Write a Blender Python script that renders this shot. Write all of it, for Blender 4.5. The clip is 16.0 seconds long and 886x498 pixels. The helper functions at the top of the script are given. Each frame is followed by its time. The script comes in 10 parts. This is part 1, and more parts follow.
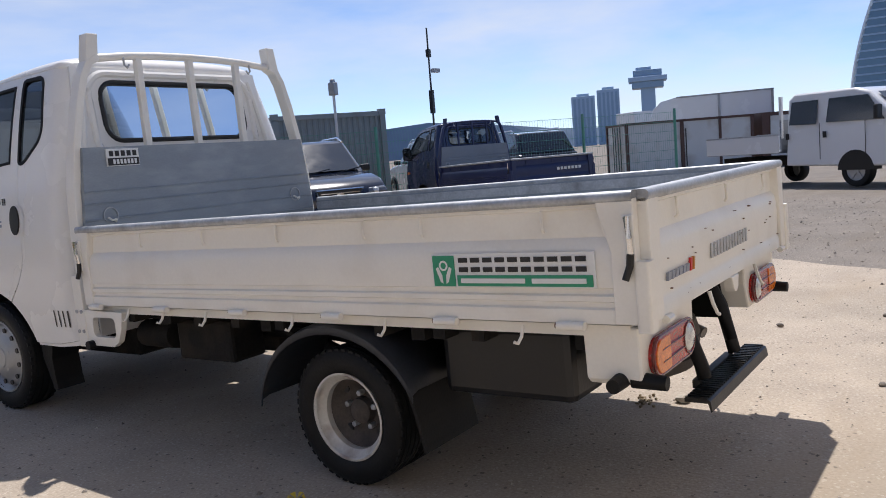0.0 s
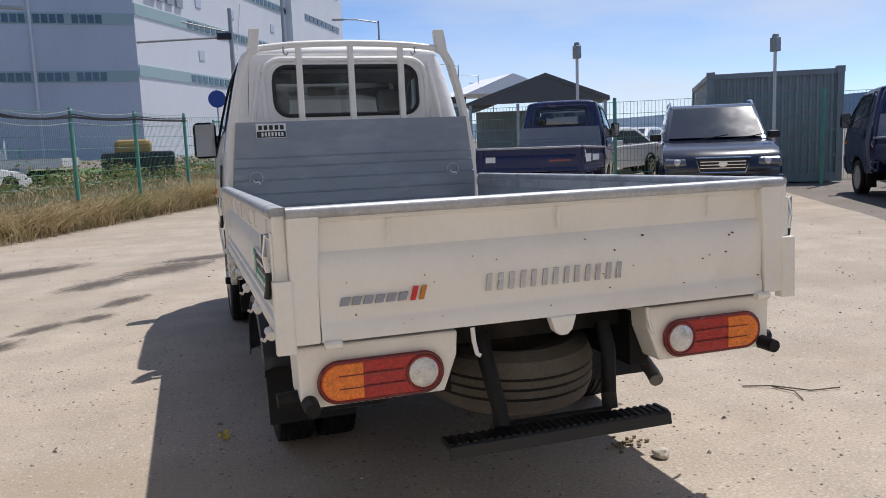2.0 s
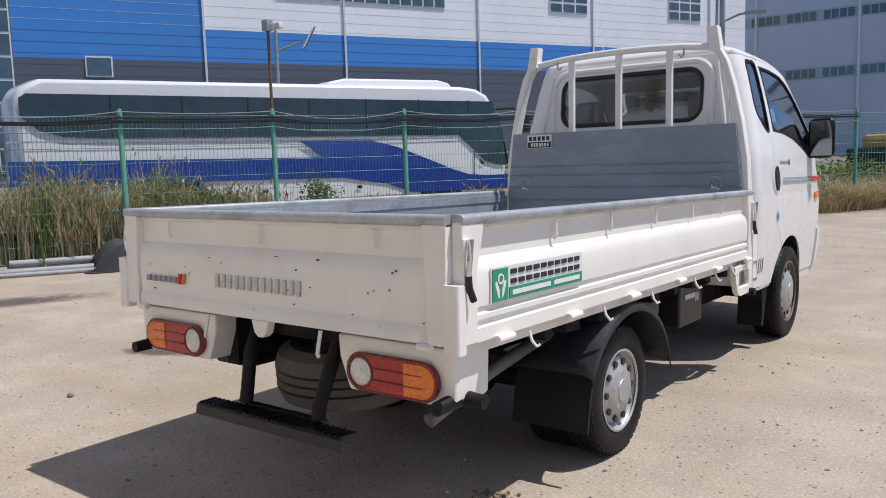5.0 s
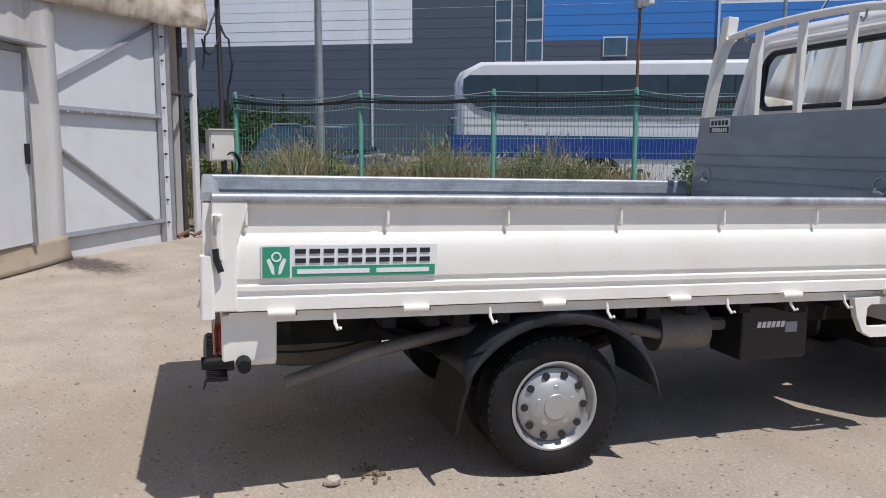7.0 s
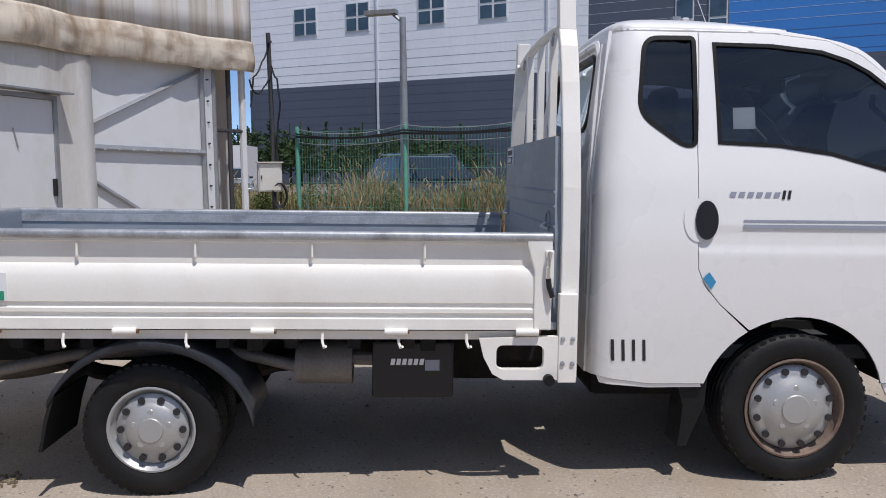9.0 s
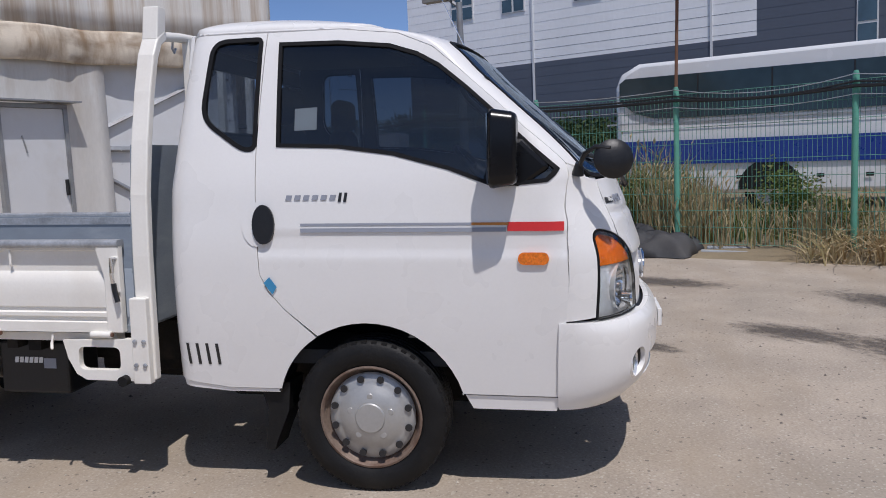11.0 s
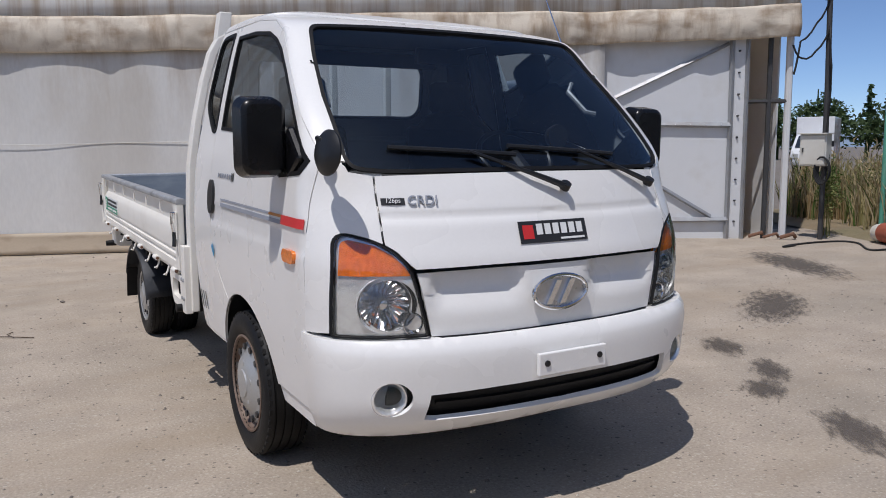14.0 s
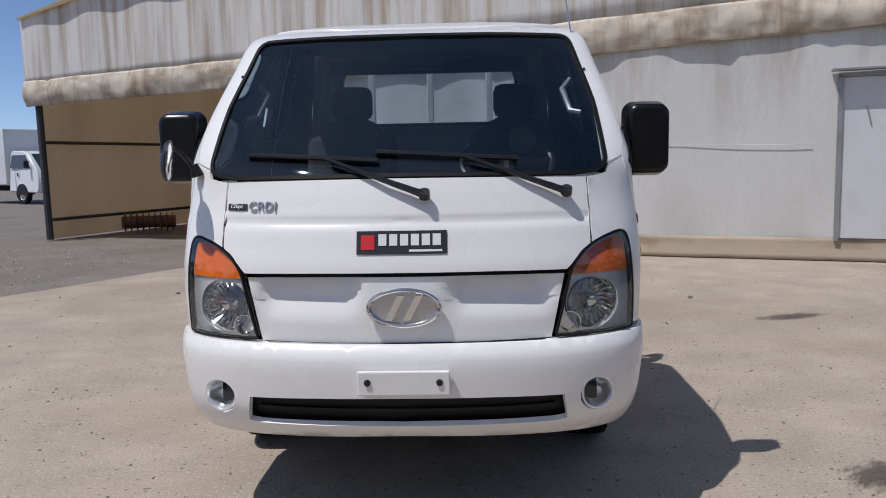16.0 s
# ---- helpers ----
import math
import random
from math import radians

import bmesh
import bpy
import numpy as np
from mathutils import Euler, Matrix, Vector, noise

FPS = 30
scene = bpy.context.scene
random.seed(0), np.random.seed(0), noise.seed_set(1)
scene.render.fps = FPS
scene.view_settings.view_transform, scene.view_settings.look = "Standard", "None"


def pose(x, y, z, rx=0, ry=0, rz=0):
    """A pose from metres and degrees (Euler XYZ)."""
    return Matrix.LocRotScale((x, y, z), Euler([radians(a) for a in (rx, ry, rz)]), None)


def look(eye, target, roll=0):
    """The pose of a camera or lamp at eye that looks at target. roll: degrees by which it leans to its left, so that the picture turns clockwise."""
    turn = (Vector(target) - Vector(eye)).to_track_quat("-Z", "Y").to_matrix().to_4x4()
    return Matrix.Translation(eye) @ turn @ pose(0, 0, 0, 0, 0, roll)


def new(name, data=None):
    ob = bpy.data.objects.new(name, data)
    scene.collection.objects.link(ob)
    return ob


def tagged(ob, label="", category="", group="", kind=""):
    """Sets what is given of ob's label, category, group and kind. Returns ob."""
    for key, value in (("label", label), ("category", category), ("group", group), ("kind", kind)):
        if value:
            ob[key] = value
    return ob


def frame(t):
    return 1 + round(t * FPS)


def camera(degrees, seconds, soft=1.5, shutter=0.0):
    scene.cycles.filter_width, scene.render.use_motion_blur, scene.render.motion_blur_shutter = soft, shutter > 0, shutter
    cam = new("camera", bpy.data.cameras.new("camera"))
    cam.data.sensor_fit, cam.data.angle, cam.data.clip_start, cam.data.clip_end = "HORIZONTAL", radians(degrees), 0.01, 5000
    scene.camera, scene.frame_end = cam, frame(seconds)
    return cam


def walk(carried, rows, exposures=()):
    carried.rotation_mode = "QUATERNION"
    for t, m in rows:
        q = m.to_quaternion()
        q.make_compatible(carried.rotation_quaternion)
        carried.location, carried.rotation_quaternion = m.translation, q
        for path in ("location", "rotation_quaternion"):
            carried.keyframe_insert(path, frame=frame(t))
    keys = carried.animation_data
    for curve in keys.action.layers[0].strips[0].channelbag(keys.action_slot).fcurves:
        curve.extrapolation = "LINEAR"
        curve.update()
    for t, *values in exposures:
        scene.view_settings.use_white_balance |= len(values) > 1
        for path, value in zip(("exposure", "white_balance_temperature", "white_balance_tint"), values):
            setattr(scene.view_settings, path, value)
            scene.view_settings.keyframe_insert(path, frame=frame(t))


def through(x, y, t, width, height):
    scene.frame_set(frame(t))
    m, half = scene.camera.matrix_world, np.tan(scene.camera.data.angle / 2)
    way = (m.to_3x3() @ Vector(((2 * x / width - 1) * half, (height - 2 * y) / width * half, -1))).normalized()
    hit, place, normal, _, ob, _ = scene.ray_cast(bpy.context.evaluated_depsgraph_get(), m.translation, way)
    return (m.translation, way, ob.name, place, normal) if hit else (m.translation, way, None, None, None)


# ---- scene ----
cam = camera(58.5, 16.0, soft=0.95)
PATH = [
    (0, (-2.975, -0.822, 1.257), (-1.36, 0.335, 1.025), -4.6),
    (0.5, (-2.557, -1.249, 1.258), (-1.165, 0.168, 1.03), -4.2),
    (1, (-2.126, -1.655, 1.278), (-0.969, -0.042, 1.033), -3.9),
    (1.5, (-1.629, -1.947, 1.288), (-0.7, -0.197, 1.013), -1.2),
    (2, (-1.084, -2.183, 1.291), (-0.477, -0.297, 1.017), -2.2),
    (2.5, (-0.529, -2.313, 1.283), (-0.171, -0.364, 1.015), -2.7),
    (3, (0.055, -2.436, 1.293), (0.091, -0.453, 1.037), -3.7),
    (3.5, (0.603, -2.398, 1.29), (0.311, -0.434, 1.05), -3.9),
    (4, (1.187, -2.311, 1.296), (0.537, -0.432, 1.073), -2.9),
    (4.5, (1.698, -2.092, 1.28), (0.735, -0.353, 1.062), -1.3),
    (5, (2.194, -1.807, 1.278), (0.99, -0.225, 1.056), -1.8),
    (5.2, (2.37, -1.673, 1.282), (1.054, -0.184, 1.058), -2.1),
    (7.3, (3.58, 0.344, 1.268), (1.642, 0.756, 1.001), -0.0),
    (7.5, (3.634, 0.569, 1.254), (1.677, 0.884, 0.985), -0.3),
    (8, (3.787, 1.151, 1.285), (1.814, 1.349, 1.02), -0.6),
    (8.5, (3.88, 1.725, 1.286), (1.896, 1.812, 1.047), -0.8),
    (9, (3.948, 2.312, 1.297), (1.96, 2.404, 1.106), -0.6),
    (9.5, (3.957, 2.913, 1.298), (1.967, 2.977, 1.109), -1.4),
    (10, (3.925, 3.525, 1.31), (1.936, 3.536, 1.105), -1.5),
    (10.2, (3.921, 3.791, 1.318), (1.932, 3.741, 1.113), -1.7),
    (12.3, (3.191, 6.083, 1.327), (1.521, 5.007, 1.097), -2.4),
    (12.5, (3.063, 6.264, 1.313), (1.477, 5.065, 1.092), -1.8),
    (13, (2.683, 6.626, 1.305), (1.211, 5.291, 1.073), 0.9),
    (13.5, (2.247, 6.969, 1.296), (1.055, 5.382, 1.051), -0.2),
    (14, (1.762, 7.207, 1.307), (0.76, 5.494, 1.057), -0.4),
    (14.5, (1.272, 7.399, 1.311), (0.56, 5.547, 1.057), -1.1),
    (15, (0.716, 7.516, 1.266), (0.283, 5.576, 1.052), -1.2),
    (15.5, (0.324, 7.582, 1.28), (0.129, 5.605, 1.051), -1.6),
    (16, (-0.231, 7.581, 1.282), (-0.155, 5.595, 1.061), -1.1),
]
walk(cam, [(t, look(eye, target, roll)) for t, eye, target, roll in PATH], [(0.0, 0.32, 6420, 13), (2.0, 0.19, 6340, 12), (3.4, 0.27, 6290, 11), (5.0, 0.16, 6270, 12), (8.5, -0.06, 6180, 13), (10.0, -0.18, 6150, 15), (12.5, -0.28, 6150, 14), (16.0, -0.26, 6120, 13)])

# ---- world, sun ----
SUN_DIR = Vector((0.41, 0.25, 1.0)).normalized()
world = bpy.data.worlds.new("world")
scene.world = world
world.use_nodes = True
wt = world.node_tree
wt.nodes.clear()
w_out = wt.nodes.new("ShaderNodeOutputWorld")
w_bg = wt.nodes.new("ShaderNodeBackground")
w_sky = wt.nodes.new("ShaderNodeTexSky")
w_sky.sky_type = "NISHITA"
w_sky.sun_disc = False
w_sky.sun_elevation = math.asin(SUN_DIR.z)
w_sky.sun_rotation = math.atan2(SUN_DIR.x, SUN_DIR.y)
w_sky.air_density, w_sky.dust_density, w_sky.ozone_density = 0.57, 0.10, 4.6
w_tc = wt.nodes.new("ShaderNodeTexCoord")
w_map = wt.nodes.new("ShaderNodeMapping")
w_map.inputs["Scale"].default_value = (1.2, 2.2, 7.0)
w_map.inputs["Rotation"].default_value = (0, 0, 0.6)
w_noise = wt.nodes.new("ShaderNodeTexNoise")
w_noise.inputs["Scale"].default_value, w_noise.inputs["Detail"].default_value = 1.6, 7
w_noise.inputs["Roughness"].default_value = 0.55
w_ramp = wt.nodes.new("ShaderNodeValToRGB")
w_ramp.color_ramp.elements[0].position, w_ramp.color_ramp.elements[1].position = 0.30, 0.70
w_ramp.color_ramp.elements[1].color = (0.75, 0.75, 0.75, 1)
w_mix = wt.nodes.new("ShaderNodeMixRGB")
w_mix.inputs[2].default_value = (4.9, 5.15, 5.5, 1)
wt.links.new(w_tc.outputs["Generated"], w_map.inputs["Vector"])
wt.links.new(w_map.outputs["Vector"], w_noise.inputs["Vector"])
wt.links.new(w_noise.outputs["Fac"], w_ramp.inputs["Fac"])
w_side = wt.nodes.new("ShaderNodeVectorMath")   # the cloud veil lies to the east and thins out westwards
w_side.operation = "DOT_PRODUCT"
w_side.inputs[1].default_value = (0.78, 0.62, 0.0)
wt.links.new(w_tc.outputs["Generated"], w_side.inputs[0])
w_veil = wt.nodes.new("ShaderNodeMapRange")
w_veil.inputs["From Min"].default_value, w_veil.inputs["From Max"].default_value = -0.3, 0.8
w_veil.inputs["To Min"].default_value = 0.08
wt.links.new(w_side.outputs["Value"], w_veil.inputs["Value"])
w_amt = wt.nodes.new("ShaderNodeMath")
w_amt.operation = "MULTIPLY"
wt.links.new(w_ramp.outputs["Color"], w_amt.inputs[0])
wt.links.new(w_veil.outputs["Result"], w_amt.inputs[1])
wt.links.new(w_amt.outputs[0], w_mix.inputs[0])
wt.links.new(w_sky.outputs["Color"], w_mix.inputs[1])
wt.links.new(w_mix.outputs["Color"], w_bg.inputs["Color"])
wt.links.new(w_bg.outputs["Background"], w_out.inputs["Surface"])
w_bg.inputs["Strength"].default_value = 0.128
sun_data = bpy.data.lights.new("sun", "SUN")
sun_data.energy, sun_data.angle, sun_data.color = 3.75, radians(0.55), (1.0, 0.95, 0.88)
sun = new("sun", sun_data)
sun.matrix_world = look(SUN_DIR * 60, (0, 0, 0))


# ---- materials ----
def mat(name, color, rough=0.6, metal=0.0, vary=0.12, scale=8.0, fine=90.0, bump=0.15, spec=0.5, coat=0.0, dark=None, dark_amount=0.0, dark_scale=3.0, stretch=None):
    """A surface with mottling at two scales, fine relief and, if dark is given, stains of that colour."""
    m = bpy.data.materials.new(name)
    m.use_nodes = True
    nt = m.node_tree
    p = nt.nodes["Principled BSDF"]
    p.inputs["Metallic"].default_value = metal
    p.inputs["Specular IOR Level"].default_value = spec
    p.inputs["Coat Weight"].default_value = coat
    tc = nt.nodes.new("ShaderNodeTexCoord")
    src = tc.outputs["Object"]
    if stretch:
        mp = nt.nodes.new("ShaderNodeMapping")
        mp.inputs["Scale"].default_value = stretch
        nt.links.new(src, mp.inputs["Vector"])
        src = mp.outputs["Vector"]

    def noise_node(s, detail=4.0):
        n = nt.nodes.new("ShaderNodeTexNoise")
        n.inputs["Scale"].default_value, n.inputs["Detail"].default_value = s, detail
        nt.links.new(src, n.inputs["Vector"])
        return n.outputs["Fac"]

    big, small = noise_node(scale), noise_node(fine, 2.0)
    add = nt.nodes.new("ShaderNodeMath")
    add.operation = "ADD"
    nt.links.new(big, add.inputs[0])
    nt.links.new(small, add.inputs[1])
    rng = nt.nodes.new("ShaderNodeMapRange")
    rng.inputs["From Min"].default_value, rng.inputs["From Max"].default_value = 0.6, 1.4
    rng.inputs["To Min"].default_value, rng.inputs["To Max"].default_value = 1 - vary, 1 + vary
    nt.links.new(add.outputs[0], rng.inputs["Value"])
    mul = nt.nodes.new("ShaderNodeMixRGB")
    mul.blend_type = "MULTIPLY"
    mul.inputs[0].default_value = 1.0
    mul.inputs[1].default_value = (*color, 1)
    nt.links.new(rng.outputs["Result"], mul.inputs[2])
    col = mul.outputs["Color"]
    if dark is not None:
        d = noise_node(dark_scale, 6.0)
        ramp = nt.nodes.new("ShaderNodeMapRange")
        ramp.inputs["From Min"].default_value, ramp.inputs["From Max"].default_value = 0.5, 0.72
        ramp.inputs["To Max"].default_value = dark_amount
        nt.links.new(d, ramp.inputs["Value"])
        mx = nt.nodes.new("ShaderNodeMixRGB")
        mx.inputs[2].default_value = (*dark, 1)
        nt.links.new(ramp.outputs["Result"], mx.inputs[0])
        nt.links.new(col, mx.inputs[1])
        col = mx.outputs["Color"]
    nt.links.new(col, p.inputs["Base Color"])
    rr = nt.nodes.new("ShaderNodeMapRange")
    rr.inputs["To Min"].default_value, rr.inputs["To Max"].default_value = max(0.02, rough - 0.1), min(1, rough + 0.1)
    nt.links.new(big, rr.inputs["Value"])
    nt.links.new(rr.outputs["Result"], p.inputs["Roughness"])
    if bump:
        bp = nt.nodes.new("ShaderNodeBump")
        bp.inputs["Strength"].default_value, bp.inputs["Distance"].default_value = bump, 0.004
        nt.links.new(small, bp.inputs["Height"])
        nt.links.new(bp.outputs["Normal"], p.inputs["Normal"])
    return m


def glass_mat(name, tint, gloss_rough=0.02, dust=0.016):
    """A tinted pane with a thin uneven dust film: it lets the light through in its tint and mirrors by Fresnel."""
    m = bpy.data.materials.new(name)
    m.use_nodes = True
    nt = m.node_tree
    nt.nodes.clear()
    out = nt.nodes.new("ShaderNodeOutputMaterial")
    tr = nt.nodes.new("ShaderNodeBsdfTransparent")
    gl = nt.nodes.new("ShaderNodeBsdfGlossy")
    fr = nt.nodes.new("ShaderNodeFresnel")
    mx = nt.nodes.new("ShaderNodeMixShader")
    tr.inputs["Color"].default_value = (*tint, 1)
    gl.inputs["Roughness"].default_value = gloss_rough
    gl.inputs["Color"].default_value = (0.82, 0.92, 1, 1)
    fr.inputs["IOR"].default_value = 1.72
    nt.links.new(fr.outputs[0], mx.inputs[0])
    nt.links.new(tr.outputs[0], mx.inputs[1])
    nt.links.new(gl.outputs[0], mx.inputs[2])
    film_, dirt = nt.nodes.new("ShaderNodeBsdfDiffuse"), nt.nodes.new("ShaderNodeMixShader")
    film_.inputs["Color"].default_value = (0.5, 0.5, 0.48, 1)
    tc = nt.nodes.new("ShaderNodeTexCoord")
    ns = nt.nodes.new("ShaderNodeTexNoise")
    ns.inputs["Scale"].default_value, ns.inputs["Detail"].default_value = 2.5, 7
    nt.links.new(tc.outputs["Object"], ns.inputs["Vector"])
    amt = nt.nodes.new("ShaderNodeMapRange")
    amt.inputs["From Min"].default_value, amt.inputs["From Max"].default_value = 0.3, 0.75
    amt.inputs["To Max"].default_value = dust
    nt.links.new(ns.outputs["Fac"], amt.inputs["Value"])
    nt.links.new(amt.outputs["Result"], dirt.inputs[0])
    nt.links.new(mx.outputs[0], dirt.inputs[1])
    nt.links.new(film_.outputs[0], dirt.inputs[2])
    nt.links.new(dirt.outputs[0], out.inputs[0])
    return m


M_PAINT = mat("white paint", (0.84, 0.83, 0.805), 0.28, vary=0.02, scale=2, bump=0.02, coat=0.35, dark=(0.62, 0.57, 0.48), dark_amount=0.12, dark_scale=1.5)
M_BEDPAINT = mat("worn cream paint", (0.86, 0.835, 0.77), 0.42, vary=0.03, scale=3, bump=0.05, coat=0.1, dark=(0.55, 0.48, 0.38), dark_amount=0.22, dark_scale=3.5)
M_GALV = mat("galvanised steel", (0.46, 0.475, 0.495), 0.48, 0.5, vary=0.2, scale=18, bump=0.15, dark=(0.16, 0.16, 0.16), dark_amount=0.6, dark_scale=7)
M_BEDGREY = mat("scuffed grey bed panel", (0.26, 0.295, 0.335), 0.5, 0.1, vary=0.1, scale=6, bump=0.12, dark=(0.40, 0.43, 0.46), dark_amount=0.5, dark_scale=4, stretch=(1, 1, 3))
M_RUBBER = mat("rubber", (0.0075, 0.0075, 0.008), 0.6, vary=0.25, scale=12, bump=0.3, spec=0.3, dark=(0.03, 0.028, 0.025), dark_amount=0.35, dark_scale=6)
M_BLACK = mat("black plastic", (0.011, 0.011, 0.012), 0.42, vary=0.2, scale=9, bump=0.15)
M_FENDER = mat("dusty black plastic", (0.024, 0.028, 0.037), 0.5, vary=0.3, scale=5, bump=0.15, dark=(0.10, 0.10, 0.10), dark_amount=0.5)
M_CHASSIS = mat("grimy chassis", (0.013, 0.0125, 0.012), 0.8, vary=0.4, scale=10, bump=0.3, spec=0.25, dark=(0.06, 0.045, 0.03), dark_amount=0.45, dark_scale=5)
M_ALLOY = mat("silver wheel", (0.44, 0.44, 0.43), 0.42, 0.45, vary=0.06, scale=10, bump=0.05)
M_RIMWHITE = mat("rusty cream rim", (0.62, 0.60, 0.56), 0.5, 0.2, vary=0.1, scale=10, dark=(0.18, 0.09, 0.05), dark_amount=0.7, dark_scale=9)
M_RIMRUST = mat("rust-eaten rim", (0.21, 0.155, 0.12), 0.6, 0.2, vary=0.25, scale=14, dark=(0.10, 0.045, 0.025), dark_amount=0.95, dark_scale=9)
M_DISC = mat("grimy wheel disc", (0.085, 0.07, 0.06), 0.7, 0.1, vary=0.3, scale=14, dark=(0.03, 0.022, 0.018), dark_amount=0.9, dark_scale=8)
M_RUST = mat("rust", (0.17, 0.085, 0.05), 0.8, vary=0.3, scale=20, dark=(0.07, 0.04, 0.03), dark_amount=0.7)
M_CHROME = mat("chrome", (0.75, 0.76, 0.78), 0.12, 1.0, vary=0.03, bump=0.0)


# ---- building helpers ----
def part(name, bm, material, parent=None, label="", smooth=False, bevel=0.0):
    """Links a bmesh as one mesh object under parent."""
    me = bpy.data.meshes.new(name)
    bmesh.ops.recalc_face_normals(bm, faces=bm.faces)
    bm.to_mesh(me)
    bm.free()
    me.materials.append(material)
    if smooth:
        me.shade_smooth()
        me.set_sharp_from_angle(angle=radians(38))
    ob = new(name, me)
    ob.parent = parent
    if label:
        ob["label"] = label
    if bevel:
        bv = ob.modifiers.new("edge", "BEVEL")
        bv.width, bv.segments, bv.limit_method = bevel, 2, "ANGLE"
        bv.angle_limit = radians(40)
    return ob


def empty(name, label, category, m=None, group="", kind=""):
    ob = new(name)
    ob.empty_display_size = 0.1
    if m is not None:
        ob.matrix_world = m
    return tagged(ob, label, category, group, kind)


def box(bm, c, s, m=None):
    vs = [bm.verts.new(Vector((c[0] + sx * s[0] / 2, c[1] + sy * s[1] / 2, c[2] + sz * s[2] / 2))) for sx in (-1, 1) for sy in (-1, 1) for sz in (-1, 1)]
    for f in ((0, 1, 3, 2), (4, 6, 7, 5), (0, 4, 5, 1), (2, 3, 7, 6), (0, 2, 6, 4), (1, 5, 7, 3)):
        bm.faces.new([vs[i] for i in f])
    if m is not None:
        for v in vs:
            v.co = m @ v.co
    return bm


def boxm(c, s, m=None):
    return box(bmesh.new(), c, s, m)


def prism(bm, pts, axis, a, b):
    """A polygon in the two other axes, drawn out along axis from a to b."""
    def at(p, h):
        return {"x": (h, p[0], p[1]), "y": (p[0], h, p[1]), "z": (p[0], p[1], h)}[axis]
    lo, hi = [bm.verts.new(at(p, a)) for p in pts], [bm.verts.new(at(p, b)) for p in pts]
    n = len(pts)
    bm.faces.new(lo)
    bm.faces.new(hi[::-1])
    for i in range(n):
        bm.faces.new((lo[i], lo[(i + 1) % n], hi[(i + 1) % n], hi[i]))
    return bm


def tube(bm, pts, r, n=8, closed=False):
    pts = [Vector(p) for p in pts]
    rings = []
    up = Vector((0.13, 0.29, 0.95))
    for i, p in enumerate(pts):
        a = pts[i - 1] if i or closed else p
        b = pts[(i + 1) % len(pts)] if i + 1 < len(pts) or closed else p
        d = (b - a).normalized()
        u = d.cross(up)
        if u.length < 0.05:
            u = d.cross(Vector((1, 0, 0)))
        u.normalize()
        w = d.cross(u)
        rr = r[i] if isinstance(r, (list, tuple)) else r
        rings.append([bm.verts.new(p + rr * (math.cos(k * math.tau / n) * u + math.sin(k * math.tau / n) * w)) for k in range(n)])
    m = len(rings)
    for i in range(m if closed else m - 1):
        for k in range(n):
            bm.faces.new((rings[i][k], rings[i][(k + 1) % n], rings[(i + 1) % m][(k + 1) % n], rings[(i + 1) % m][k]))
    if not closed:
        bm.faces.new(rings[0][::-1])
        bm.faces.new(rings[-1])
    return bm


def lathe(bm, profile, n=32, m=None):
    """Profile of (radius, x) turned about the x axis."""
    rings = []
    for r, x in profile:
        if r < 1e-6:
            rings.append([bm.verts.new((x, 0, 0))])
        else:
            rings.append([bm.verts.new((x, r * math.cos(k * math.tau / n), r * math.sin(k * math.tau / n))) for k in range(n)])
    for a, b in zip(rings, rings[1:]):
        for k in range(n):
            k2 = (k + 1) % n
            if len(a) == 1 and len(b) == 1:
                continue
            if len(a) == 1:
                bm.faces.new((a[0], b[k], b[k2]))
            elif len(b) == 1:
                bm.faces.new((a[k], a[k2], b[0]))
            else:
                bm.faces.new((a[k], a[k2], b[k2], b[k]))
    if m is not None:
        for ring in rings:
            for v in ring:
                v.co = m @ v.co
    return bm


def rounded(x0, y0, x1, y1, r, n=5):
    """A rounded rectangle as a list of points."""
    pts = []
    for cx, cy, a in ((x1 - r, y1 - r, 0), (x0 + r, y1 - r, 90), (x0 + r, y0 + r, 180), (x1 - r, y0 + r, 270)):
        for k in range(n + 1):
            t = radians(a + 90 * k / n)
            pts.append((cx + r * math.cos(t), cy + r * math.sin(t)))
    return pts


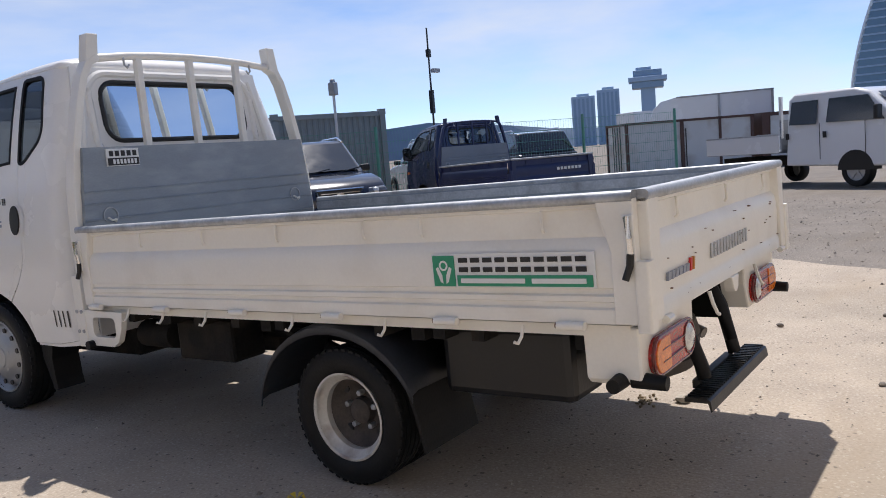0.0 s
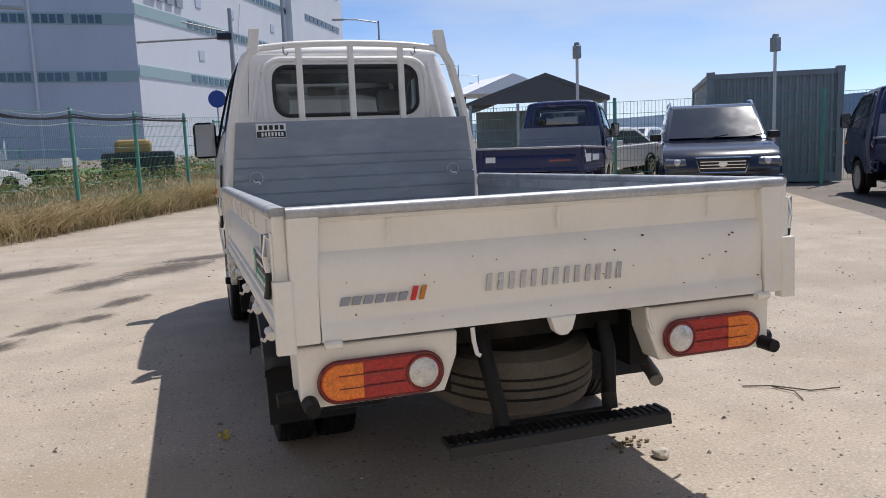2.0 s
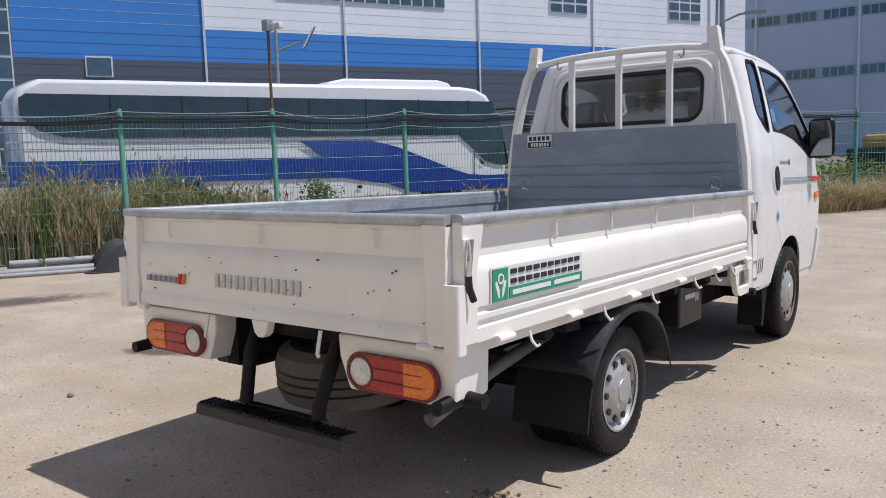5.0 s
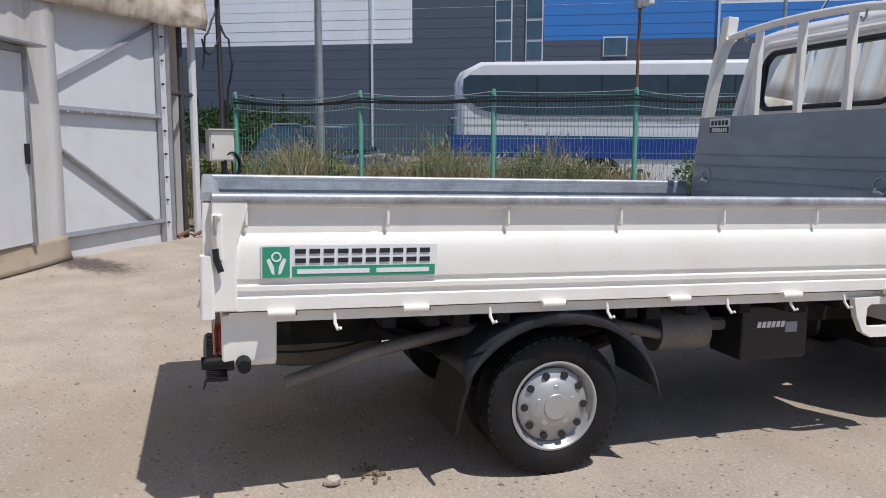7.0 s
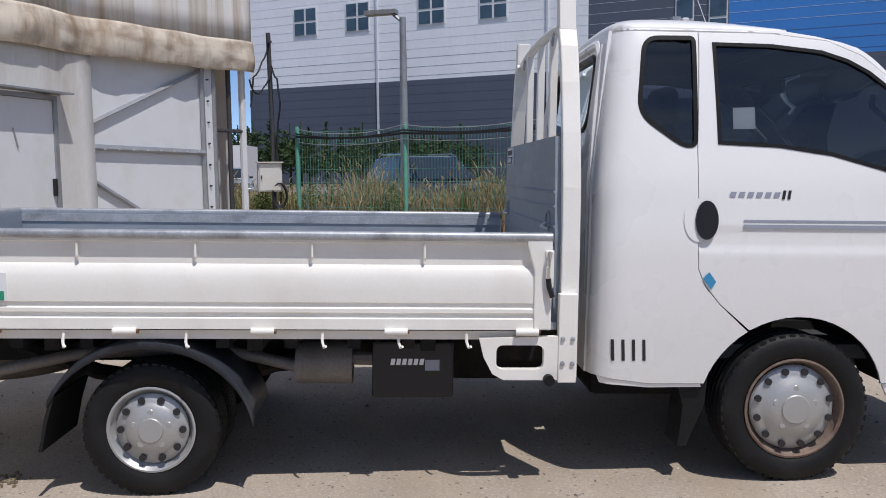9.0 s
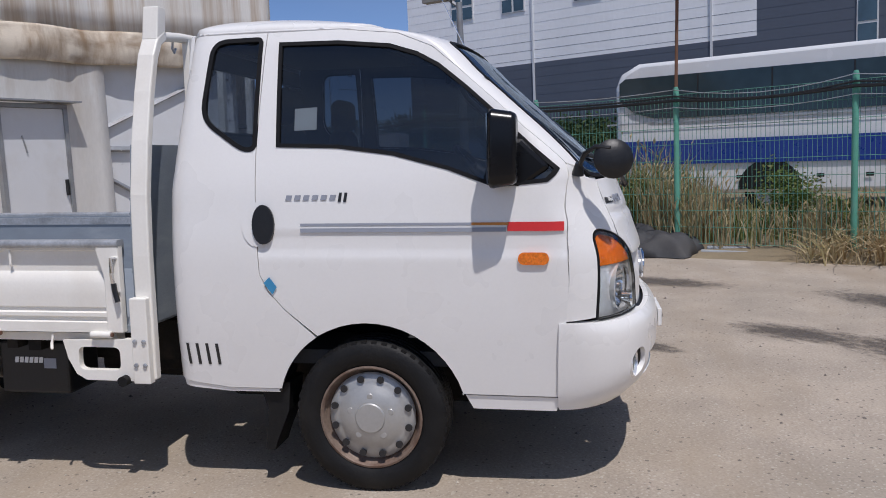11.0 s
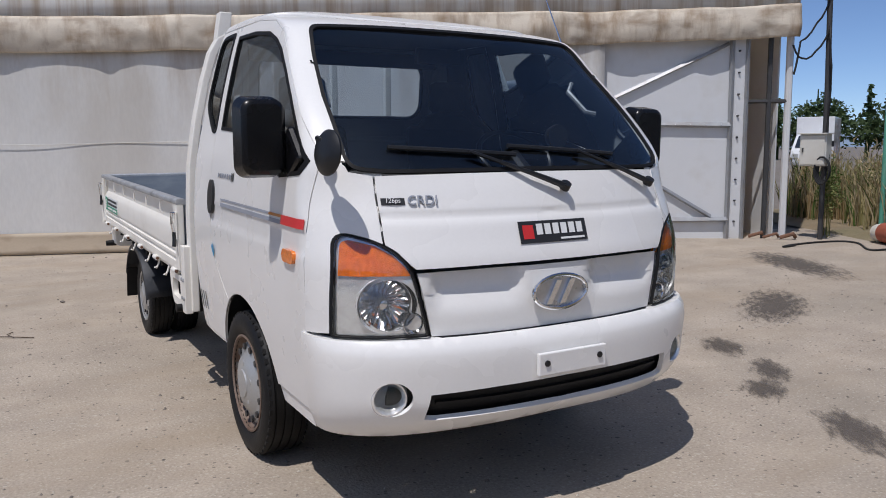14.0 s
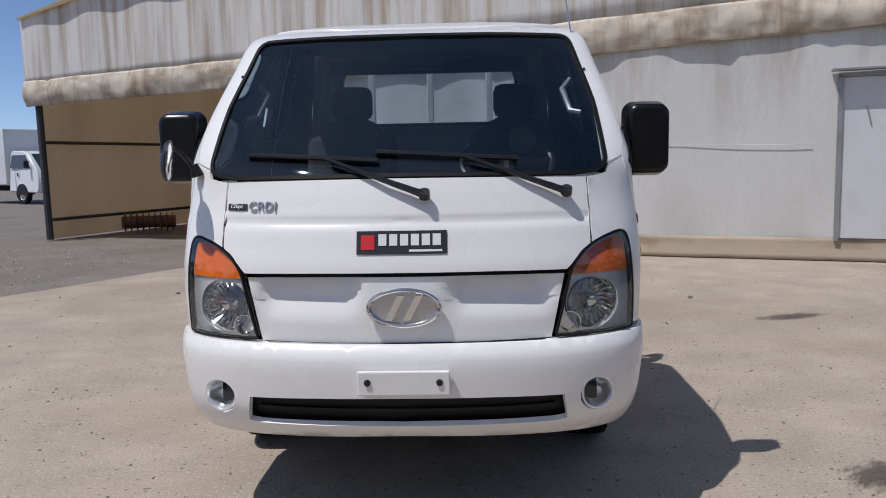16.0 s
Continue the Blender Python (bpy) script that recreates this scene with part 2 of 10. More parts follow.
# ---- ground ----
def ground_mat(name, base, light, dark, stone, stain):
    """Worn ground: mottled, stained in patches, strewn with grit of two sizes."""
    m = mat(name, base, 0.9, vary=0.26, scale=2.2, fine=70, bump=0.9, dark=dark, dark_amount=stain, dark_scale=0.5)
    nt = m.node_tree
    p = nt.nodes["Principled BSDF"]
    col = p.inputs["Base Color"].links[0].from_socket
    tc = [n for n in nt.nodes if n.type == "TEX_COORD"][0]
    for scale_, radius, share, tone in ((9.0, 0.09, 0.66, stone), (22.0, 0.16, 0.47, stone), (17.0, 0.16, 0.6, light), (48.0, 0.26, 0.5, dark), (60.0, 0.3, 0.55, light)):
        vo = nt.nodes.new("ShaderNodeTexVoronoi")
        vo.inputs["Scale"].default_value = scale_
        nt.links.new(tc.outputs["Object"], vo.inputs["Vector"])
        near_ = nt.nodes.new("ShaderNodeMath")
        near_.operation = "LESS_THAN"
        near_.inputs[1].default_value = radius
        nt.links.new(vo.outputs["Distance"], near_.inputs[0])
        sep = nt.nodes.new("ShaderNodeSeparateColor")
        nt.links.new(vo.outputs["Color"], sep.inputs[0])
        pick = nt.nodes.new("ShaderNodeMath")
        pick.operation = "GREATER_THAN"
        pick.inputs[1].default_value = share
        nt.links.new(sep.outputs[0], pick.inputs[0])
        both = nt.nodes.new("ShaderNodeMath")
        both.operation = "MULTIPLY"
        nt.links.new(near_.outputs[0], both.inputs[0])
        nt.links.new(pick.outputs[0], both.inputs[1])
        soft_ = nt.nodes.new("ShaderNodeMath")
        soft_.operation = "MULTIPLY"
        soft_.inputs[1].default_value = 0.8 if tone is stone else 0.5
        nt.links.new(both.outputs[0], soft_.inputs[0])
        mx = nt.nodes.new("ShaderNodeMixRGB")
        mx.inputs[2].default_value = (*tone, 1)
        nt.links.new(soft_.outputs[0], mx.inputs[0])
        nt.links.new(col, mx.inputs[1])
        col = mx.outputs["Color"]
    # broad drifts of brown dust, drawn out one way
    mp = nt.nodes.new("ShaderNodeMapping")
    mp.inputs["Scale"].default_value, mp.inputs["Rotation"].default_value = (0.35, 1.1, 1.0), (0, 0, 0.5)
    nt.links.new(tc.outputs["Object"], mp.inputs["Vector"])
    dn = nt.nodes.new("ShaderNodeTexNoise")
    dn.inputs["Scale"].default_value, dn.inputs["Detail"].default_value, dn.inputs["Roughness"].default_value = 1.0, 8, 0.65
    nt.links.new(mp.outputs["Vector"], dn.inputs["Vector"])
    dr_ = nt.nodes.new("ShaderNodeMapRange")
    dr_.inputs["From Min"].default_value, dr_.inputs["From Max"].default_value, dr_.inputs["To Max"].default_value = 0.48, 0.66, 0.55
    nt.links.new(dn.outputs["Fac"], dr_.inputs["Value"])
    mx = nt.nodes.new("ShaderNodeMixRGB")
    mx.inputs[2].default_value = (base[0] * 0.82, base[1] * 0.76, base[2] * 0.66, 1)
    nt.links.new(dr_.outputs["Result"], mx.inputs[0])
    nt.links.new(col, mx.inputs[1])
    nt.links.new(mx.outputs["Color"], p.inputs["Base Color"])
    return m


M_SLAB = ground_mat("dusty concrete", (0.40, 0.338, 0.27), (0.55, 0.50, 0.42), (0.27, 0.235, 0.185), (0.14, 0.12, 0.10), 0.6)
M_GRAVEL = ground_mat("gravel", (0.20, 0.175, 0.15), (0.34, 0.31, 0.28), (0.11, 0.095, 0.08), (0.08, 0.07, 0.06), 0.5)
M_SOIL = ground_mat("dry soil", (0.24, 0.19, 0.12), (0.3, 0.26, 0.18), (0.12, 0.13, 0.05), (0.12, 0.1, 0.07), 0.7)

FDIR = Vector((0.466, 0.885, 0)).normalized()      # the way along the fence
FN = Vector((-FDIR.y, FDIR.x, 0))                  # from the yard out through the fence
FP = Vector((-4.81, 9.57, 0))                      # one post of it


def fence_at(k, out=0.0, z=0.0):
    p = FP - FDIR * (2.05 * k) + FN * out
    return Vector((p.x, p.y, z))


bm = bmesh.new()
rings = [3, 30, 120, 500, 3000]
bm.verts.new((0, 0, -0.03))
prev = None
for r in rings:
    ring = [bm.verts.new((r * math.cos(k * math.tau / 48), r * math.sin(k * math.tau / 48), -0.03)) for k in range(48)]
    for k in range(48):
        if prev is None:
            bm.verts.ensure_lookup_table()
            bm.faces.new((bm.verts[0], ring[k], ring[(k + 1) % 48]))
        else:
            bm.faces.new((prev[k], ring[k], ring[(k + 1) % 48], prev[(k + 1) % 48]))
    prev = ring
tagged(part("ground", bm, M_GRAVEL), "dark grey-brown gravel ground of the vehicle lot", "ground", kind="structure")

SLAB_EDGE = Vector((4.62, 0, 0))
bm = bmesh.new()
a, b = SLAB_EDGE - FDIR * 6.1, SLAB_EDGE + FDIR * 60
c, d = fence_at(-30, -0.4), fence_at(5.6, -0.4)
edge = [a + (b - a) * (k / 150) + FN * (0.07 * noise.noise(Vector((k * 0.7, 3, 1)))) for k in range(151)]
pts = [(p.x, p.y) for p in edge] + [(c.x, c.y), (d.x, d.y)]
prism(bm, pts, "z", -0.05, 0.0)
tagged(part("pavement", bm, M_SLAB), "pale dusty concrete yard slab with stains and loose grit", "pavement", kind="structure")

bm = bmesh.new()
n0, n1 = 50, 10
grid = []
for i in range(n0 + 1):
    row = []
    for j in range(n1 + 1):
        k = -14 + i * (21 / n0)
        o = -0.5 + j * 1.6 if j > 1 else -0.5 + j * 0.8
        p = fence_at(k, o)
        h = 0.0 if j == 0 else 0.10 + 0.10 * noise.noise(Vector((p.x * 0.6, p.y * 0.6, 0)))
        row.append(bm.verts.new((p.x, p.y, h)))
    grid.append(row)
for i in range(n0):
    for j in range(n1):
        bm.faces.new((grid[i][j], grid[i + 1][j], grid[i + 1][j + 1], grid[i][j + 1]))
tagged(part("verge", bm, M_SOIL, smooth=True), "rough bank of dry soil under the weeds along the fence", "soil bank", kind="structure")


# ---- the pickup truck ----
from mathutils.geometry import delaunay_2d_cdt

M_GLASS = glass_mat("tinted glass", (0.60, 0.69, 0.77), dust=0.014)
M_GLASSREAR = glass_mat("clear rear glass", (0.84, 0.87, 0.89), dust=0.012)
M_GLASSD = glass_mat("dark tinted glass", (0.22, 0.25, 0.29))
M_TRIM = mat("dark cab trim", (0.045, 0.047, 0.05), 0.8, vary=0.15, scale=12, bump=0.2)
M_SEAT = mat("seat cloth", (0.04, 0.042, 0.047), 0.9, vary=0.2, scale=30, bump=0.3)
M_ORANGE = mat("amber lens", (0.80, 0.20, 0.015), 0.2, vary=0.3, scale=70, fine=140, bump=0.35, spec=0.4, coat=0.5, dark=(0.62, 0.10, 0.01), dark_amount=0.45, dark_scale=45)
M_RED = mat("red lens", (0.40, 0.012, 0.010), 0.2, vary=0.35, scale=70, fine=140, bump=0.35, spec=0.4, coat=0.5, dark=(0.26, 0.006, 0.008), dark_amount=0.5, dark_scale=45)
M_DARKRED = mat("dark red lamp rim", (0.13, 0.006, 0.008), 0.25, vary=0.1, bump=0.02, coat=0.4)
M_CLEAR = mat("ribbed clear lens", (0.62, 0.63, 0.62), 0.15, 0.35, vary=0.25, scale=45, fine=150, bump=0.35, coat=0.8)
M_REFLECT = mat("lamp reflector", (0.90, 0.91, 0.92), 0.18, 0.6, vary=0.12, scale=30, fine=48, bump=0.5)
M_LENS = glass_mat("lamp glass", (0.97, 0.975, 0.98))
M_SILVER = mat("silver badge", (0.52, 0.53, 0.55), 0.3, 0.8, vary=0.1, scale=30, bump=0.0)
M_GREENST = mat("green sticker", (0.03, 0.29, 0.16), 0.5, vary=0.05, bump=0.02)
M_WHITEST = mat("white sticker", (0.78, 0.79, 0.78), 0.5, vary=0.03, bump=0.02)
M_BLACKST = mat("black sticker", (0.02, 0.02, 0.022), 0.45, vary=0.05, bump=0.02)
M_REDST = mat("red sticker", (0.62, 0.03, 0.03), 0.4, vary=0.05, bump=0.02)
M_GREYST = mat("grey stripe", (0.30, 0.32, 0.37), 0.4, vary=0.05, bump=0.02)
M_ORANGEST = mat("orange stripe", (0.55, 0.22, 0.03), 0.4, vary=0.05, bump=0.02)
M_BLUETAG = mat("blue tape", (0.05, 0.28, 0.52), 0.5, vary=0.1, bump=0.05)
M_SEAL = mat("black rubber seal", (0.010, 0.010, 0.011), 0.6, vary=0.15, scale=9, bump=0.05, spec=0.2)
M_GLOSSBLACK = mat("glossy black plastic", (0.006, 0.006, 0.007), 0.26, vary=0.15, scale=9, bump=0.02, spec=0.35)
M_MIRROR = mat("mirror glass", (0.22, 0.24, 0.27), 0.03, 1.0, vary=0.01, bump=0)

truck = empty("pickup_truck", "white single-cab pickup truck with cream drop-side cargo bed, parked on concrete", "truck", pose(0, -0.02, 0, -1.3, 0, 0))

CAB = [  # height, half width, front, corner depth
    (0.40, 0.79, 4.955, 0.33), (0.60, 0.815, 5.005, 0.35), (0.80, 0.834, 5.02, 0.36), (0.92, 0.84, 5.02, 0.36), (1.03, 0.842, 5.01, 0.36),
    (1.12, 0.839, 4.982, 0.36), (1.19, 0.834, 4.958, 0.35), (1.215, 0.832, 4.947, 0.35), (1.30, 0.825, 4.912, 0.32), (1.36, 0.817, 4.88, 0.27),
    (1.45, 0.80, 4.785, 0.20), (1.60, 0.77, 4.615, 0.16), (1.75, 0.735, 4.445, 0.15), (1.89, 0.697, 4.285, 0.14), (1.93, 0.682, 4.15, 0.14), (1.955, 0.672, 3.99, 0.14)]
BUMPER = [(0.44, 0.785, 4.975, 0.33), (0.475, 0.80, 5.012, 0.34), (0.52, 0.815, 5.055, 0.36), (0.60, 0.828, 5.082, 0.37), (0.72, 0.84, 5.085, 0.37), (0.775, 0.842, 5.075, 0.37),
          (0.80, 0.84, 5.048, 0.36), (0.82, 0.835, 5.025, 0.36)]


def bow(z):
    """How square the plan of the nose is: boxy low down, round at the windscreen."""
    return float(np.interp(z, [1.12, 1.42], [2.35, 2.1]))


REAR_R = 0.10


def lookup(table, z, i):
    """The table's column i at height z, on a smooth monotone curve through its rows."""
    n_ = len(table)
    if z <= table[0][0]:
        return table[0][i]
    if z >= table[-1][0]:
        return table[-1][i]
    j = 0
    while table[j + 1][0] < z:
        j += 1

    def rise(k):
        return (table[k + 1][i] - table[k][i]) / (table[k + 1][0] - table[k][0])

    def slope(k):
        if k == 0:
            return rise(0)
        if k == n_ - 1:
            return rise(n_ - 2)
        a_, b_ = rise(k - 1), rise(k)
        return 0.0 if a_ * b_ <= 0 else 2 * a_ * b_ / (a_ + b_)

    h = table[j + 1][0] - table[j][0]
    t = (z - table[j][0]) / h
    return ((2 * t ** 3 - 3 * t * t + 1) * table[j][i] + (t ** 3 - 2 * t * t + t) * h * slope(j)
            + (3 * t * t - 2 * t ** 3) * table[j + 1][i] + (t ** 3 - t * t) * h * slope(j + 1))


def rear_y(z):
    return float(np.interp(z, [0.4, 1.3, 1.955], [3.065, 3.075, 3.15]))


def cab_point(c, z, table=CAB):
    """The cab's skin on its right half: c runs along the side, then round the corner to the middle of the front, or back round to the rear wall."""
    w, f, a = (lookup(table, z, i) for i in (1, 2, 3))
    yr = rear_y(z)
    if c > f - a:
        t = min((c - (f - a)) / a, math.pi / 2)
        return Vector((w * max(0.0, math.cos(t)) ** (2 / bow(z)), f - a + a * math.sin(t) ** (2 / bow(z)), z))
    if c < yr + REAR_R:
        t = (yr + REAR_R - c) / REAR_R
        if t < math.pi / 2:
            return Vector((w - REAR_R + REAR_R * math.cos(t), yr + REAR_R - REAR_R * math.sin(t), z))
        return Vector((w - REAR_R - (t - math.pi / 2) * REAR_R, yr, z))
    return Vector((w, c, z))


def S(y, z, table=CAB):
    f, a = lookup(table, z, 2), lookup(table, z, 3)
    if y > f - a:
        y = f - a + a * math.asin(min(1.0, ((y - f + a) / a)) ** (bow(z) / 2))
    return (y, z)


def F(x, z, table=CAB):
    w, f, a = (lookup(table, z, i) for i in (1, 2, 3))
    return (f - a + a * math.acos(min(1.0, abs(x) / w) ** (bow(z) / 2)), z)


def R(x, z):
    return (rear_y(z) + REAR_R - REAR_R * math.pi / 2 - (lookup(CAB, z, 1) - REAR_R - x), z)


def inside(p, loop):
    hit, n = False, len(loop)
    for i in range(n):
        (x0, y0), (x1, y1) = loop[i], loop[(i + 1) % n]
        if (y0 > p[1]) != (y1 > p[1]) and p[0] < (x1 - x0) * (p[1] - y0) / (y1 - y0) + x0:
            hit = not hit
    return hit


def dense(loop, step):
    out = []
    for i, p in enumerate(loop):
        q = loop[(i + 1) % len(loop)]
        n = max(1, int(math.hypot(q[0] - p[0], q[1] - p[1]) / step))
        out += [(p[0] + (q[0] - p[0]) * k / n, p[1] + (q[1] - p[1]) * k / n) for k in range(n)]
    return out


def along_skin(loop, table, step):
    """The outline with points filled in: along the side by length, round the corner and front by angle."""
    out = []
    for i, p in enumerate(loop):
        q = loop[(i + 1) % len(loop)]
        n = max(1, int(math.hypot(q[0] - p[0], q[1] - p[1]) / step))
        edge = [(r[0] - lookup(table, r[1], 2) + lookup(table, r[1], 3)) / lookup(table, r[1], 3) for r in (p, q)]
        for k in range(n):
            z = p[1] + (q[1] - p[1]) * k / n
            if edge[0] > 0 and edge[1] > 0:
                a = lookup(table, z, 3)
                out.append((lookup(table, z, 2) - a + a * (edge[0] + (edge[1] - edge[0]) * k / n), z))
            else:
                out.append((p[0] + (q[0] - p[0]) * k / n, z))
    return out


def inset(loop, d):
    """The loop moved inwards by d (outwards if negative)."""
    area = sum(loop[i][0] * loop[(i + 1) % len(loop)][1] - loop[(i + 1) % len(loop)][0] * loop[i][1] for i in range(len(loop)))
    sgn = 1 if area > 0 else -1
    out = []
    for i, p in enumerate(loop):
        a, b = loop[i - 1], loop[(i + 1) % len(loop)]
        u = Vector((p[0] - a[0], p[1] - a[1])).normalized()
        v = Vector((b[0] - p[0], b[1] - p[1])).normalized()
        n = Vector((-(u.y + v.y), u.x + v.x)) * sgn
        if n.length < 1e-6:
            out.append(p)
            continue
        n.normalize()
        k = max(0.5, n.x * -v.y * sgn + n.y * v.x * sgn)
        out.append((p[0] + n.x * d / k, p[1] + n.y * d / k))
    return out


def flat_mesh(loop, holes=(), step=0.04, gap=0.0):
    """A polygon with holes, cut into small triangles: its points and faces in the plane."""
    if gap:
        loop = inset(loop, gap)
    loops = [dense(loop, step)] + [dense(h, step) for h in holes]
    pts, edges = [], []
    for lp in loops:
        b = len(pts)
        pts += lp
        edges += [(b + i, b + (i + 1) % len(lp)) for i in range(len(lp))]
    xs, ys = [p[0] for p in loop], [p[1] for p in loop]
    i0, j0 = math.floor(min(xs) / step), math.floor(min(ys) / step)
    near = step * 0.4
    for i in range(i0, math.ceil(max(xs) / step) + 1):
        for j in range(j0, math.ceil(max(ys) / step) + 1):
            p = ((i + 0.5 * (j % 2)) * step, j * step)
            if inside(p, loop) and not any(inside(p, h) for h in holes) and all(math.hypot(p[0] - q[0], p[1] - q[1]) > near for lp in loops for q in lp):
                pts.append(p)
    vs, _, fs, *_ = delaunay_2d_cdt([Vector(p) for p in pts], edges, [], 0, 1e-5)
    keep = []
    for t in fs:
        m = sum((vs[k] for k in t), Vector((0, 0))) / 3
        if inside(m, loop) and not any(inside(m, h) for h in holes):
            keep.append(t)
    return vs, keep


def skin(name, loop, parent, material, holes=(), step=0.04, gap=0.0, off=0.0, table=CAB, side=1, thick=0.012, whole=False, lining=None, label="", raise_by=None, front=None):
    """A panel of the cab's skin, from its outline in (c, height). side -1: on the left; whole: both halves in one."""
    if front is None:
        front = max(c - lookup(table, z, 2) + lookup(table, z, 3) for c, z in loop) > 0.06

    def to_u(p):
        k = p[0] - lookup(table, p[1], 2) + lookup(table, p[1], 3)
        return (k / lookup(table, p[1], 3) * 0.4 if k > 0 else k, p[1])

    loop, holes = along_skin(loop, table, step * 0.6), [along_skin(h, table, step * 0.6) for h in holes]
    if front:
        loop, holes = [to_u(p) for p in loop], [[to_u(p) for p in h] for h in holes]
    if gap:
        loop = [(o[0] if front and o[0] > 0.6275 else p[0], p[1]) for p, o in zip(inset(loop, gap), loop)]
    vs, fs = flat_mesh(loop, holes, step, 0)
    if front:
        vs = [Vector((lookup(table, v.y, 2) - lookup(table, v.y, 3) + (v.x / 0.4 * lookup(table, v.y, 3) if v.x > 0 else v.x), v.y)) for v in vs]
    bm = bmesh.new()
    for sd in ((1, -1) if whole else (side,)):
        made = []
        for v in vs:
            p = cab_point(v.x, v.y, table)
            o = off + (raise_by(p.x, p.z) if raise_by else 0.0)
            if o:
                e = 0.004
                n = (cab_point(v.x + e, v.y, table) - cab_point(v.x - e, v.y, table)).cross(cab_point(v.x, v.y + e, table) - cab_point(v.x, v.y - e, table))
                n.normalize()
                p = p + n * o
            made.append(bm.verts.new((p.x * sd, p.y, p.z)))
        for t in fs:
            face = [made[k] for k in t]
            bm.faces.new(face if sd > 0 else face[::-1])
    if whole:
        bmesh.ops.remove_doubles(bm, verts=bm.verts, dist=0.0008)
    me = bpy.data.meshes.new(name)
    bm.normal_update()
    up = sum((f.normal.dot(f.calc_center_median() - Vector((0, 4.0, f.calc_center_median().z))) for f in bm.faces), 0.0)
    if up < 0:
        bmesh.ops.reverse_faces(bm, faces=bm.faces)
    for f_ in bm.faces:
        f_.smooth = True
    for e_ in bm.edges:
        e_.smooth = len(e_.link_faces) == 2 and e_.calc_face_angle(0.0) < radians(50)
    bm.to_mesh(me)
    bm.free()
    me.materials.append(material)
    ob = new(name, me)
    ob.parent = parent
    if label:
        ob["label"] = label
    if thick:
        so = ob.modifiers.new("thick", "SOLIDIFY")
        so.thickness, so.offset = thick, -1
        if lining:
            me.materials.append(lining)
            so.material_offset = 1
    return ob


ARCH_C, ARCH_R = (3.915, 0.394), 0.39


def arc(a0, a1, n=12, r=ARCH_R):
    return [(ARCH_C[0] + r * math.cos(radians(a0 + (a1 - a0) * k / n)), ARCH_C[1] + r * math.sin(radians(a0 + (a1 - a0) * k / n))) for k in range(n + 1)]


def fillet(loop, radii, n=6):
    """The loop with its corners rounded: radii by point, 0 leaves a point as it is."""
    out = []
    for i, p in enumerate(loop):
        r = radii[i] if isinstance(radii, (list, tuple)) else radii
        if not r:
            out.append(p)
            continue
        p = Vector(p)
        a, b = Vector(loop[i - 1]), Vector(loop[(i + 1) % len(loop)])
        pa, pb = p + (a - p).normalized() * min(r, (a - p).length * 0.45), p + (b - p).normalized() * min(r, (b - p).length * 0.45)
        for k in range(n + 1):
            t = k / n
            q = pa * (1 - t) ** 2 + p * (2 * t * (1 - t)) + pb * t * t
            out.append((q.x, q.y))
    return out


def half_offset(loop, d):
    """Half an outline (first and last point on the middle line), moved outwards by d."""
    whole = list(loop) + [(-x, z) for x, z in loop[-2:0:-1]]
    return [(0.0 if k in (0, len(loop) - 1) else p[0], p[1]) for k, p in enumerate(inset(whole, -d)[:len(loop)])]


Q_WIN = fillet([(3.272, 1.914), (3.477, 1.917), (3.467, 1.476), (3.415, 1.474), (3.238, 1.60)], [0.06, 0.02, 0.025, 0.05, 0.07])
D_WIN = [(3.56, 1.893), (3.80, 1.89), (4.01, 1.868), (4.12, 1.832), (4.205, 1.785), (4.315, 1.695), (4.42, 1.60), (4.54, 1.485), S(4.66, 1.378), S(4.62, 1.335), (4.43, 1.318), (4.25, 1.387), (4.03, 1.447), (3.81, 1.478), (3.565, 1.488)]
SEAM_R = [(3.71, 0.727), (3.58, 0.835), (3.515, 0.91), (3.482, 0.98), (3.474, 1.16), (3.474, 1.47), (3.50, 1.945)]
A_LINE = [(4.283, 1.772), S(4.398, 1.668), S(4.54, 1.535), S(4.69, 1.40)]
DOOR = SEAM_R + [(3.80, 1.945), (4.04, 1.918), (4.18, 1.858), *A_LINE, S(4.695, 1.31), S(4.70, 1.04), S(4.675, 0.60), S(4.668, 0.50), (4.29, 0.50)] + arc(15.7, 121.5, 14)[:-1]
QUARTER = [(3.08, 0.53), (3.31, 0.50), (3.54, 0.50)] + arc(164, 122.5, 6) + SEAM_R[1:] + [R(0.62, 1.945), R(0.66, 1.5), R(0.70, 1.2), R(0.71, 0.53)]
LAMP = fillet([(0.789, 0.803), (0.66, 0.803), (0.505, 0.805), (0.535, 0.93), (0.560, 1.03), (0.60, 1.082), (0.66, 1.120), (0.772, 1.153), (0.789, 0.95)], [0.008, 0, 0.012, 0, 0.03, 0.03, 0.03, 0.06, 0])
HEADL = [F(*p) for p in LAMP]
L_OUT = inset(LAMP, -0.003)
FENDER = [S(4.686, 0.80)] + [F(*p) for p in L_OUT[:1]] + [F(*p) for p in L_OUT[::-1] if p[0] > 0.64 and p[1] > 0.82] + [F(0.632, 1.110), F(0.628, 1.332), F(0.70, 1.345), F(0.708, 1.366), S(4.692, 1.398), S(4.695, 1.31), S(4.70, 1.04)]
HOOD = [F(0, 1.03), F(0.30, 1.03), F(0.545, 1.026), F(0.562, 1.042), F(0.60, 1.086), F(0.632, 1.108), F(0.628, 1.332), F(0.30, 1.339), F(0, 1.341)]
GRILLE = [F(0, 0.795), F(0.25, 0.795), F(0.498, 0.797), F(0.525, 0.93), F(0.545, 1.018), F(0.25, 1.022), F(0, 1.022)]
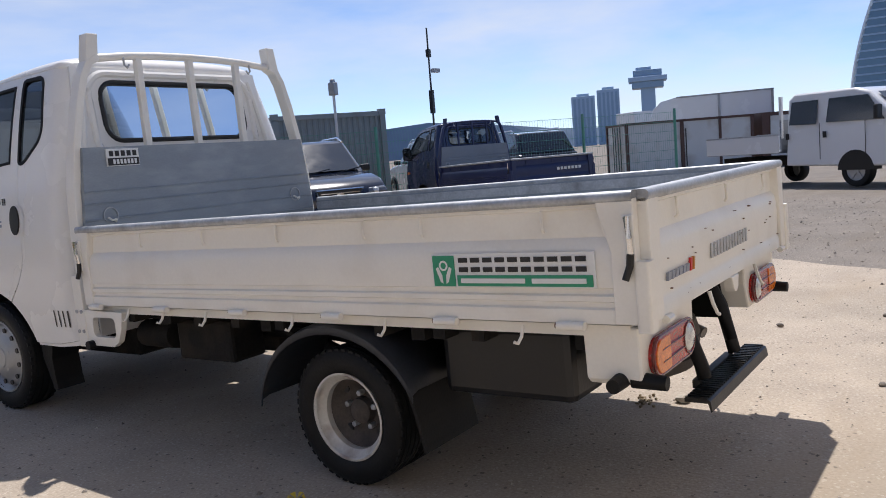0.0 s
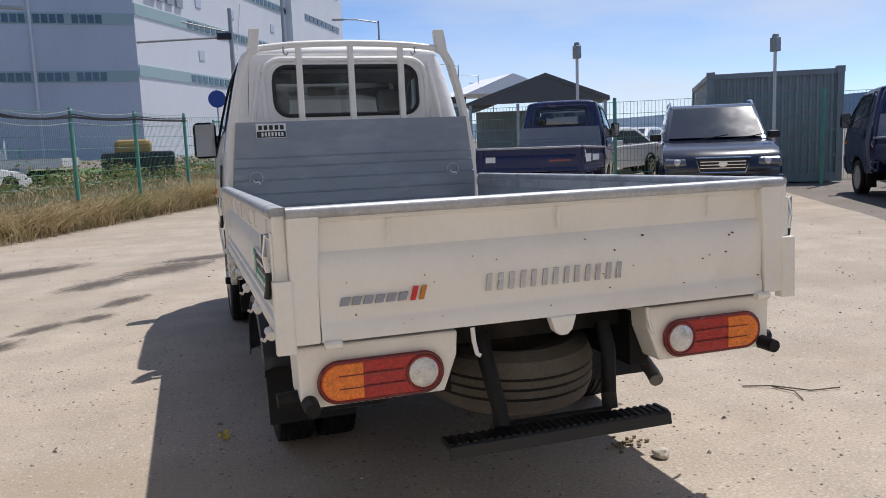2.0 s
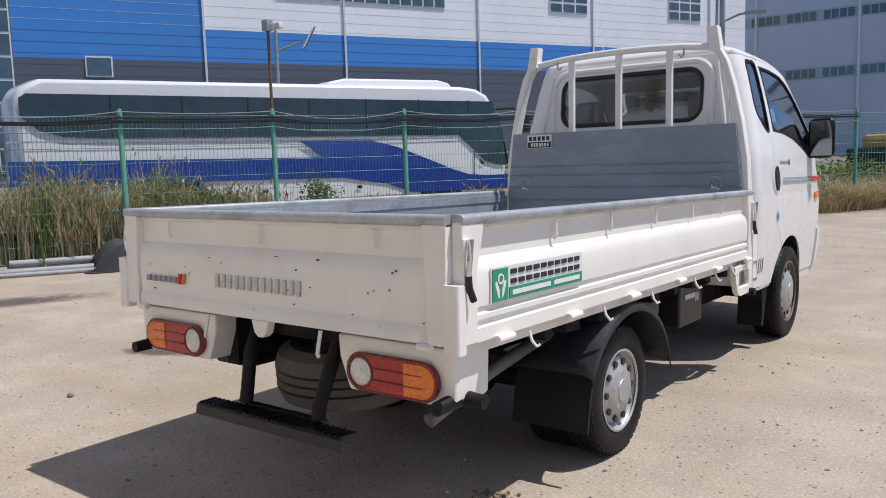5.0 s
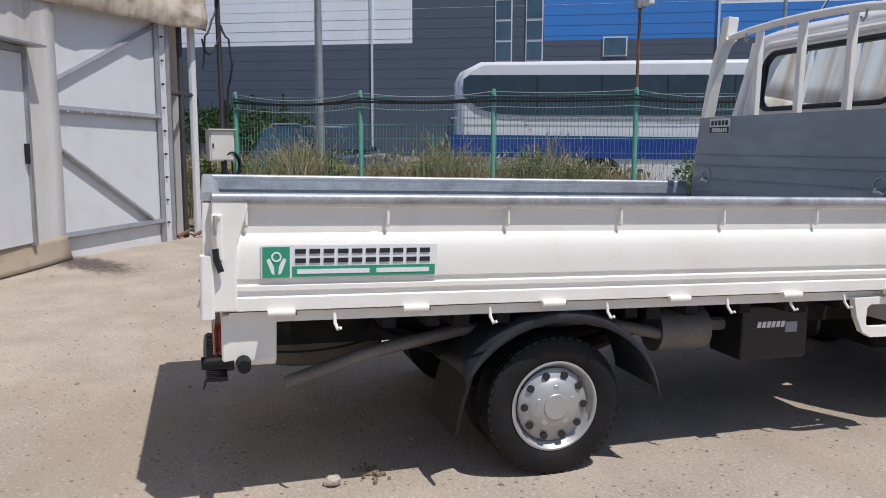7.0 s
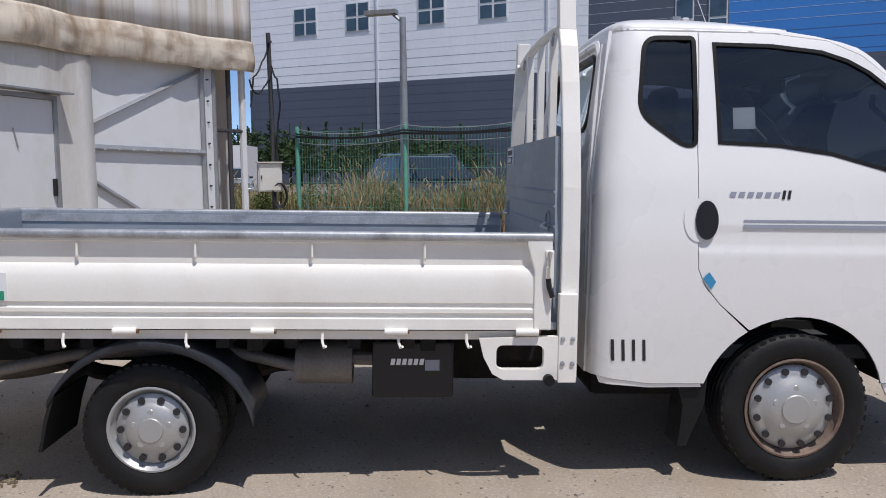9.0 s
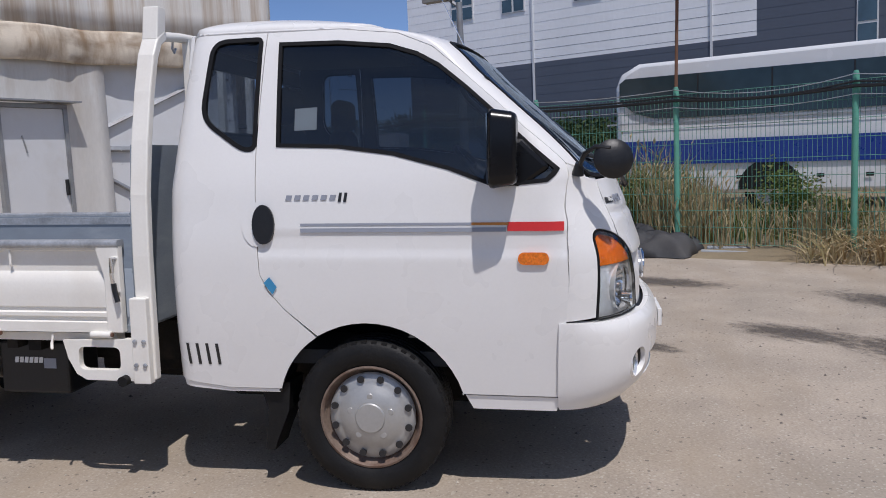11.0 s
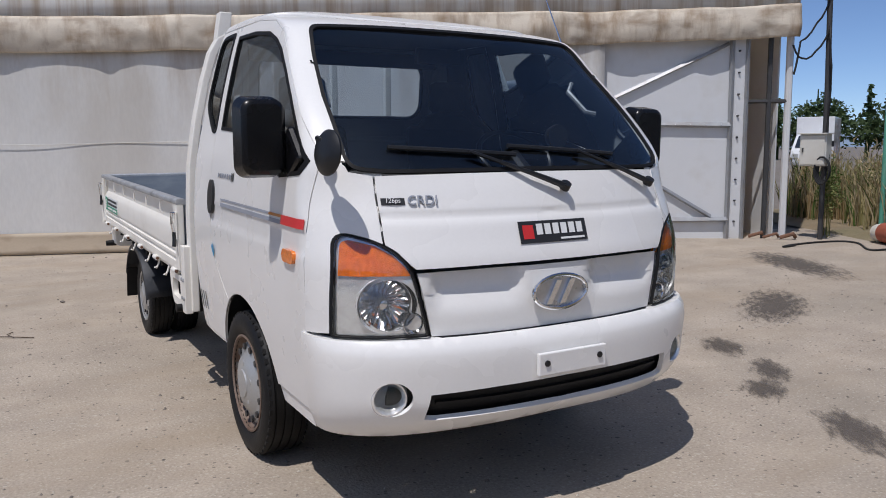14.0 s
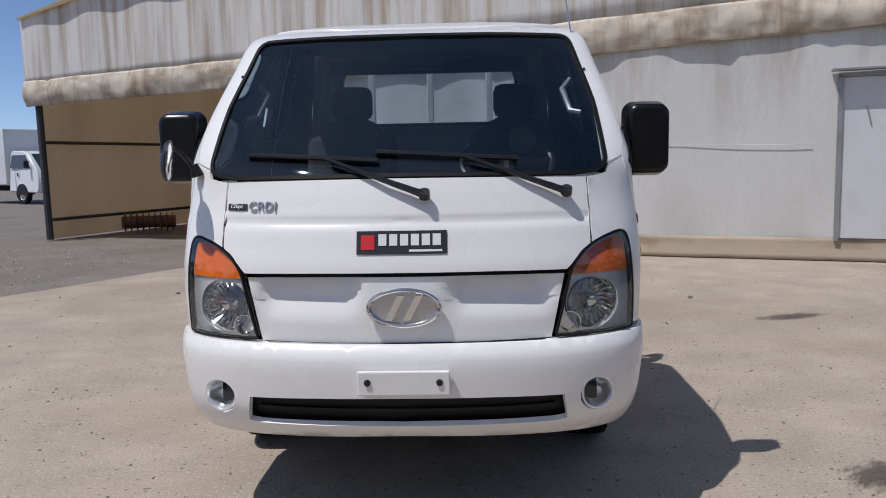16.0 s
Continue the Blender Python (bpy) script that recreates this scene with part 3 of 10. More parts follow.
SCREEN = fillet([(0, 1.346), (0.30, 1.344), (0.58, 1.342), (0.708, 1.354), (0.692, 1.60), (0.660, 1.75), (0.627, 1.880), (0.30, 1.888), (0, 1.889)], [0, 0, 0, 0.055, 0, 0, 0.04, 0, 0])
WSHIELD = [F(*p) for p in SCREEN]

cab = part("cab_body", boxm((0, 3.9, 0.62), (1.46, 1.5, 0.06)), M_TRIM, truck, "dark cab floor and inner shell")
def door_channel(x, z):
    """The shallow pressed band in which the side stripes lie."""
    t = max(0.0, min(1.0, (1.146 - z) / 0.014)) * max(0.0, min(1.0, (z - 1.045) / 0.03))
    return -0.005 * t * t * (3 - 2 * t)


for sd in (1, -1):
    skin("quarter_panel", QUARTER, cab, M_PAINT, [Q_WIN], gap=0.0015, side=sd, lining=M_TRIM, label="white rear quarter panel with a small side window", front=False)
    dr = skin("door", DOOR, truck, M_PAINT, [D_WIN], step=0.016, gap=0.002, raise_by=door_channel, side=sd, lining=M_TRIM, label="white cab door, closed", front=False)
    skin("window", inset(Q_WIN, -0.006), cab, M_GLASSD, off=-0.006, side=sd, thick=0, label="dark quarter window", front=False).visible_shadow = False
    skin("window_seal", inset(Q_WIN, -0.009), cab, M_SEAL, [inset(Q_WIN, 0.009)], step=0.014, off=0.003, side=sd, thick=0.01, front=False)
    skin("window", inset(D_WIN, -0.006), dr, M_GLASSD, off=-0.006, side=sd, thick=0, label="dark tinted door window", front=False).visible_shadow = False
    if sd > 0:
        skin("sticker", [(3.628, 1.547), (3.720, 1.549), (3.720, 1.638), (3.628, 1.634)], dr, M_WHITEST, off=-0.011, side=sd, thick=0, label="square white paper sticker inside the glass", front=False)
    skin("window_seal", inset(D_WIN, -0.007), dr, M_SEAL, [inset(D_WIN, 0.008)], step=0.014, off=0.003, side=sd, thick=0.01, front=False)
    skin("fender", FENDER, cab, M_PAINT, gap=0.0025, side=sd, lining=M_TRIM)
    skin("sill", [(4.30, 0.495), S(4.665, 0.495), S(4.655, 0.44), (4.33, 0.44)], cab, M_PAINT, side=sd, off=-0.006, front=False)
    skin("sill", [(3.085, 0.528), (3.31, 0.498), (3.53, 0.498), (3.53, 0.485), (3.31, 0.483), (3.10, 0.50)], cab, M_PAINT, side=sd, off=-0.004, front=False)
    # arch lip and inner wheel house
    bm = bmesh.new()
    lip = arc(16, 166, 18)
    for r0, x0 in ((0.0, 0.832), (0.012, 0.80), (0.02, 0.60)):
        for p in arc(16, 166, 18, ARCH_R + r0):
            bm.verts.new((sd * (min(x0, lookup(CAB, p[1], 1) - 0.004) if x0 > 0.7 else x0), p[0], p[1]))
    bm.verts.ensure_lookup_table()
    for k in range(2):
        for i in range(18):
            bm.faces.new([bm.verts[k * 19 + i], bm.verts[k * 19 + i + 1], bm.verts[(k + 1) * 19 + i + 1], bm.verts[(k + 1) * 19 + i]])
    part("wheel_arch", bm, M_BLACK, cab, smooth=True)
    # handle in its dished recess
    skin("handle_recess", [(3.478 + 0.062 * math.cos(k * math.tau / 20), 1.178 + 0.088 * math.sin(k * math.tau / 20)) for k in range(20)], dr, M_PAINT, off=0.0035, side=sd, thick=0, front=False)
    skin("door_handle", [(3.507 + 0.047 * math.cos(k * math.tau / 24) * (1 if math.cos(k * math.tau / 24) > 0 else 0.95), 1.178 + 0.078 * math.sin(k * math.tau / 24)) for k in range(24)], dr, M_BLACK, off=0.012, side=sd, thick=0.016, label="black oval door handle", front=False)
    skin("turn_signal", rounded(4.515, 1.022, 4.63, 1.068, 0.022), dr, M_ORANGE, off=0.012, side=sd, thick=0.014, label="amber side turn signal", front=False)
    for z0, z1, y1, mm in ((1.172, 1.181, 4.47, M_GREYST), (1.146, 1.162, 4.47, M_GREYST)):
        skin("stripe", [(3.66, z0), (y1, z0), (y1, z1), (3.66, z1)], dr, mm, off=0.0025, side=sd, thick=0, step=0.06, front=False)
    skin("stripe", [(4.34, 1.171), (4.48, 1.171), (4.48, 1.181), (4.34, 1.181)], dr, M_ORANGEST, off=0.004, side=sd, thick=0, front=False)
    skin("stripe", [(4.475, 1.148), S(4.685, 1.148), S(4.685, 1.182), (4.475, 1.182)], dr, M_REDST, off=0.004, side=sd, thick=0, label="red stripe end", front=False)
    # plain shapes in place of the model badge
    for k in range(6):
        y0 = 3.60 + k * 0.036 if sd > 0 else 3.86 - k * 0.036 - 0.028
        skin("badge", [(y0, 1.272), (y0 + 0.024, 1.272), (y0 + 0.030, 1.292), (y0 + 0.006, 1.292)], dr, M_GREYST, off=0.003, side=sd, thick=0, front=False)
    for k in range(2):
        y0 = 3.815 + k * 0.022 if sd > 0 else 3.60 + k * 0.022
        skin("badge", [(y0, 1.264), (y0 + 0.012, 1.264), (y0 + 0.018, 1.30), (y0 + 0.006, 1.30)], dr, M_BLACKST, off=0.003, side=sd, thick=0, front=False)
    for k in range(4):
        y0 = 3.135 + 0.043 * k
        skin("vent_slot", [(y0 + 0.004, 0.69), (y0 + 0.017, 0.69), (y0 + 0.024, 0.60), (y0 + 0.011, 0.60)], cab, M_BLACKST, off=0.002, side=sd, thick=0, front=False)
    # headlight
    hl = skin("headlight", HEADL, truck, M_REFLECT, [[F(0.628 + 0.088 * math.cos(k * math.tau / 24), 0.908 + 0.088 * math.sin(k * math.tau / 24)) for k in range(24)]], side=sd, off=-0.018, gap=0.004, step=0.03, label="clear headlight with amber turn lamp on top")
    skin("lamp_rim", [F(*p) for p in inset(LAMP, -0.0025)], hl, M_SEAL, [[F(*p) for p in inset(LAMP, 0.0035)]], side=sd, off=0.001, thick=0.012, step=0.02)
    skin("turn_lamp", [F(*p) for p in fillet([(0.775, 1.008), (0.560, 1.008), (0.575, 1.035), (0.608, 1.075), (0.66, 1.108), (0.758, 1.135)], [0, 0, 0, 0, 0, 0.04])], hl, M_ORANGE, side=sd, off=-0.012, thick=0.03, step=0.03, label="amber turn lamp")
    skin("lamp_glass", [F(*p) for p in inset(LAMP, 0.003)], hl, M_LENS, side=sd, off=0.0, thick=0, step=0.03).visible_shadow = False
    bp = cab_point(*F(0.645, 0.895))
    mm = Matrix.Translation((sd * 0.628, bp.y - 0.05, 0.908)) @ Matrix.Rotation(radians(-90 - sd * 14), 4, "Z")
    bm = lathe(bmesh.new(), [(0.02, 0.024), (0.05, 0.004), (0.084, -0.026)], 40, mm)
    for k, v in enumerate(bm.verts):
        if k % 2:
            v.co.y -= 0.006
    part("reflector_flutes", bm, M_CHROME, hl)
    part("reflector_bowl", lathe(bmesh.new(), [(0.0, 0.032), (0.03, 0.030), (0.06, 0.014), (0.090, -0.018), (0.092, -0.03), (0.094, -0.03), (0.094, 0.01)], 32, mm), M_REFLECT, hl, smooth=True)
    part("bulb_cap", lathe(bmesh.new(), [(0, -0.035), (0.018, -0.03), (0.024, 0.0), (0.024, 0.03)], 16, mm), M_CHROME, hl, smooth=True)
    p2 = cab_point(*F(0.545, 0.845))
    mm = Matrix.Translation((sd * 0.555, p2.y - 0.03, 0.848)) @ Matrix.Rotation(radians(-90), 4, "Z")
    part("reflector_bowl", lathe(bmesh.new(), [(0.0, 0.01), (0.02, -0.0), (0.034, -0.02), (0.037, -0.02), (0.037, 0.02)], 24, mm), M_CHROME, hl, smooth=True)

def hood_groove(x, z):
    """A pressed line across the panel: the upper part ends in a small undercut."""
    d = (z - 1.203) / (0.007 if z > 1.203 else 0.02)
    return -0.008 * math.exp(-d * d)


skin("hood_panel", HOOD, cab, M_PAINT, gap=0.0025, whole=True, step=0.012, raise_by=hood_groove, lining=M_TRIM, label="white front panel under the windscreen")


def grille_depth(x, z):
    x = abs(x)
    t = max(0.0, min(1.0, (x - 0.15) / 0.03)) * max(0.0, min(1.0, (0.50 - x) / 0.03))
    s = max(0.0, min(1.0, (z - 0.86) / 0.11))
    return -0.012 - 0.035 * t * s * s * (3 - 2 * s)


skin("grille_panel", GRILLE, cab, M_PAINT, gap=0.003, whole=True, step=0.02, raise_by=grille_depth, lining=M_TRIM, label="white closed grille panel")
skin("inner_shell", [F(0, 0.78), F(0.60, 0.78), F(0.60, 1.10), F(0, 1.10)], cab, M_BLACK, whole=True, off=-0.075, thick=0)
skin("windscreen", WSHIELD, cab, M_GLASS, whole=True, step=0.03, thick=0, off=-0.004, label="tinted windscreen").visible_shadow = False
skin("windscreen_seal", [F(*p) for p in half_offset(SCREEN, 0.004)] + [F(*p) for p in half_offset(SCREEN, -0.008)[::-1]], cab, M_SEAL, whole=True, step=0.02, off=0.004, thick=0.012)
# pillars and header between windscreen, doors and roof
EDGE = [p for p in half_offset(SCREEN, 0.003) if p[0] > 0.70 and p[1] > 1.372 or p[1] > 1.42]
skin("pillar", [F(*p) for p in EDGE] + [F(0, 1.955), F(0.6, 1.955), (3.85, 1.955), (3.80, 1.946), (4.04, 1.919), (4.18, 1.859), *A_LINE], cab, M_PAINT, whole=True, step=0.022, thick=0.012, lining=M_TRIM)
# inner frame behind the shut lines
skin("inner_frame", [F(0.695, 1.385), F(0.688, 1.60), F(0.655, 1.75), F(0.625, 1.88), F(0.30, 1.90), F(0, 1.90), F(0, 1.95), F(0.6, 1.95), (3.83, 1.952), (3.82, 1.925), (4.02, 1.895), (4.14, 1.85), (4.25, 1.76), (4.37, 1.65), S(4.50, 1.53), S(4.645, 1.42), S(4.70, 1.37)], cab, M_PAINT, whole=True, off=-0.007, thick=0.006, lining=M_TRIM)
for sd in (1, -1):
    skin("inner_frame", [S(4.66, 0.82), S(4.73, 0.82), S(4.74, 1.04), S(4.74, 1.31), S(4.72, 1.37), S(4.66, 1.37), S(4.665, 1.04)], cab, M_PAINT, side=sd, off=-0.012, thick=0)
    skin("inner_frame", [F(0.712, 1.33), F(0.716, 1.42), S(4.64, 1.44), S(4.66, 1.33)], cab, M_PAINT, side=sd, off=-0.008, thick=0)
    skin("inner_frame", [F(0.60, 1.10), F(0.66, 1.13), F(0.66, 1.34), F(0.60, 1.34)], cab, M_PAINT, side=sd, off=-0.012, thick=0)
skin("roof_side", [(3.10, 1.955), (3.10, 1.943), (3.80, 1.946), (3.85, 1.955)], cab, M_PAINT, side=1, step=0.04, front=False)
skin("roof_side", [(3.10, 1.955), (3.10, 1.943), (3.80, 1.946), (3.85, 1.955)], cab, M_PAINT, side=-1, step=0.04, front=False)

# roof dome
bm = bmesh.new()
ring0 = []
for k in range(40):
    c0 = rear_y(1.955) + REAR_R - REAR_R * math.pi / 2
    c1 = 3.99 - 0.14 + 0.14 * math.pi / 2
    if k < 6:
        w_end = lookup(CAB, 1.955, 1) - REAR_R
        ring0.append(Vector((w_end * k / 6, rear_y(1.955), 1.955)))
    else:
        ring0.append(cab_point(c0 + (c1 - c0) * ((k - 6) / 33), 1.955))
full = ring0 + [Vector((-p.x, p.y, p.z)) for p in ring0[-2:0:-1]]
cen = Vector((0, 3.5, 1.955))


def roof_z(x_, y_):
    """Height of the domed roof: flat across, falling away to the front."""
    u_ = min(1.0, abs(x_) / 0.672)
    v_ = (y_ - 3.42) / (0.57 if y_ > 3.42 else 0.27)
    v_ = min(1.0, abs(v_))
    return 1.955 + 0.082 * (1 - u_ ** 4) ** 0.55 * ((1 - v_ ** 2) ** 0.9 if y_ > 3.42 else (1 - v_ ** 4) ** 0.5)


rings = []
for s_ in (1.008, 0.985, 0.965, 0.94, 0.90, 0.84, 0.76, 0.66, 0.52, 0.36, 0.18):
    rings.append([bm.verts.new((cen.x + (p.x - cen.x) * s_, cen.y + (p.y - cen.y) * s_, roof_z(p.x * s_, cen.y + (p.y - cen.y) * s_) if s_ < 1 else 1.944)) for p in full])
top = bm.verts.new((0, 3.5, roof_z(0, 3.5)))
n = len(full)
for a_, b_ in zip(rings, rings[1:]):
    for k in range(n):
        bm.faces.new((a_[k], a_[(k + 1) % n], b_[(k + 1) % n], b_[k]))
for k in range(n):
    bm.faces.new((rings[-1][k], rings[-1][(k + 1) % n], top))
roof_ob = part("roof", bm, M_PAINT, cab, "white rounded cab roof", smooth=True)
so = roof_ob.modifiers.new("thick", "SOLIDIFY")
so.thickness, so.offset, so.material_offset = 0.015, -1, 1
roof_ob.data.materials.append(M_TRIM)

# rear wall with its window
RW = rounded(-0.485, 1.55, 0.485, 1.875, 0.09, 6)
vs, fs = flat_mesh([(-0.705, 0.53), (0.705, 0.53), (0.70, 1.2), (0.665, 1.5), (0.625, 1.95), (-0.625, 1.95), (-0.665, 1.5), (-0.70, 1.2)], [RW], 0.06)
bm = bmesh.new()
made = [bm.verts.new((v.x, rear_y(v.y), v.y)) for v in vs]
for t in fs:
    bm.faces.new([made[k] for k in t])
rw = part("rear_wall", bm, M_PAINT, cab, "cream-white rear cab wall")
so = rw.modifiers.new("thick", "SOLIDIFY")
so.thickness, so.offset, so.material_offset = 0.015, 0, 0
vs, fs = flat_mesh(rounded(-0.49, 1.545, 0.49, 1.88, 0.095, 6), [], 0.1)
bm = bmesh.new()
made = [bm.verts.new((v.x, rear_y(v.y) + 0.004, v.y)) for v in vs]
for t in fs:
    bm.faces.new([made[k] for k in t])
part("rear_window", bm, M_GLASSREAR, cab, "tinted rear window").visible_shadow = False
part("window_seal", tube(bmesh.new(), [(x, rear_y(z) - 0.006, z) for x, z in rounded(-0.483, 1.553, 0.483, 1.872, 0.088, 6)], 0.014, 8, True), M_BLACK, cab, smooth=True)
part("window_surround", tube(bmesh.new(), [(x, rear_y(z) - 0.004, z) for x, z in rounded(-0.55, 1.44, 0.55, 1.92, 0.12, 6)], [0.022] * 28, 8, True), M_PAINT, cab, smooth=True)
for sd in (1, -1):
    part("rear_rib", tube(bmesh.new(), [(sd * 0.66, 3.08, 0.7), (sd * 0.655, 3.075, 1.3), (sd * 0.62, 3.10, 1.6), (sd * 0.57, 3.14, 1.9)], 0.018, 8), M_PAINT, cab, smooth=True)

# bumper
BSLOT = [F(0, 0.527, BUMPER), F(0.30, 0.526, BUMPER), F(0.50, 0.524, BUMPER), F(0.54, 0.53, BUMPER), F(0.527, 0.62, BUMPER), F(0.30, 0.627, BUMPER), F(0, 0.629, BUMPER)]
FOGC = F(0.645, 0.607, BUMPER)
FOG = [(F(0.645 + 0.062 * math.cos(k * math.tau / 24), 0.607 + 0.06 * math.sin(k * math.tau / 24), BUMPER)) for k in range(24)]
bumper = skin("bumper", [S(4.665, 0.445, BUMPER), F(0.60, 0.455, BUMPER), F(0, 0.475, BUMPER), *BSLOT, F(0, 0.798, BUMPER), F(0.40, 0.80, BUMPER), S(4.665, 0.797, BUMPER)], truck, M_PAINT, [FOG],
              whole=True, step=0.025, table=BUMPER, thick=0.02, lining=M_BLACK, label="white wrap-round front bumper with fog lamps")
skin("bumper_ledge", [F(0, 0.80, BUMPER), F(0.49, 0.80, BUMPER), F(0.49, 0.82, BUMPER), F(0, 0.82, BUMPER)], bumper, M_BLACK, whole=True, table=BUMPER, off=-0.03, thick=0.01)
bm = bmesh.new()
for sd in (1, -1):
    prev = None
    for k in range(41):
        x_ = 0.8335 * math.sin(k / 40 * math.pi / 2)
        po, pi_ = cab_point(*F(x_, 0.797, BUMPER), BUMPER), cab_point(*F(x_, 0.80))
        cur = [bm.verts.new((sd * po.x, po.y, po.z - 0.003)), bm.verts.new((sd * pi_.x, pi_.y + (0.004 if x_ < 0.485 else -0.03), 0.797))]
        if prev:
            bm.faces.new((prev[0], cur[0], cur[1], prev[1]))
        prev = cur
    prev = None
    for k in range(13):
        y_ = 4.667 + 0.15 * k / 12
        po, pi_ = cab_point(*S(y_, 0.797, BUMPER), BUMPER), cab_point(*S(y_, 0.80))
        cur = [bm.verts.new((sd * po.x, po.y, po.z - 0.003)), bm.verts.new((sd * (pi_.x - 0.03), pi_.y, 0.797))]
        if prev:
            bm.faces.new((prev[0], cur[0], cur[1], prev[1]))
        prev = cur
part("bumper_top", bm, M_PAINT, bumper, smooth=True)
skin("grille_slot", [F(0, 0.46, BUMPER), F(0.66, 0.46, BUMPER), F(0.66, 0.66, BUMPER), F(0, 0.66, BUMPER)], bumper, M_RUBBER, whole=True, table=BUMPER, off=-0.036, thick=0)
for z_ in (0.575,):
    skin("slot_bar", [F(0, z_ - 0.005, BUMPER), F(0.505, z_ - 0.005, BUMPER), F(0.505, z_ + 0.005, BUMPER), F(0, z_ + 0.005, BUMPER)], bumper, M_RUBBER, whole=True, table=BUMPER, off=-0.024, thick=0.012)
for sd in (1, -1):
    q = cab_point(*FOGC, BUMPER)
    mm = Matrix.Translation((sd * 0.645, q.y - 0.028, 0.607)) @ Matrix.Rotation(radians(-90 - sd * 14), 4, "Z")
    fg = part("fog_lamp", lathe(bmesh.new(), [(0.0, 0.03), (0.03, 0.02), (0.045, 0.0), (0.053, -0.012), (0.058, -0.012), (0.066, 0.0), (0.068, 0.04)], 28, mm), M_REFLECT, bumper, "round clear fog lamp", smooth=True)
    part("lens", lathe(bmesh.new(), [(0.0, -0.012), (0.03, -0.009), (0.052, -0.002)], 28, mm), M_LENS, fg, smooth=True).visible_shadow = False
pl = part("plate_holder", boxm((0, 5.097, 0.686), (0.30, 0.018, 0.08)), M_PAINT, bumper, "empty white number plate holder", bevel=0.004)
for x_ in (0.117, -0.117):
    part("bolt", lathe(bmesh.new(), [(0, -0.004), (0.011, -0.002), (0.011, 0.01)], 12, Matrix.Translation((x_, 5.109, 0.69)) @ Matrix.Rotation(radians(-90), 4, "Z")), M_BLACK, pl)

# emblem, badges and sticker on the front
bm = bmesh.new()
pts = [(0.118 * math.cos(k * math.tau / 40), 0.918 + 0.060 * math.sin(k * math.tau / 40)) for k in range(40)]
tube(bm, [(x, 5.023, z) for x, z in pts], 0.0075, 8, True)
emb = part("emblem", bm, M_CHROME, truck, "oval chrome emblem", smooth=True)
part("emblem_backing", prism(bmesh.new(), [(x * 0.95, 0.918 + (z - 0.918) * 0.95) for x, z in pts], "y", 4.995, 5.018), M_SILVER, emb)
for d_ in (-1, 1):
    part("emblem_bar", prism(bmesh.new(), [(d_ * 0.03 + 0.012 + 0.022, 0.876), (d_ * 0.03 - 0.012 + 0.022, 0.876), (d_ * 0.03 - 0.012 - 0.022, 0.960), (d_ * 0.03 + 0.012 - 0.022, 0.960)], "y", 5.015, 5.027), M_CHROME, emb)


def front_decal(name, x0, z0, x1, z1, mm, off, parent, lean=0.0):
    """A flat patch that follows the front, x from the truck's right to its left."""
    nn = max(1, int(abs(x1 - x0) / 0.03))
    bm_ = bmesh.new()
    rows_ = []
    for k in range(nn + 1):
        x_ = x0 + (x1 - x0) * k / nn
        pair = []
        for z_, sh in ((z0, 0.0), (z1, lean)):
            q_ = cab_point(*F(abs(x_ + sh), z_))
            pair.append(bm_.verts.new((x_ + sh, q_.y + off, z_)))
        rows_.append(pair)
    for a2, b2 in zip(rows_, rows_[1:]):
        bm_.faces.new((a2[0], b2[0], b2[1], a2[1]))
    return part(name, bm_, mm, parent)


stk = front_decal("sticker", 0.155, 1.093, -0.145, 1.168, M_BLACKST, 0.004, cab)
stk["label"] = "black sticker with plain red and white marks"
front_decal("sticker_mark", 0.14, 1.108, 0.095, 1.155, M_REDST, 0.006, stk)
for k in range(6):
    front_decal("sticker_mark", 0.082 - 0.036 * k, 1.121, 0.082 - 0.036 * k - 0.027, 1.158, M_WHITEST, 0.006, stk)
front_decal("sticker_mark", -0.02, 1.101, -0.13, 1.108, M_WHITEST, 0.006, stk)
front_decal("badge", 0.62, 1.236, 0.545, 1.258, M_BLACKST, 0.004, cab)


def lettering(name, text, size, m, material, parent, depth=0.003):
    cu = bpy.data.curves.new(name, "FONT")
    cu.body, cu.size, cu.extrude, cu.align_x, cu.align_y = text, size, depth, "CENTER", "CENTER"
    ob_ = new(name + "_shape", cu)
    dg = bpy.context.evaluated_depsgraph_get()
    me_ = bpy.data.meshes.new_from_object(ob_.evaluated_get(dg))
    bpy.data.objects.remove(ob_)
    me_.transform(m)
    me_.materials.clear()
    me_.materials.append(material)
    o2 = new(name, me_)
    o2.parent = parent
    return o2




def on_front(x_, z_, lift):
    """A frame on the front panel: x to the viewer's right, y up the panel, z out of it."""
    ax_ = (cab_point(*F(x_ - 0.03, z_)) - cab_point(*F(x_ + 0.03, z_))).normalized()
    up_ = cab_point(*F(x_, z_ + 0.02)) - cab_point(*F(x_, z_ - 0.02))
    out_ = ax_.cross(up_).normalized()
    up_ = out_.cross(ax_)
    c_ = cab_point(*F(x_, z_)) + out_ * lift
    return Matrix(((ax_.x, up_.x, out_.x, c_.x), (ax_.y, up_.y, out_.y, c_.y), (ax_.z, up_.z, out_.z, c_.z), (0, 0, 0, 1)))


lettering("lettering", "CRDI", 0.046, on_front(0.486, 1.247, 0.0055), M_GREYST, cab)
lettering("lettering", "126ps", 0.022, on_front(0.582, 1.247, 0.0095), M_WHITEST, cab, 0.001)

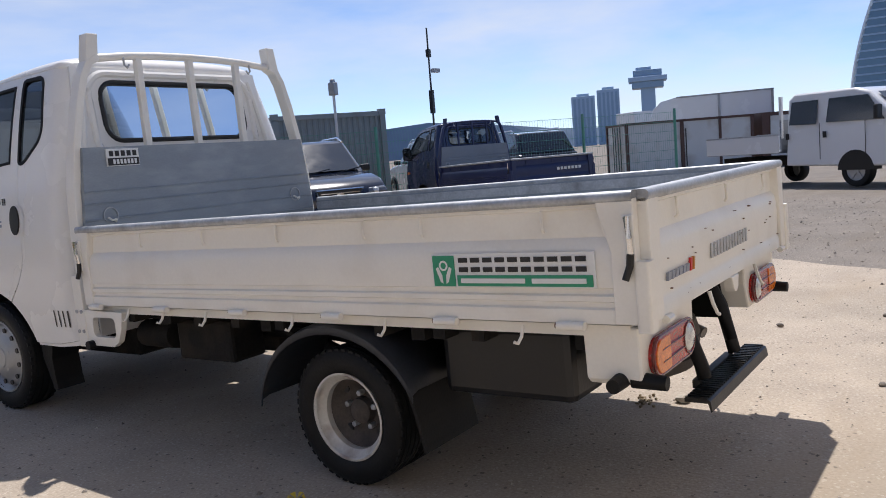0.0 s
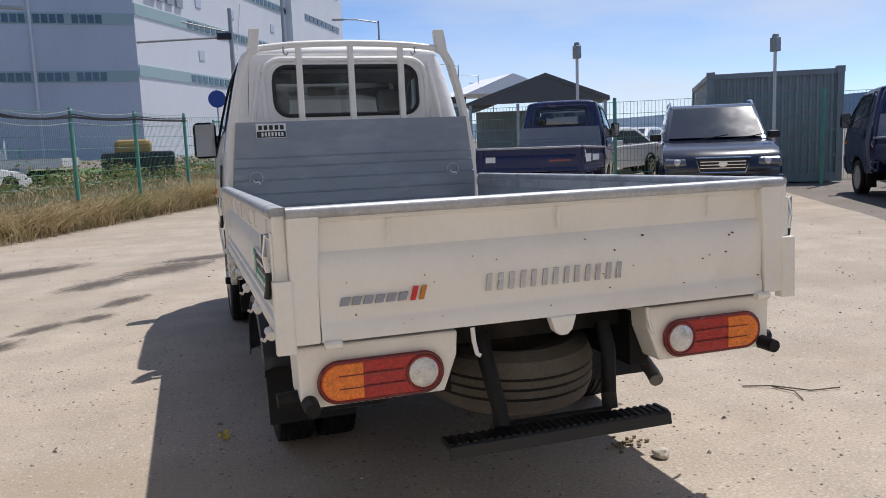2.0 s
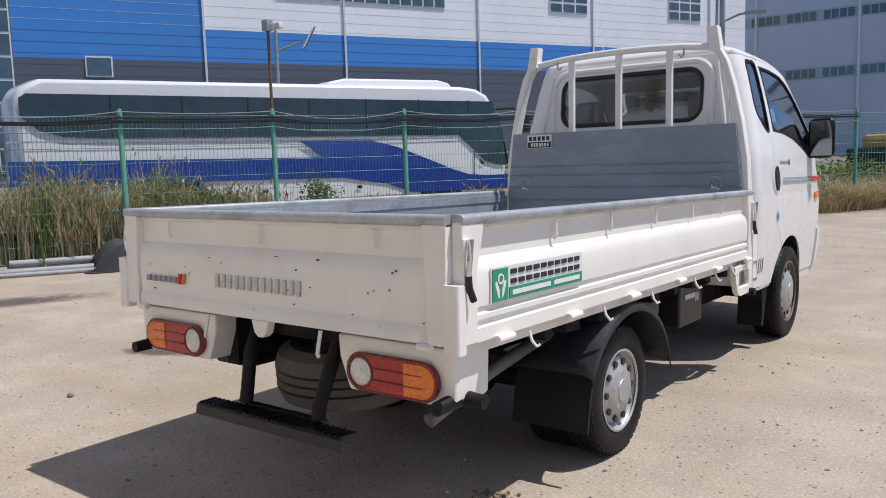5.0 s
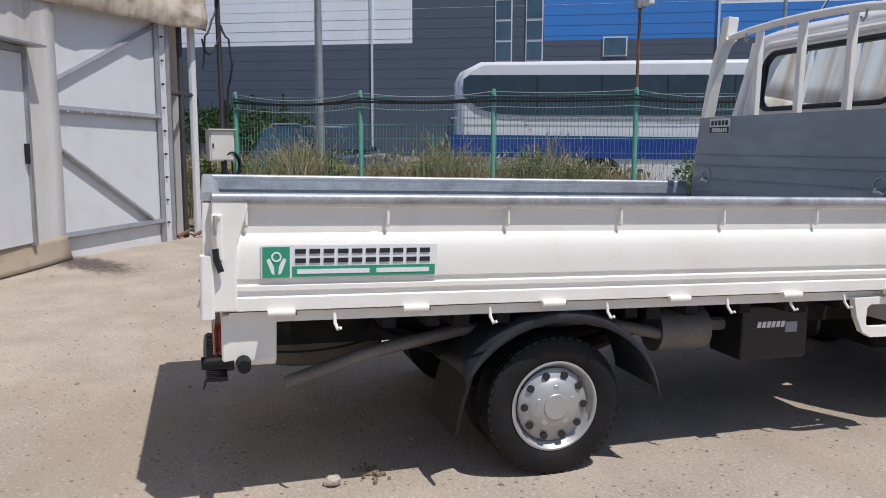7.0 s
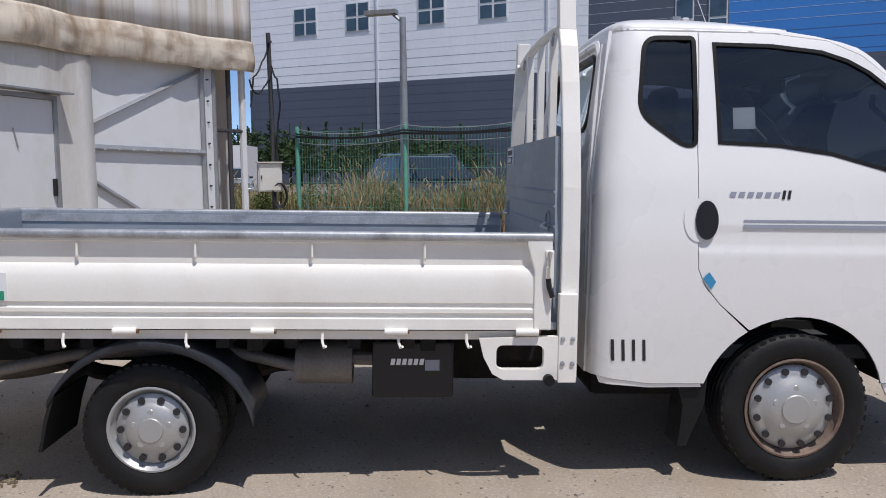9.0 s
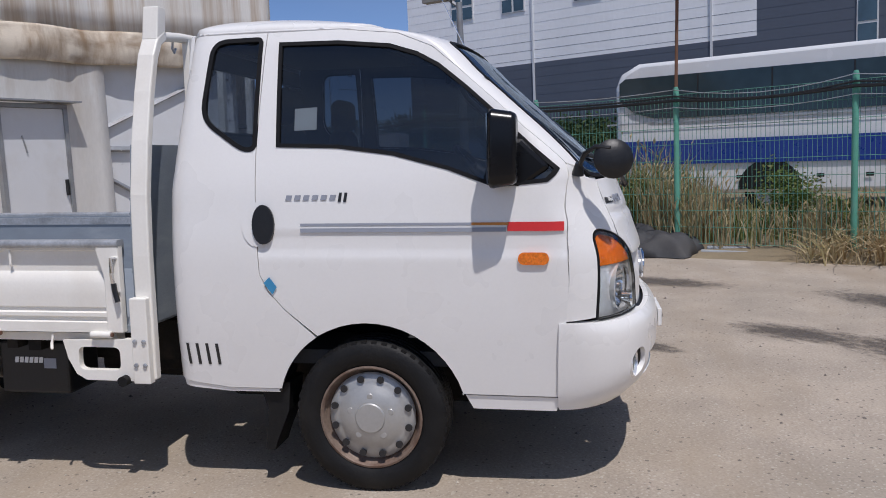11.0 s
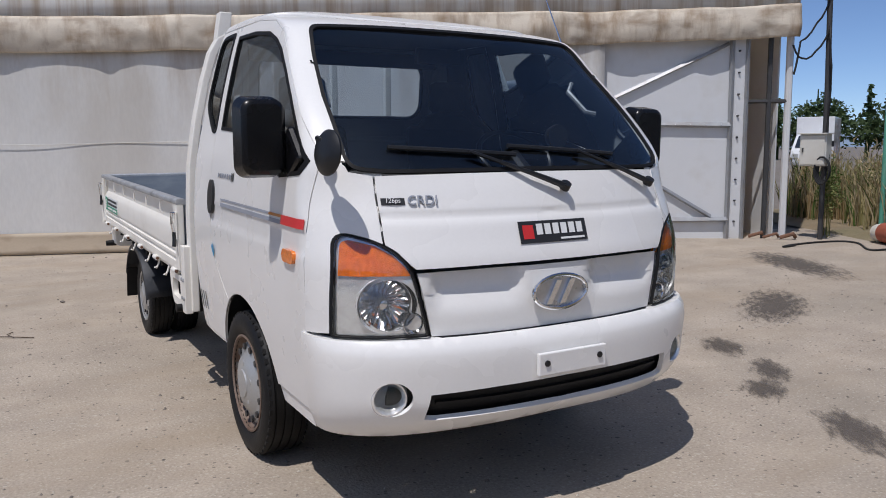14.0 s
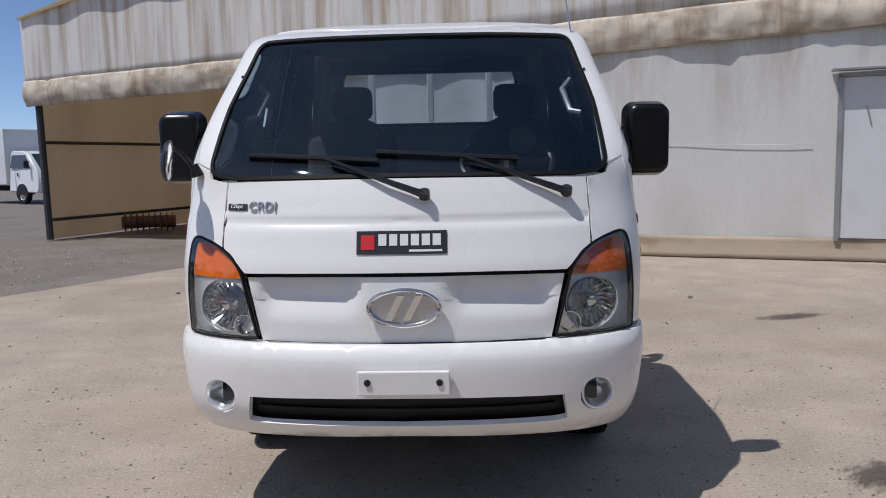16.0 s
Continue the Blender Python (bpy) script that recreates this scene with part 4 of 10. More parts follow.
# wipers
for x0, x1, zt in ((-0.072, 0.56, 0.02), (-0.55, 0.10, 0.03)):
    pv = Vector((x0, cab_point(*F(abs(x0), 1.285)).y + 0.02, 1.285))
    wp = part("wiper", tube(bmesh.new(), [pv + Vector((0, 0, -0.01)), pv + Vector((0.0, 0.015, 0.012))], 0.019, 10), M_BLACK, truck, "black windscreen wiper", smooth=True)
    mid = Vector((x0 + 0.35, cab_point(*F(abs(x0 + 0.35), 1.41)).y + 0.03, 1.41))
    part("wiper_arm", tube(bmesh.new(), [pv + Vector((0, 0.012, 0)), pv * 0.6 + mid * 0.4 + Vector((0, 0.02, 0.0)), mid], [0.013, 0.009, 0.006], 6), M_BLACK, wp, smooth=True)
    blade = []
    for k in range(9):
        x_ = x1 - 0.0 + (x0 + 0.16 - x1) * k / 8
        z_ = 1.428 - 0.03 * (k / 8) - 0.012 * (x_ * x_)
        blade.append((x_, cab_point(*F(abs(x_), z_)).y + 0.012, z_))
    part("wiper_blade", tube(bmesh.new(), blade, 0.009, 6), M_BLACK, wp)

# mirrors
for sd in (1, -1):
    bm = bmesh.new()
    prism(bm, rounded(-0.09, -0.145, 0.09, 0.145, 0.045, 5), "y", -0.05, 0.05)
    for v in bm.verts:
        if v.co.y > 0:
            v.co.x *= 0.85
            v.co.z *= 0.88
        v.co = Vector((sd * (0.902 + v.co.x), 4.47 + v.co.y - sd * 0 + 0.02 * v.co.x, 1.455 + v.co.z))
    mr = part("side_mirror", bm, M_GLOSSBLACK, truck, "black plastic door mirror", smooth=True, bevel=0.015)
    part("mirror_glass", boxm((sd * 0.902, 4.418, 1.455), (0.145, 0.004, 0.25)), M_MIRROR, mr)
    part("mirror_arm", prism(bmesh.new(), [(4.38, 1.33), (4.52, 1.30), (4.64, 1.385), (4.52, 1.50), (4.40, 1.40)], "x", sd * 0.785, sd * 0.825), M_GLOSSBLACK, mr, bevel=0.018)
    part("mirror_arm", tube(bmesh.new(), [(sd * 0.80, 4.48, 1.37), (sd * 0.86, 4.47, 1.36), (sd * 0.90, 4.47, 1.40)], 0.03, 10), M_BLACK, mr, smooth=True)
rm = part("round_mirror", lathe(bmesh.new(), [(0, 0.022), (0.03, 0.020), (0.06, 0.011), (0.073, 0.0), (0.073, -0.006), (0.0, -0.006)], 28,
          Matrix.Translation((0.815, 4.865, 1.41)) @ Matrix.Rotation(radians(10), 4, "Z") @ Matrix.Rotation(radians(-6), 4, "Y")), M_BLACK, truck, "round black fender mirror on a bent arm", smooth=True)
part("mirror_face", lathe(bmesh.new(), [(0.0, -0.013), (0.03, -0.012), (0.052, -0.010), (0.064, -0.0065)], 28, Matrix.Translation((0.815, 4.865, 1.41)) @ Matrix.Rotation(radians(10), 4, "Z") @ Matrix.Rotation(radians(-6), 4, "Y")), M_CHROME, rm, "convex mirror face", smooth=True)
part("mirror_arm", tube(bmesh.new(), [(0.77, 4.74, 1.38), (0.80, 4.76, 1.43), (0.82, 4.80, 1.455), (0.825, 4.85, 1.45), (0.815, 4.865, 1.42)], 0.009, 8), M_BLACK, rm, smooth=True)
part("mirror_foot", tube(bmesh.new(), [(0.758, 4.735, 1.352), (0.770, 4.74, 1.395)], [0.024, 0.014], 12), M_BLACK, rm, smooth=True)

# blue tape on the door seam
skin("tape", [(3.50, 0.945), (3.535, 0.90), (3.555, 0.93), (3.525, 0.97)], cab, M_BLUETAG, off=0.006, side=1, thick=0, label="piece of blue tape")
part("antenna", tube(bmesh.new(), [(-0.66, 4.22, 1.80), (-0.63, 4.07, 2.12), (-0.60, 3.93, 2.42)], [0.004, 0.003, 0.002], 6), M_CHROME, truck, "thin whip antenna")

# inside the cab
for x_ in (0.38, -0.45):
    st = part("seat", prism(bmesh.new(), rounded(3.52, 0.80, 4.05, 0.98, 0.06, 4), "x", x_ - 0.24, x_ + 0.24), M_SEAT, truck, "dark cloth cab seat", smooth=True, bevel=0.02)
    part("backrest", prism(bmesh.new(), [(3.50, 0.95), (3.64, 0.95), (3.56, 1.30), (3.50, 1.50), (3.42, 1.52), (3.40, 1.46)], "x", x_ - 0.23, x_ + 0.23), M_SEAT, st, smooth=True, bevel=0.03)
    part("headrest", prism(bmesh.new(), rounded(3.41, 1.575, 3.51, 1.745, 0.045, 5), "x", x_ - 0.105, x_ + 0.105), M_SEAT, st, smooth=True, bevel=0.04)
    part("shoulder", prism(bmesh.new(), [(x_ - 0.20, 1.47), (x_ + 0.20, 1.47), (x_ + 0.13, 1.555), (x_ + 0.07, 1.585), (x_ - 0.07, 1.585), (x_ - 0.13, 1.555)], "y", 3.41, 3.50), M_SEAT, st, smooth=True, bevel=0.025)
    part("headrest_post", tube(bmesh.new(), [(x_, 3.46, 1.5), (x_, 3.46, 1.66)], 0.02, 8), M_BLACK, st)
part("dashboard", prism(bmesh.new(), [(4.36, 0.8), (4.74, 0.8), (4.74, 1.28), (4.60, 1.335), (4.42, 1.33), (4.34, 1.24)], "x", -0.72, 0.72), M_TRIM, truck, "dark dashboard", smooth=True, bevel=0.02)
sw = part("steering_wheel", tube(bmesh.new(), [(-0.38 + 0.19 * math.cos(k * math.tau / 32), 4.20 - 0.19 * math.sin(k * math.tau / 32) * 0.55, 1.365 + 0.19 * math.sin(k * math.tau / 32) * 0.6) for k in range(32)], 0.014, 8, True), M_BLACK, truck, "black steering wheel", smooth=True)
part("column", tube(bmesh.new(), [(-0.38, 4.18, 1.37), (-0.38, 4.45, 1.18)], 0.035, 10), M_BLACK, sw)
part("spoke", boxm((-0.38, 4.19, 1.37), (0.36, 0.03, 0.03)), M_BLACK, sw)
part("gauge", lathe(bmesh.new(), [(0, -0.02), (0.045, -0.02), (0.052, 0.0), (0.052, 0.02), (0, 0.02)], 24, Matrix.Translation((-0.43, 4.43, 1.46)) @ Matrix.Rotation(radians(90), 4, "Z")), M_BLACK, truck, "small round gauge on the dashboard", smooth=True)
part("inner_mirror", boxm((0.0, 4.14, 1.80), (0.22, 0.03, 0.07)), M_BLACK, truck, "inner rear-view mirror", bevel=0.01)
part("rear_header", boxm((0, 3.17, 1.868), (1.08, 0.03, 0.075)), M_TRIM, cab)
part("head_lining", boxm((0, 3.52, 1.932), (1.1, 0.66, 0.012)), M_TRIM, cab)
for sd in (1, -1):
    part("grab_handle", tube(bmesh.new(), [(sd * 0.66, 4.42, 1.56), (sd * 0.62, 4.40, 1.57), (sd * 0.60, 4.30, 1.66), (sd * 0.635, 4.28, 1.70)], 0.012, 8), M_GALV, cab, smooth=True)


# ---- tent warehouse ----
def thin_mat(name, color, dark, amount, through=0.35, stretch=(1, 1, 0.35), scale_=0.9):
    """Tarpaulin: stained cloth that lets some light through."""
    m = mat(name, color, 0.6, vary=0.06, scale=1.2, fine=30, bump=0.1, dark=dark, dark_amount=amount, dark_scale=scale_, stretch=stretch)
    nt = m.node_tree
    p = nt.nodes["Principled BSDF"]
    out = [n for n in nt.nodes if n.type == "OUTPUT_MATERIAL"][0]
    tl = nt.nodes.new("ShaderNodeBsdfTranslucent")
    mx = nt.nodes.new("ShaderNodeMixShader")
    mx.inputs[0].default_value = through
    nt.links.new(p.inputs["Base Color"].links[0].from_socket, tl.inputs["Color"])
    nt.links.new(p.outputs[0], mx.inputs[1])
    nt.links.new(tl.outputs[0], mx.inputs[2])
    nt.links.new(mx.outputs[0], out.inputs["Surface"])
    return m


def weather(m, streak, amount, z0=None, z1=None, stretch=(3.5, 3.5, 0.18)):
    """Rain streaks running down the cloth, densest between the heights z0 and z1."""
    nt = m.node_tree
    p = nt.nodes["Principled BSDF"]
    old = p.inputs["Base Color"].links[0].from_socket
    tc = nt.nodes.new("ShaderNodeTexCoord")
    mp = nt.nodes.new("ShaderNodeMapping")
    mp.inputs["Scale"].default_value = stretch
    nt.links.new(tc.outputs["Object"], mp.inputs["Vector"])
    ns = nt.nodes.new("ShaderNodeTexNoise")
    ns.inputs["Scale"].default_value, ns.inputs["Detail"].default_value, ns.inputs["Roughness"].default_value = 1.6, 8, 0.62
    nt.links.new(mp.outputs["Vector"], ns.inputs["Vector"])
    rm_ = nt.nodes.new("ShaderNodeMapRange")
    rm_.inputs["From Min"].default_value, rm_.inputs["From Max"].default_value, rm_.inputs["To Max"].default_value = 0.46, 0.68, amount
    nt.links.new(ns.outputs["Fac"], rm_.inputs["Value"])
    fac = rm_.outputs["Result"]
    if z0 is not None:
        sx = nt.nodes.new("ShaderNodeSeparateXYZ")
        nt.links.new(tc.outputs["Object"], sx.inputs[0])
        rz = nt.nodes.new("ShaderNodeMapRange")
        rz.inputs["From Min"].default_value, rz.inputs["From Max"].default_value = z0, z1
        nt.links.new(sx.outputs["Z"], rz.inputs["Value"])
        mu = nt.nodes.new("ShaderNodeMath")
        mu.operation = "MULTIPLY"
        nt.links.new(fac, mu.inputs[0])
        nt.links.new(rz.outputs["Result"], mu.inputs[1])
        fac = mu.outputs[0]
    mx = nt.nodes.new("ShaderNodeMixRGB")
    mx.inputs[2].default_value = (*streak, 1)
    nt.links.new(fac, mx.inputs[0])
    nt.links.new(old, mx.inputs[1])
    nt.links.new(mx.outputs["Color"], p.inputs["Base Color"])
    for n_ in nt.nodes:
        if n_.type == "BSDF_TRANSLUCENT":
            nt.links.new(mx.outputs["Color"], n_.inputs["Color"])
    return m


M_TENT = weather(thin_mat("white tarpaulin", (0.80, 0.79, 0.76), (0.60, 0.55, 0.47), 0.45, 0.2), (0.44, 0.35, 0.25), 0.75, 1.4, 2.8, (1.6, 1.6, 0.3))
M_CURTAIN = weather(thin_mat("stained white tarpaulin", (0.90, 0.88, 0.84), (0.62, 0.52, 0.40), 0.4, 0.25, (2.2, 2.2, 0.25), 1.3), (0.48, 0.35, 0.22), 0.8)
M_HEM = weather(thin_mat("brown-stained hem", (0.74, 0.66, 0.54), (0.30, 0.20, 0.12), 0.85, 0.15, (1, 1, 2.2), 2.2), (0.30, 0.19, 0.10), 0.75, None, None, (2.5, 2.5, 0.5))
M_SKIRT = thin_mat("mud-stained skirt", (0.50, 0.41, 0.30), (0.26, 0.18, 0.11), 0.8, 0.1, (1, 1, 2.5), 1.6)
M_TENTIN = thin_mat("beige lining tarpaulin", (0.70, 0.60, 0.46), (0.50, 0.40, 0.28), 0.4, 0.6)
M_STEEL = mat("grey steel tube", (0.36, 0.37, 0.38), 0.45, 0.5, vary=0.12, scale=10, bump=0.1, dark=(0.2, 0.14, 0.1), dark_amount=0.4)
M_DSTEEL = mat("dark steel", (0.06, 0.06, 0.062), 0.6, 0.3, vary=0.2, scale=10, bump=0.1)
M_DOOR = mat("pale door", (0.66, 0.67, 0.68), 0.45, vary=0.04, scale=3, bump=0.05, dark=(0.5, 0.48, 0.44), dark_amount=0.4)
TA = Vector((-8.9, -0.45, 0))
TD = Vector((0.94, -0.342, 0)).normalized()
TN = Vector((-TD.y, TD.x, 0))
if TN.y < 0:
    TN = -TN
TM = Matrix(((TD.x, TN.x, 0, TA.x), (TD.y, TN.y, 0, TA.y), (0, 0, 1, 0), (0, 0, 0, 1)))


def tented(bm):
    """From the tent wall's own measures to the yard; past the side door the wall swings out towards the corner."""
    for v in bm.verts:
        d_ = max(0.0, 3.2 - v.co.x)
        v.co = TM @ Vector((v.co.x + 0.143 * d_, v.co.y + 0.22 * d_, v.co.z))
    return bm


def sheet(s0, s1, z0, z1, n_of, ns=40, nz=12, z0_of=None, z1_of=None):
    """A sheet of cloth along the tent wall with folds n_of(s, z)."""
    bm = bmesh.new()
    g = []
    for i in range(ns + 1):
        s = s0 + (s1 - s0) * i / ns
        a, b = (z0_of(s) if z0_of else z0), (z1_of(s) if z1_of else z1)
        g.append([bm.verts.new((s, n_of(s, a + (b - a) * j / nz), a + (b - a) * j / nz)) for j in range(nz + 1)])
    for i in range(ns):
        for j in range(nz):
            bm.faces.new((g[i][j], g[i + 1][j], g[i + 1][j + 1], g[i][j + 1]))
    return tented(bm)


def solid(ob, t):
    so_ = ob.modifiers.new("thick", "SOLIDIFY")
    so_.thickness, so_.offset = t, 0
    return ob


def rod(pts, r, n=8):
    return tented(tube(bmesh.new(), pts, r, n))


def hem_z(s):
    return float(np.interp(s, [-0.7, 4, 10, 17.6], [2.82, 2.74, 2.54, 2.38])) + 0.018 * noise.noise(Vector((s * 1.3, 0, 0)))


def fold(s, z):
    return 0.05 + 0.010 * math.sin(s * 5.2) + 0.03 * noise.noise(Vector((s * 1.1, z * 0.4, 2)))


tent = empty("tent_warehouse", "large white tarpaulin warehouse with rain-stained curtain and steel gate", "warehouse", kind="structure")
solid(part("wall_sheet", sheet(3.07, 12.55, 0.0, 2.9, lambda s, z: 0.015 * noise.noise(Vector((s * 0.9, z * 0.8, 0))) + 0.01 * math.sin(s * 2.1), 60, 14), M_TENT, tent, "white wall tarpaulin", smooth=True), 0.01)
solid(part("wall_skirt", sheet(3.07, 12.6, 0.0, 0.28, lambda s, z: 0.02 + 0.05 * (1 - z / 0.28) ** 1.5 + 0.02 * noise.noise(Vector((s * 1.7, 1, 1))), 60, 5, z0_of=lambda s: 0.012), M_SKIRT, tent, "brown-stained skirt lying on the ground", smooth=True), 0.012)
part("wall_seam", rod([(s, 0.022, 1.42 + 0.02 * math.sin(s)) for s in np.linspace(4.9, 12.5, 20)], 0.004, 6), M_TENT, tent)
solid(part("curtain", sheet(0.12, 17.62, 0, 0, fold, 150, 10, z0_of=lambda s: hem_z(s) + 0.40, z1_of=lambda s: 3.9 + 0.175 * (17.62 - s)), M_CURTAIN, tent, "white curtain tarpaulin with brown rain streaks", smooth=True), 0.01)
solid(part("curtain_hem", sheet(0.12, 17.62, 0, 0, lambda s, z: fold(s, z) + 0.02 + 0.05 * math.sin(min(1.0, max(0.0, (z - hem_z(s)) / 0.44)) * math.pi) + 0.030 * noise.noise(Vector((s * 2.6, z * 3, 5))) + 0.018 * noise.noise(Vector((s * 7, z * 6, 9))), 320, 12, z0_of=hem_z, z1_of=lambda s: hem_z(s) + 0.44), M_HEM, tent, "brown-stained double hem", smooth=True), 0.012)
# roof and far sides, which close the tent
bm = bmesh.new()
q = [bm.verts.new(p) for p in ((0.12, 0.13, 7.0), (17.62, 0.13, 3.9), (17.62, -14, 3.9), (0.12, -14, 7.0))]
bm.faces.new(q)
solid(part("roof_sheet", tented(bm), M_TENTIN, tent), 0.02)
for a_, b_ in (((0.16, -0.3), (0.16, -14)), ((0.16, -7), (17.6, -7)), ((17.55, -0.1), (17.55, -7)), ((9.0, -0.3), (9.0, -7))):
    bm = bmesh.new()
    q = [bm.verts.new(p) for p in ((a_[0], a_[1], 0), (b_[0], b_[1], 0), (b_[0], b_[1], 4.0), (a_[0], a_[1], 4.0))]
    bm.faces.new(q)
    solid(part("inner_sheet", tented(bm), M_DOOR if a_ == (0.16, -0.3) else M_TENTIN, tent), 0.02)
for s in (13.0, 14.7, 16.2, 17.45):
    part("frame_post", rod([(s, -6.85, 0), (s, -6.85, 3.9)], 0.04), M_DSTEEL, tent)
for z in (1.55, 1.65):
    part("frame_rail", rod([(12.6, -6.82, z), (17.5, -6.82, z)], 0.025), M_DSTEEL, tent)
part("frame_post", rod([(17.4, -0.05, 0), (17.45, -0.05, 3.0)], 0.06, 10), M_DSTEEL, tent)
for z in (0.35, 1.75):
    part("frame_rail", rod([(17.46, -0.1, z), (17.46, -6.8, z)], 0.03), M_DSTEEL, tent)
part("frame_brace", rod([(14.7, -6.8, 0.1), (13.2, -6.8, 2.9)], 0.03), M_DSTEEL, tent)
part("prop_post", rod([(15.2, -3.2, 0), (15.2, -3.2, 1.75)], 0.10, 12), M_DSTEEL, tent, "thick dark post inside the tent", smooth=True)
for z in (0.32, 0.62):
    part("frame_rail", rod([(12.7, -6.82, z), (17.5, -6.82, z)], 0.02), M_DSTEEL, tent)
part("bundle", rod([(12.66, 0.04, 0.3), (12.72, 0.05, 1.2), (12.66, 0.05, 1.95)], [0.13, 0.10, 0.12], 10), M_RUBBER, tent, "dark rolled bundle tied to the post", smooth=True)
# door
dr = part("side_door", tented(boxm((4.17, 0.03, 1.22), (0.84, 0.04, 1.88))), M_DOOR, tent, "pale grey steel door, closed")
for s in (3.735, 4.605):
    part("door_frame", tented(boxm((s, 0.04, 1.22), (0.05, 0.08, 1.94))), M_STEEL, dr)
part("door_frame", tented(boxm((4.17, 0.04, 2.19), (0.92, 0.08, 0.05))), M_STEEL, dr)
part("rain_hood", tented(boxm((4.15, 0.12, 2.245), (1.12, 0.2, 0.02), )), M_STEEL, dr)
part("door_handle", tented(boxm((3.80, 0.075, 1.18), (0.03, 0.05, 0.2))), M_BLACK, dr, bevel=0.008)
part("door_handle", rod([(4.33, 0.055, 1.83), (4.28, 0.06, 1.62)], 0.01), M_STEEL, dr)
# gate with its steel frame
gt = part("gate_sheet", tented(boxm((2.03, -0.12, 1.45), (2.06, 0.02, 2.9))), M_DOOR, tent, "white gate sheet behind a steel frame")
for pts_, r in ((((1.04, -0.07, 0), (1.04, -0.07, 2.9)), 0.035), (((0.80, -0.07, 0), (0.80, -0.07, 2.9)), 0.03), (((1.04, -0.07, 1.62), (3.05, -0.07, 1.66)), 0.04), (((1.04, -0.07, 0.28), (3.05, -0.07, 0.26)), 0.04),
               (((1.10, -0.07, 2.75), (3.05, -0.07, 1.95)), 0.03), (((1.30, -0.07, 0.32), (3.05, -0.07, 1.25)), 0.03)):
    part("gate_tube", rod(pts_, r, 4), M_STEEL, gt)
for k in range(9):
    part("bolt", rod([(0.92, -0.09, 0.25 + 0.3 * k), (0.92, -0.06, 0.25 + 0.3 * k)], 0.014, 6), M_DSTEEL, gt)
part("gate_strip", tented(boxm((0.92, -0.10, 1.45), (0.2, 0.02, 2.9))), M_DOOR, gt)
for k in range(8):
    part("rivet", tented(boxm((1.2 + 0.24 * k, -0.03, 1.635), (0.015, 0.012, 0.015))), M_DOOR, gt)
part("corner_sheet", tented(boxm((0.5, -1.3, 1.45), (0.66, 0.02, 2.9))), M_TENTIN, tent)
for s, r in ((0.42, 0.035), (0.12, 0.05)):
    part("corner_post", rod([(s, -0.12, 0), (s, -0.12, 2.9)], r, 8), M_DSTEEL if r < 0.05 else M_DOOR, tent)
part("corner_rail", rod([(0.12, -0.12, 1.95), (0.8, -0.12, 1.95)], 0.03, 6), M_DSTEEL, tent)

# ---- fence round the yard ----
M_GREEN = mat("green coated steel", (0.10, 0.32, 0.235), 0.45, vary=0.15, scale=6, bump=0.05, dark=(0.16, 0.25, 0.2), dark_amount=0.5)
M_WIREG = mat("green mesh wire", (0.10, 0.27, 0.21), 0.5, vary=0.1, bump=0)
M_CABLE = mat("black cable", (0.012, 0.012, 0.013), 0.6, vary=0.1, bump=0)


def wire_panel(parent, a, b, z0, z1, dx, dz, r, tops=()):
    """A welded mesh panel between two posts, one mesh of thin three-sided wires."""
    bm_ = bmesh.new()
    d_ = (b - a)
    length = d_.length
    d_.normalize()
    nx = Vector((-d_.y, d_.x, 0))

    def bar3(p0, p1, u, w):
        lo_ = [bm_.verts.new(p0 + o) for o in (u, w, -u - w)]
        hi_ = [bm_.verts.new(p1 + o) for o in (u, w, -u - w)]
        for k_ in range(3):
            bm_.faces.new((lo_[k_], lo_[(k_ + 1) % 3], hi_[(k_ + 1) % 3], hi_[k_]))

    for k_ in range(int(length / dx)):
        p = a + d_ * (dx * (k_ + 0.5))
        bar3(Vector((p.x, p.y, z0)), Vector((p.x, p.y, z1)), d_ * r, nx * r)
    nz_ = int((z1 - z0) / dz)
    for k_ in range(nz_ + 1):
        z_ = z0 + (z1 - z0) * k_ / nz_
        bar3(Vector((a.x, a.y, z_)), Vector((b.x, b.y, z_)), Vector((0, 0, r * 1.25)), nx * r * 1.25)
    return part("mesh_panel", bm_, M_WIREG, parent)


fence = empty("mesh_fence", "green welded mesh fence with round steel posts", "fence", kind="structure")
for k in range(-4, 6):
    p = fence_at(k)
    part("post", tube(bmesh.new(), [p, p + Vector((0, 0, 2.06)), p + Vector((0, 0, 2.10))], [0.036, 0.036, 0.022], 12), M_GREEN, fence, smooth=True)
    if k < 5:
        q_ = fence_at(k + 1)
        wire_panel(fence, p, q_, 0.12, 2.0, 0.052, 0.19, 0.0028)
for k in (0, 3):
    p = fence_at(k)
    part("brace", tube(bmesh.new(), [p + FN * 0.03 + Vector((0, 0, 1.2)), p + FN * 0.75 + Vector((0, 0, 0.05))], 0.03, 8), M_GREEN, fence)
for r_, z_, sag in ((0.02, 1.93, 0.05), (0.012, 1.98, 0.10), (0.006, 2.06, 0.12), (0.005, 1.84, 0.08)):
    for k in range(-4, 5):
        a_, b_ = fence_at(k, -0.05), fence_at(k + 1, -0.05)
        part("cable", tube(bmesh.new(), [(a_.lerp(b_, t / 6).x, a_.lerp(b_, t / 6).y, z_ - sag * 4 * (t / 6) * (1 - t / 6) * (0.6 + 0.4 * math.sin(k * 2.1))) for t in range(7)], r_, 5), M_CABLE if r_ > 0.008 else M_GALV, fence)
G0, G1, G2 = fence_at(-4), Vector((1.78, 18.9, 0)), Vector((4.8, 17.2, 0))
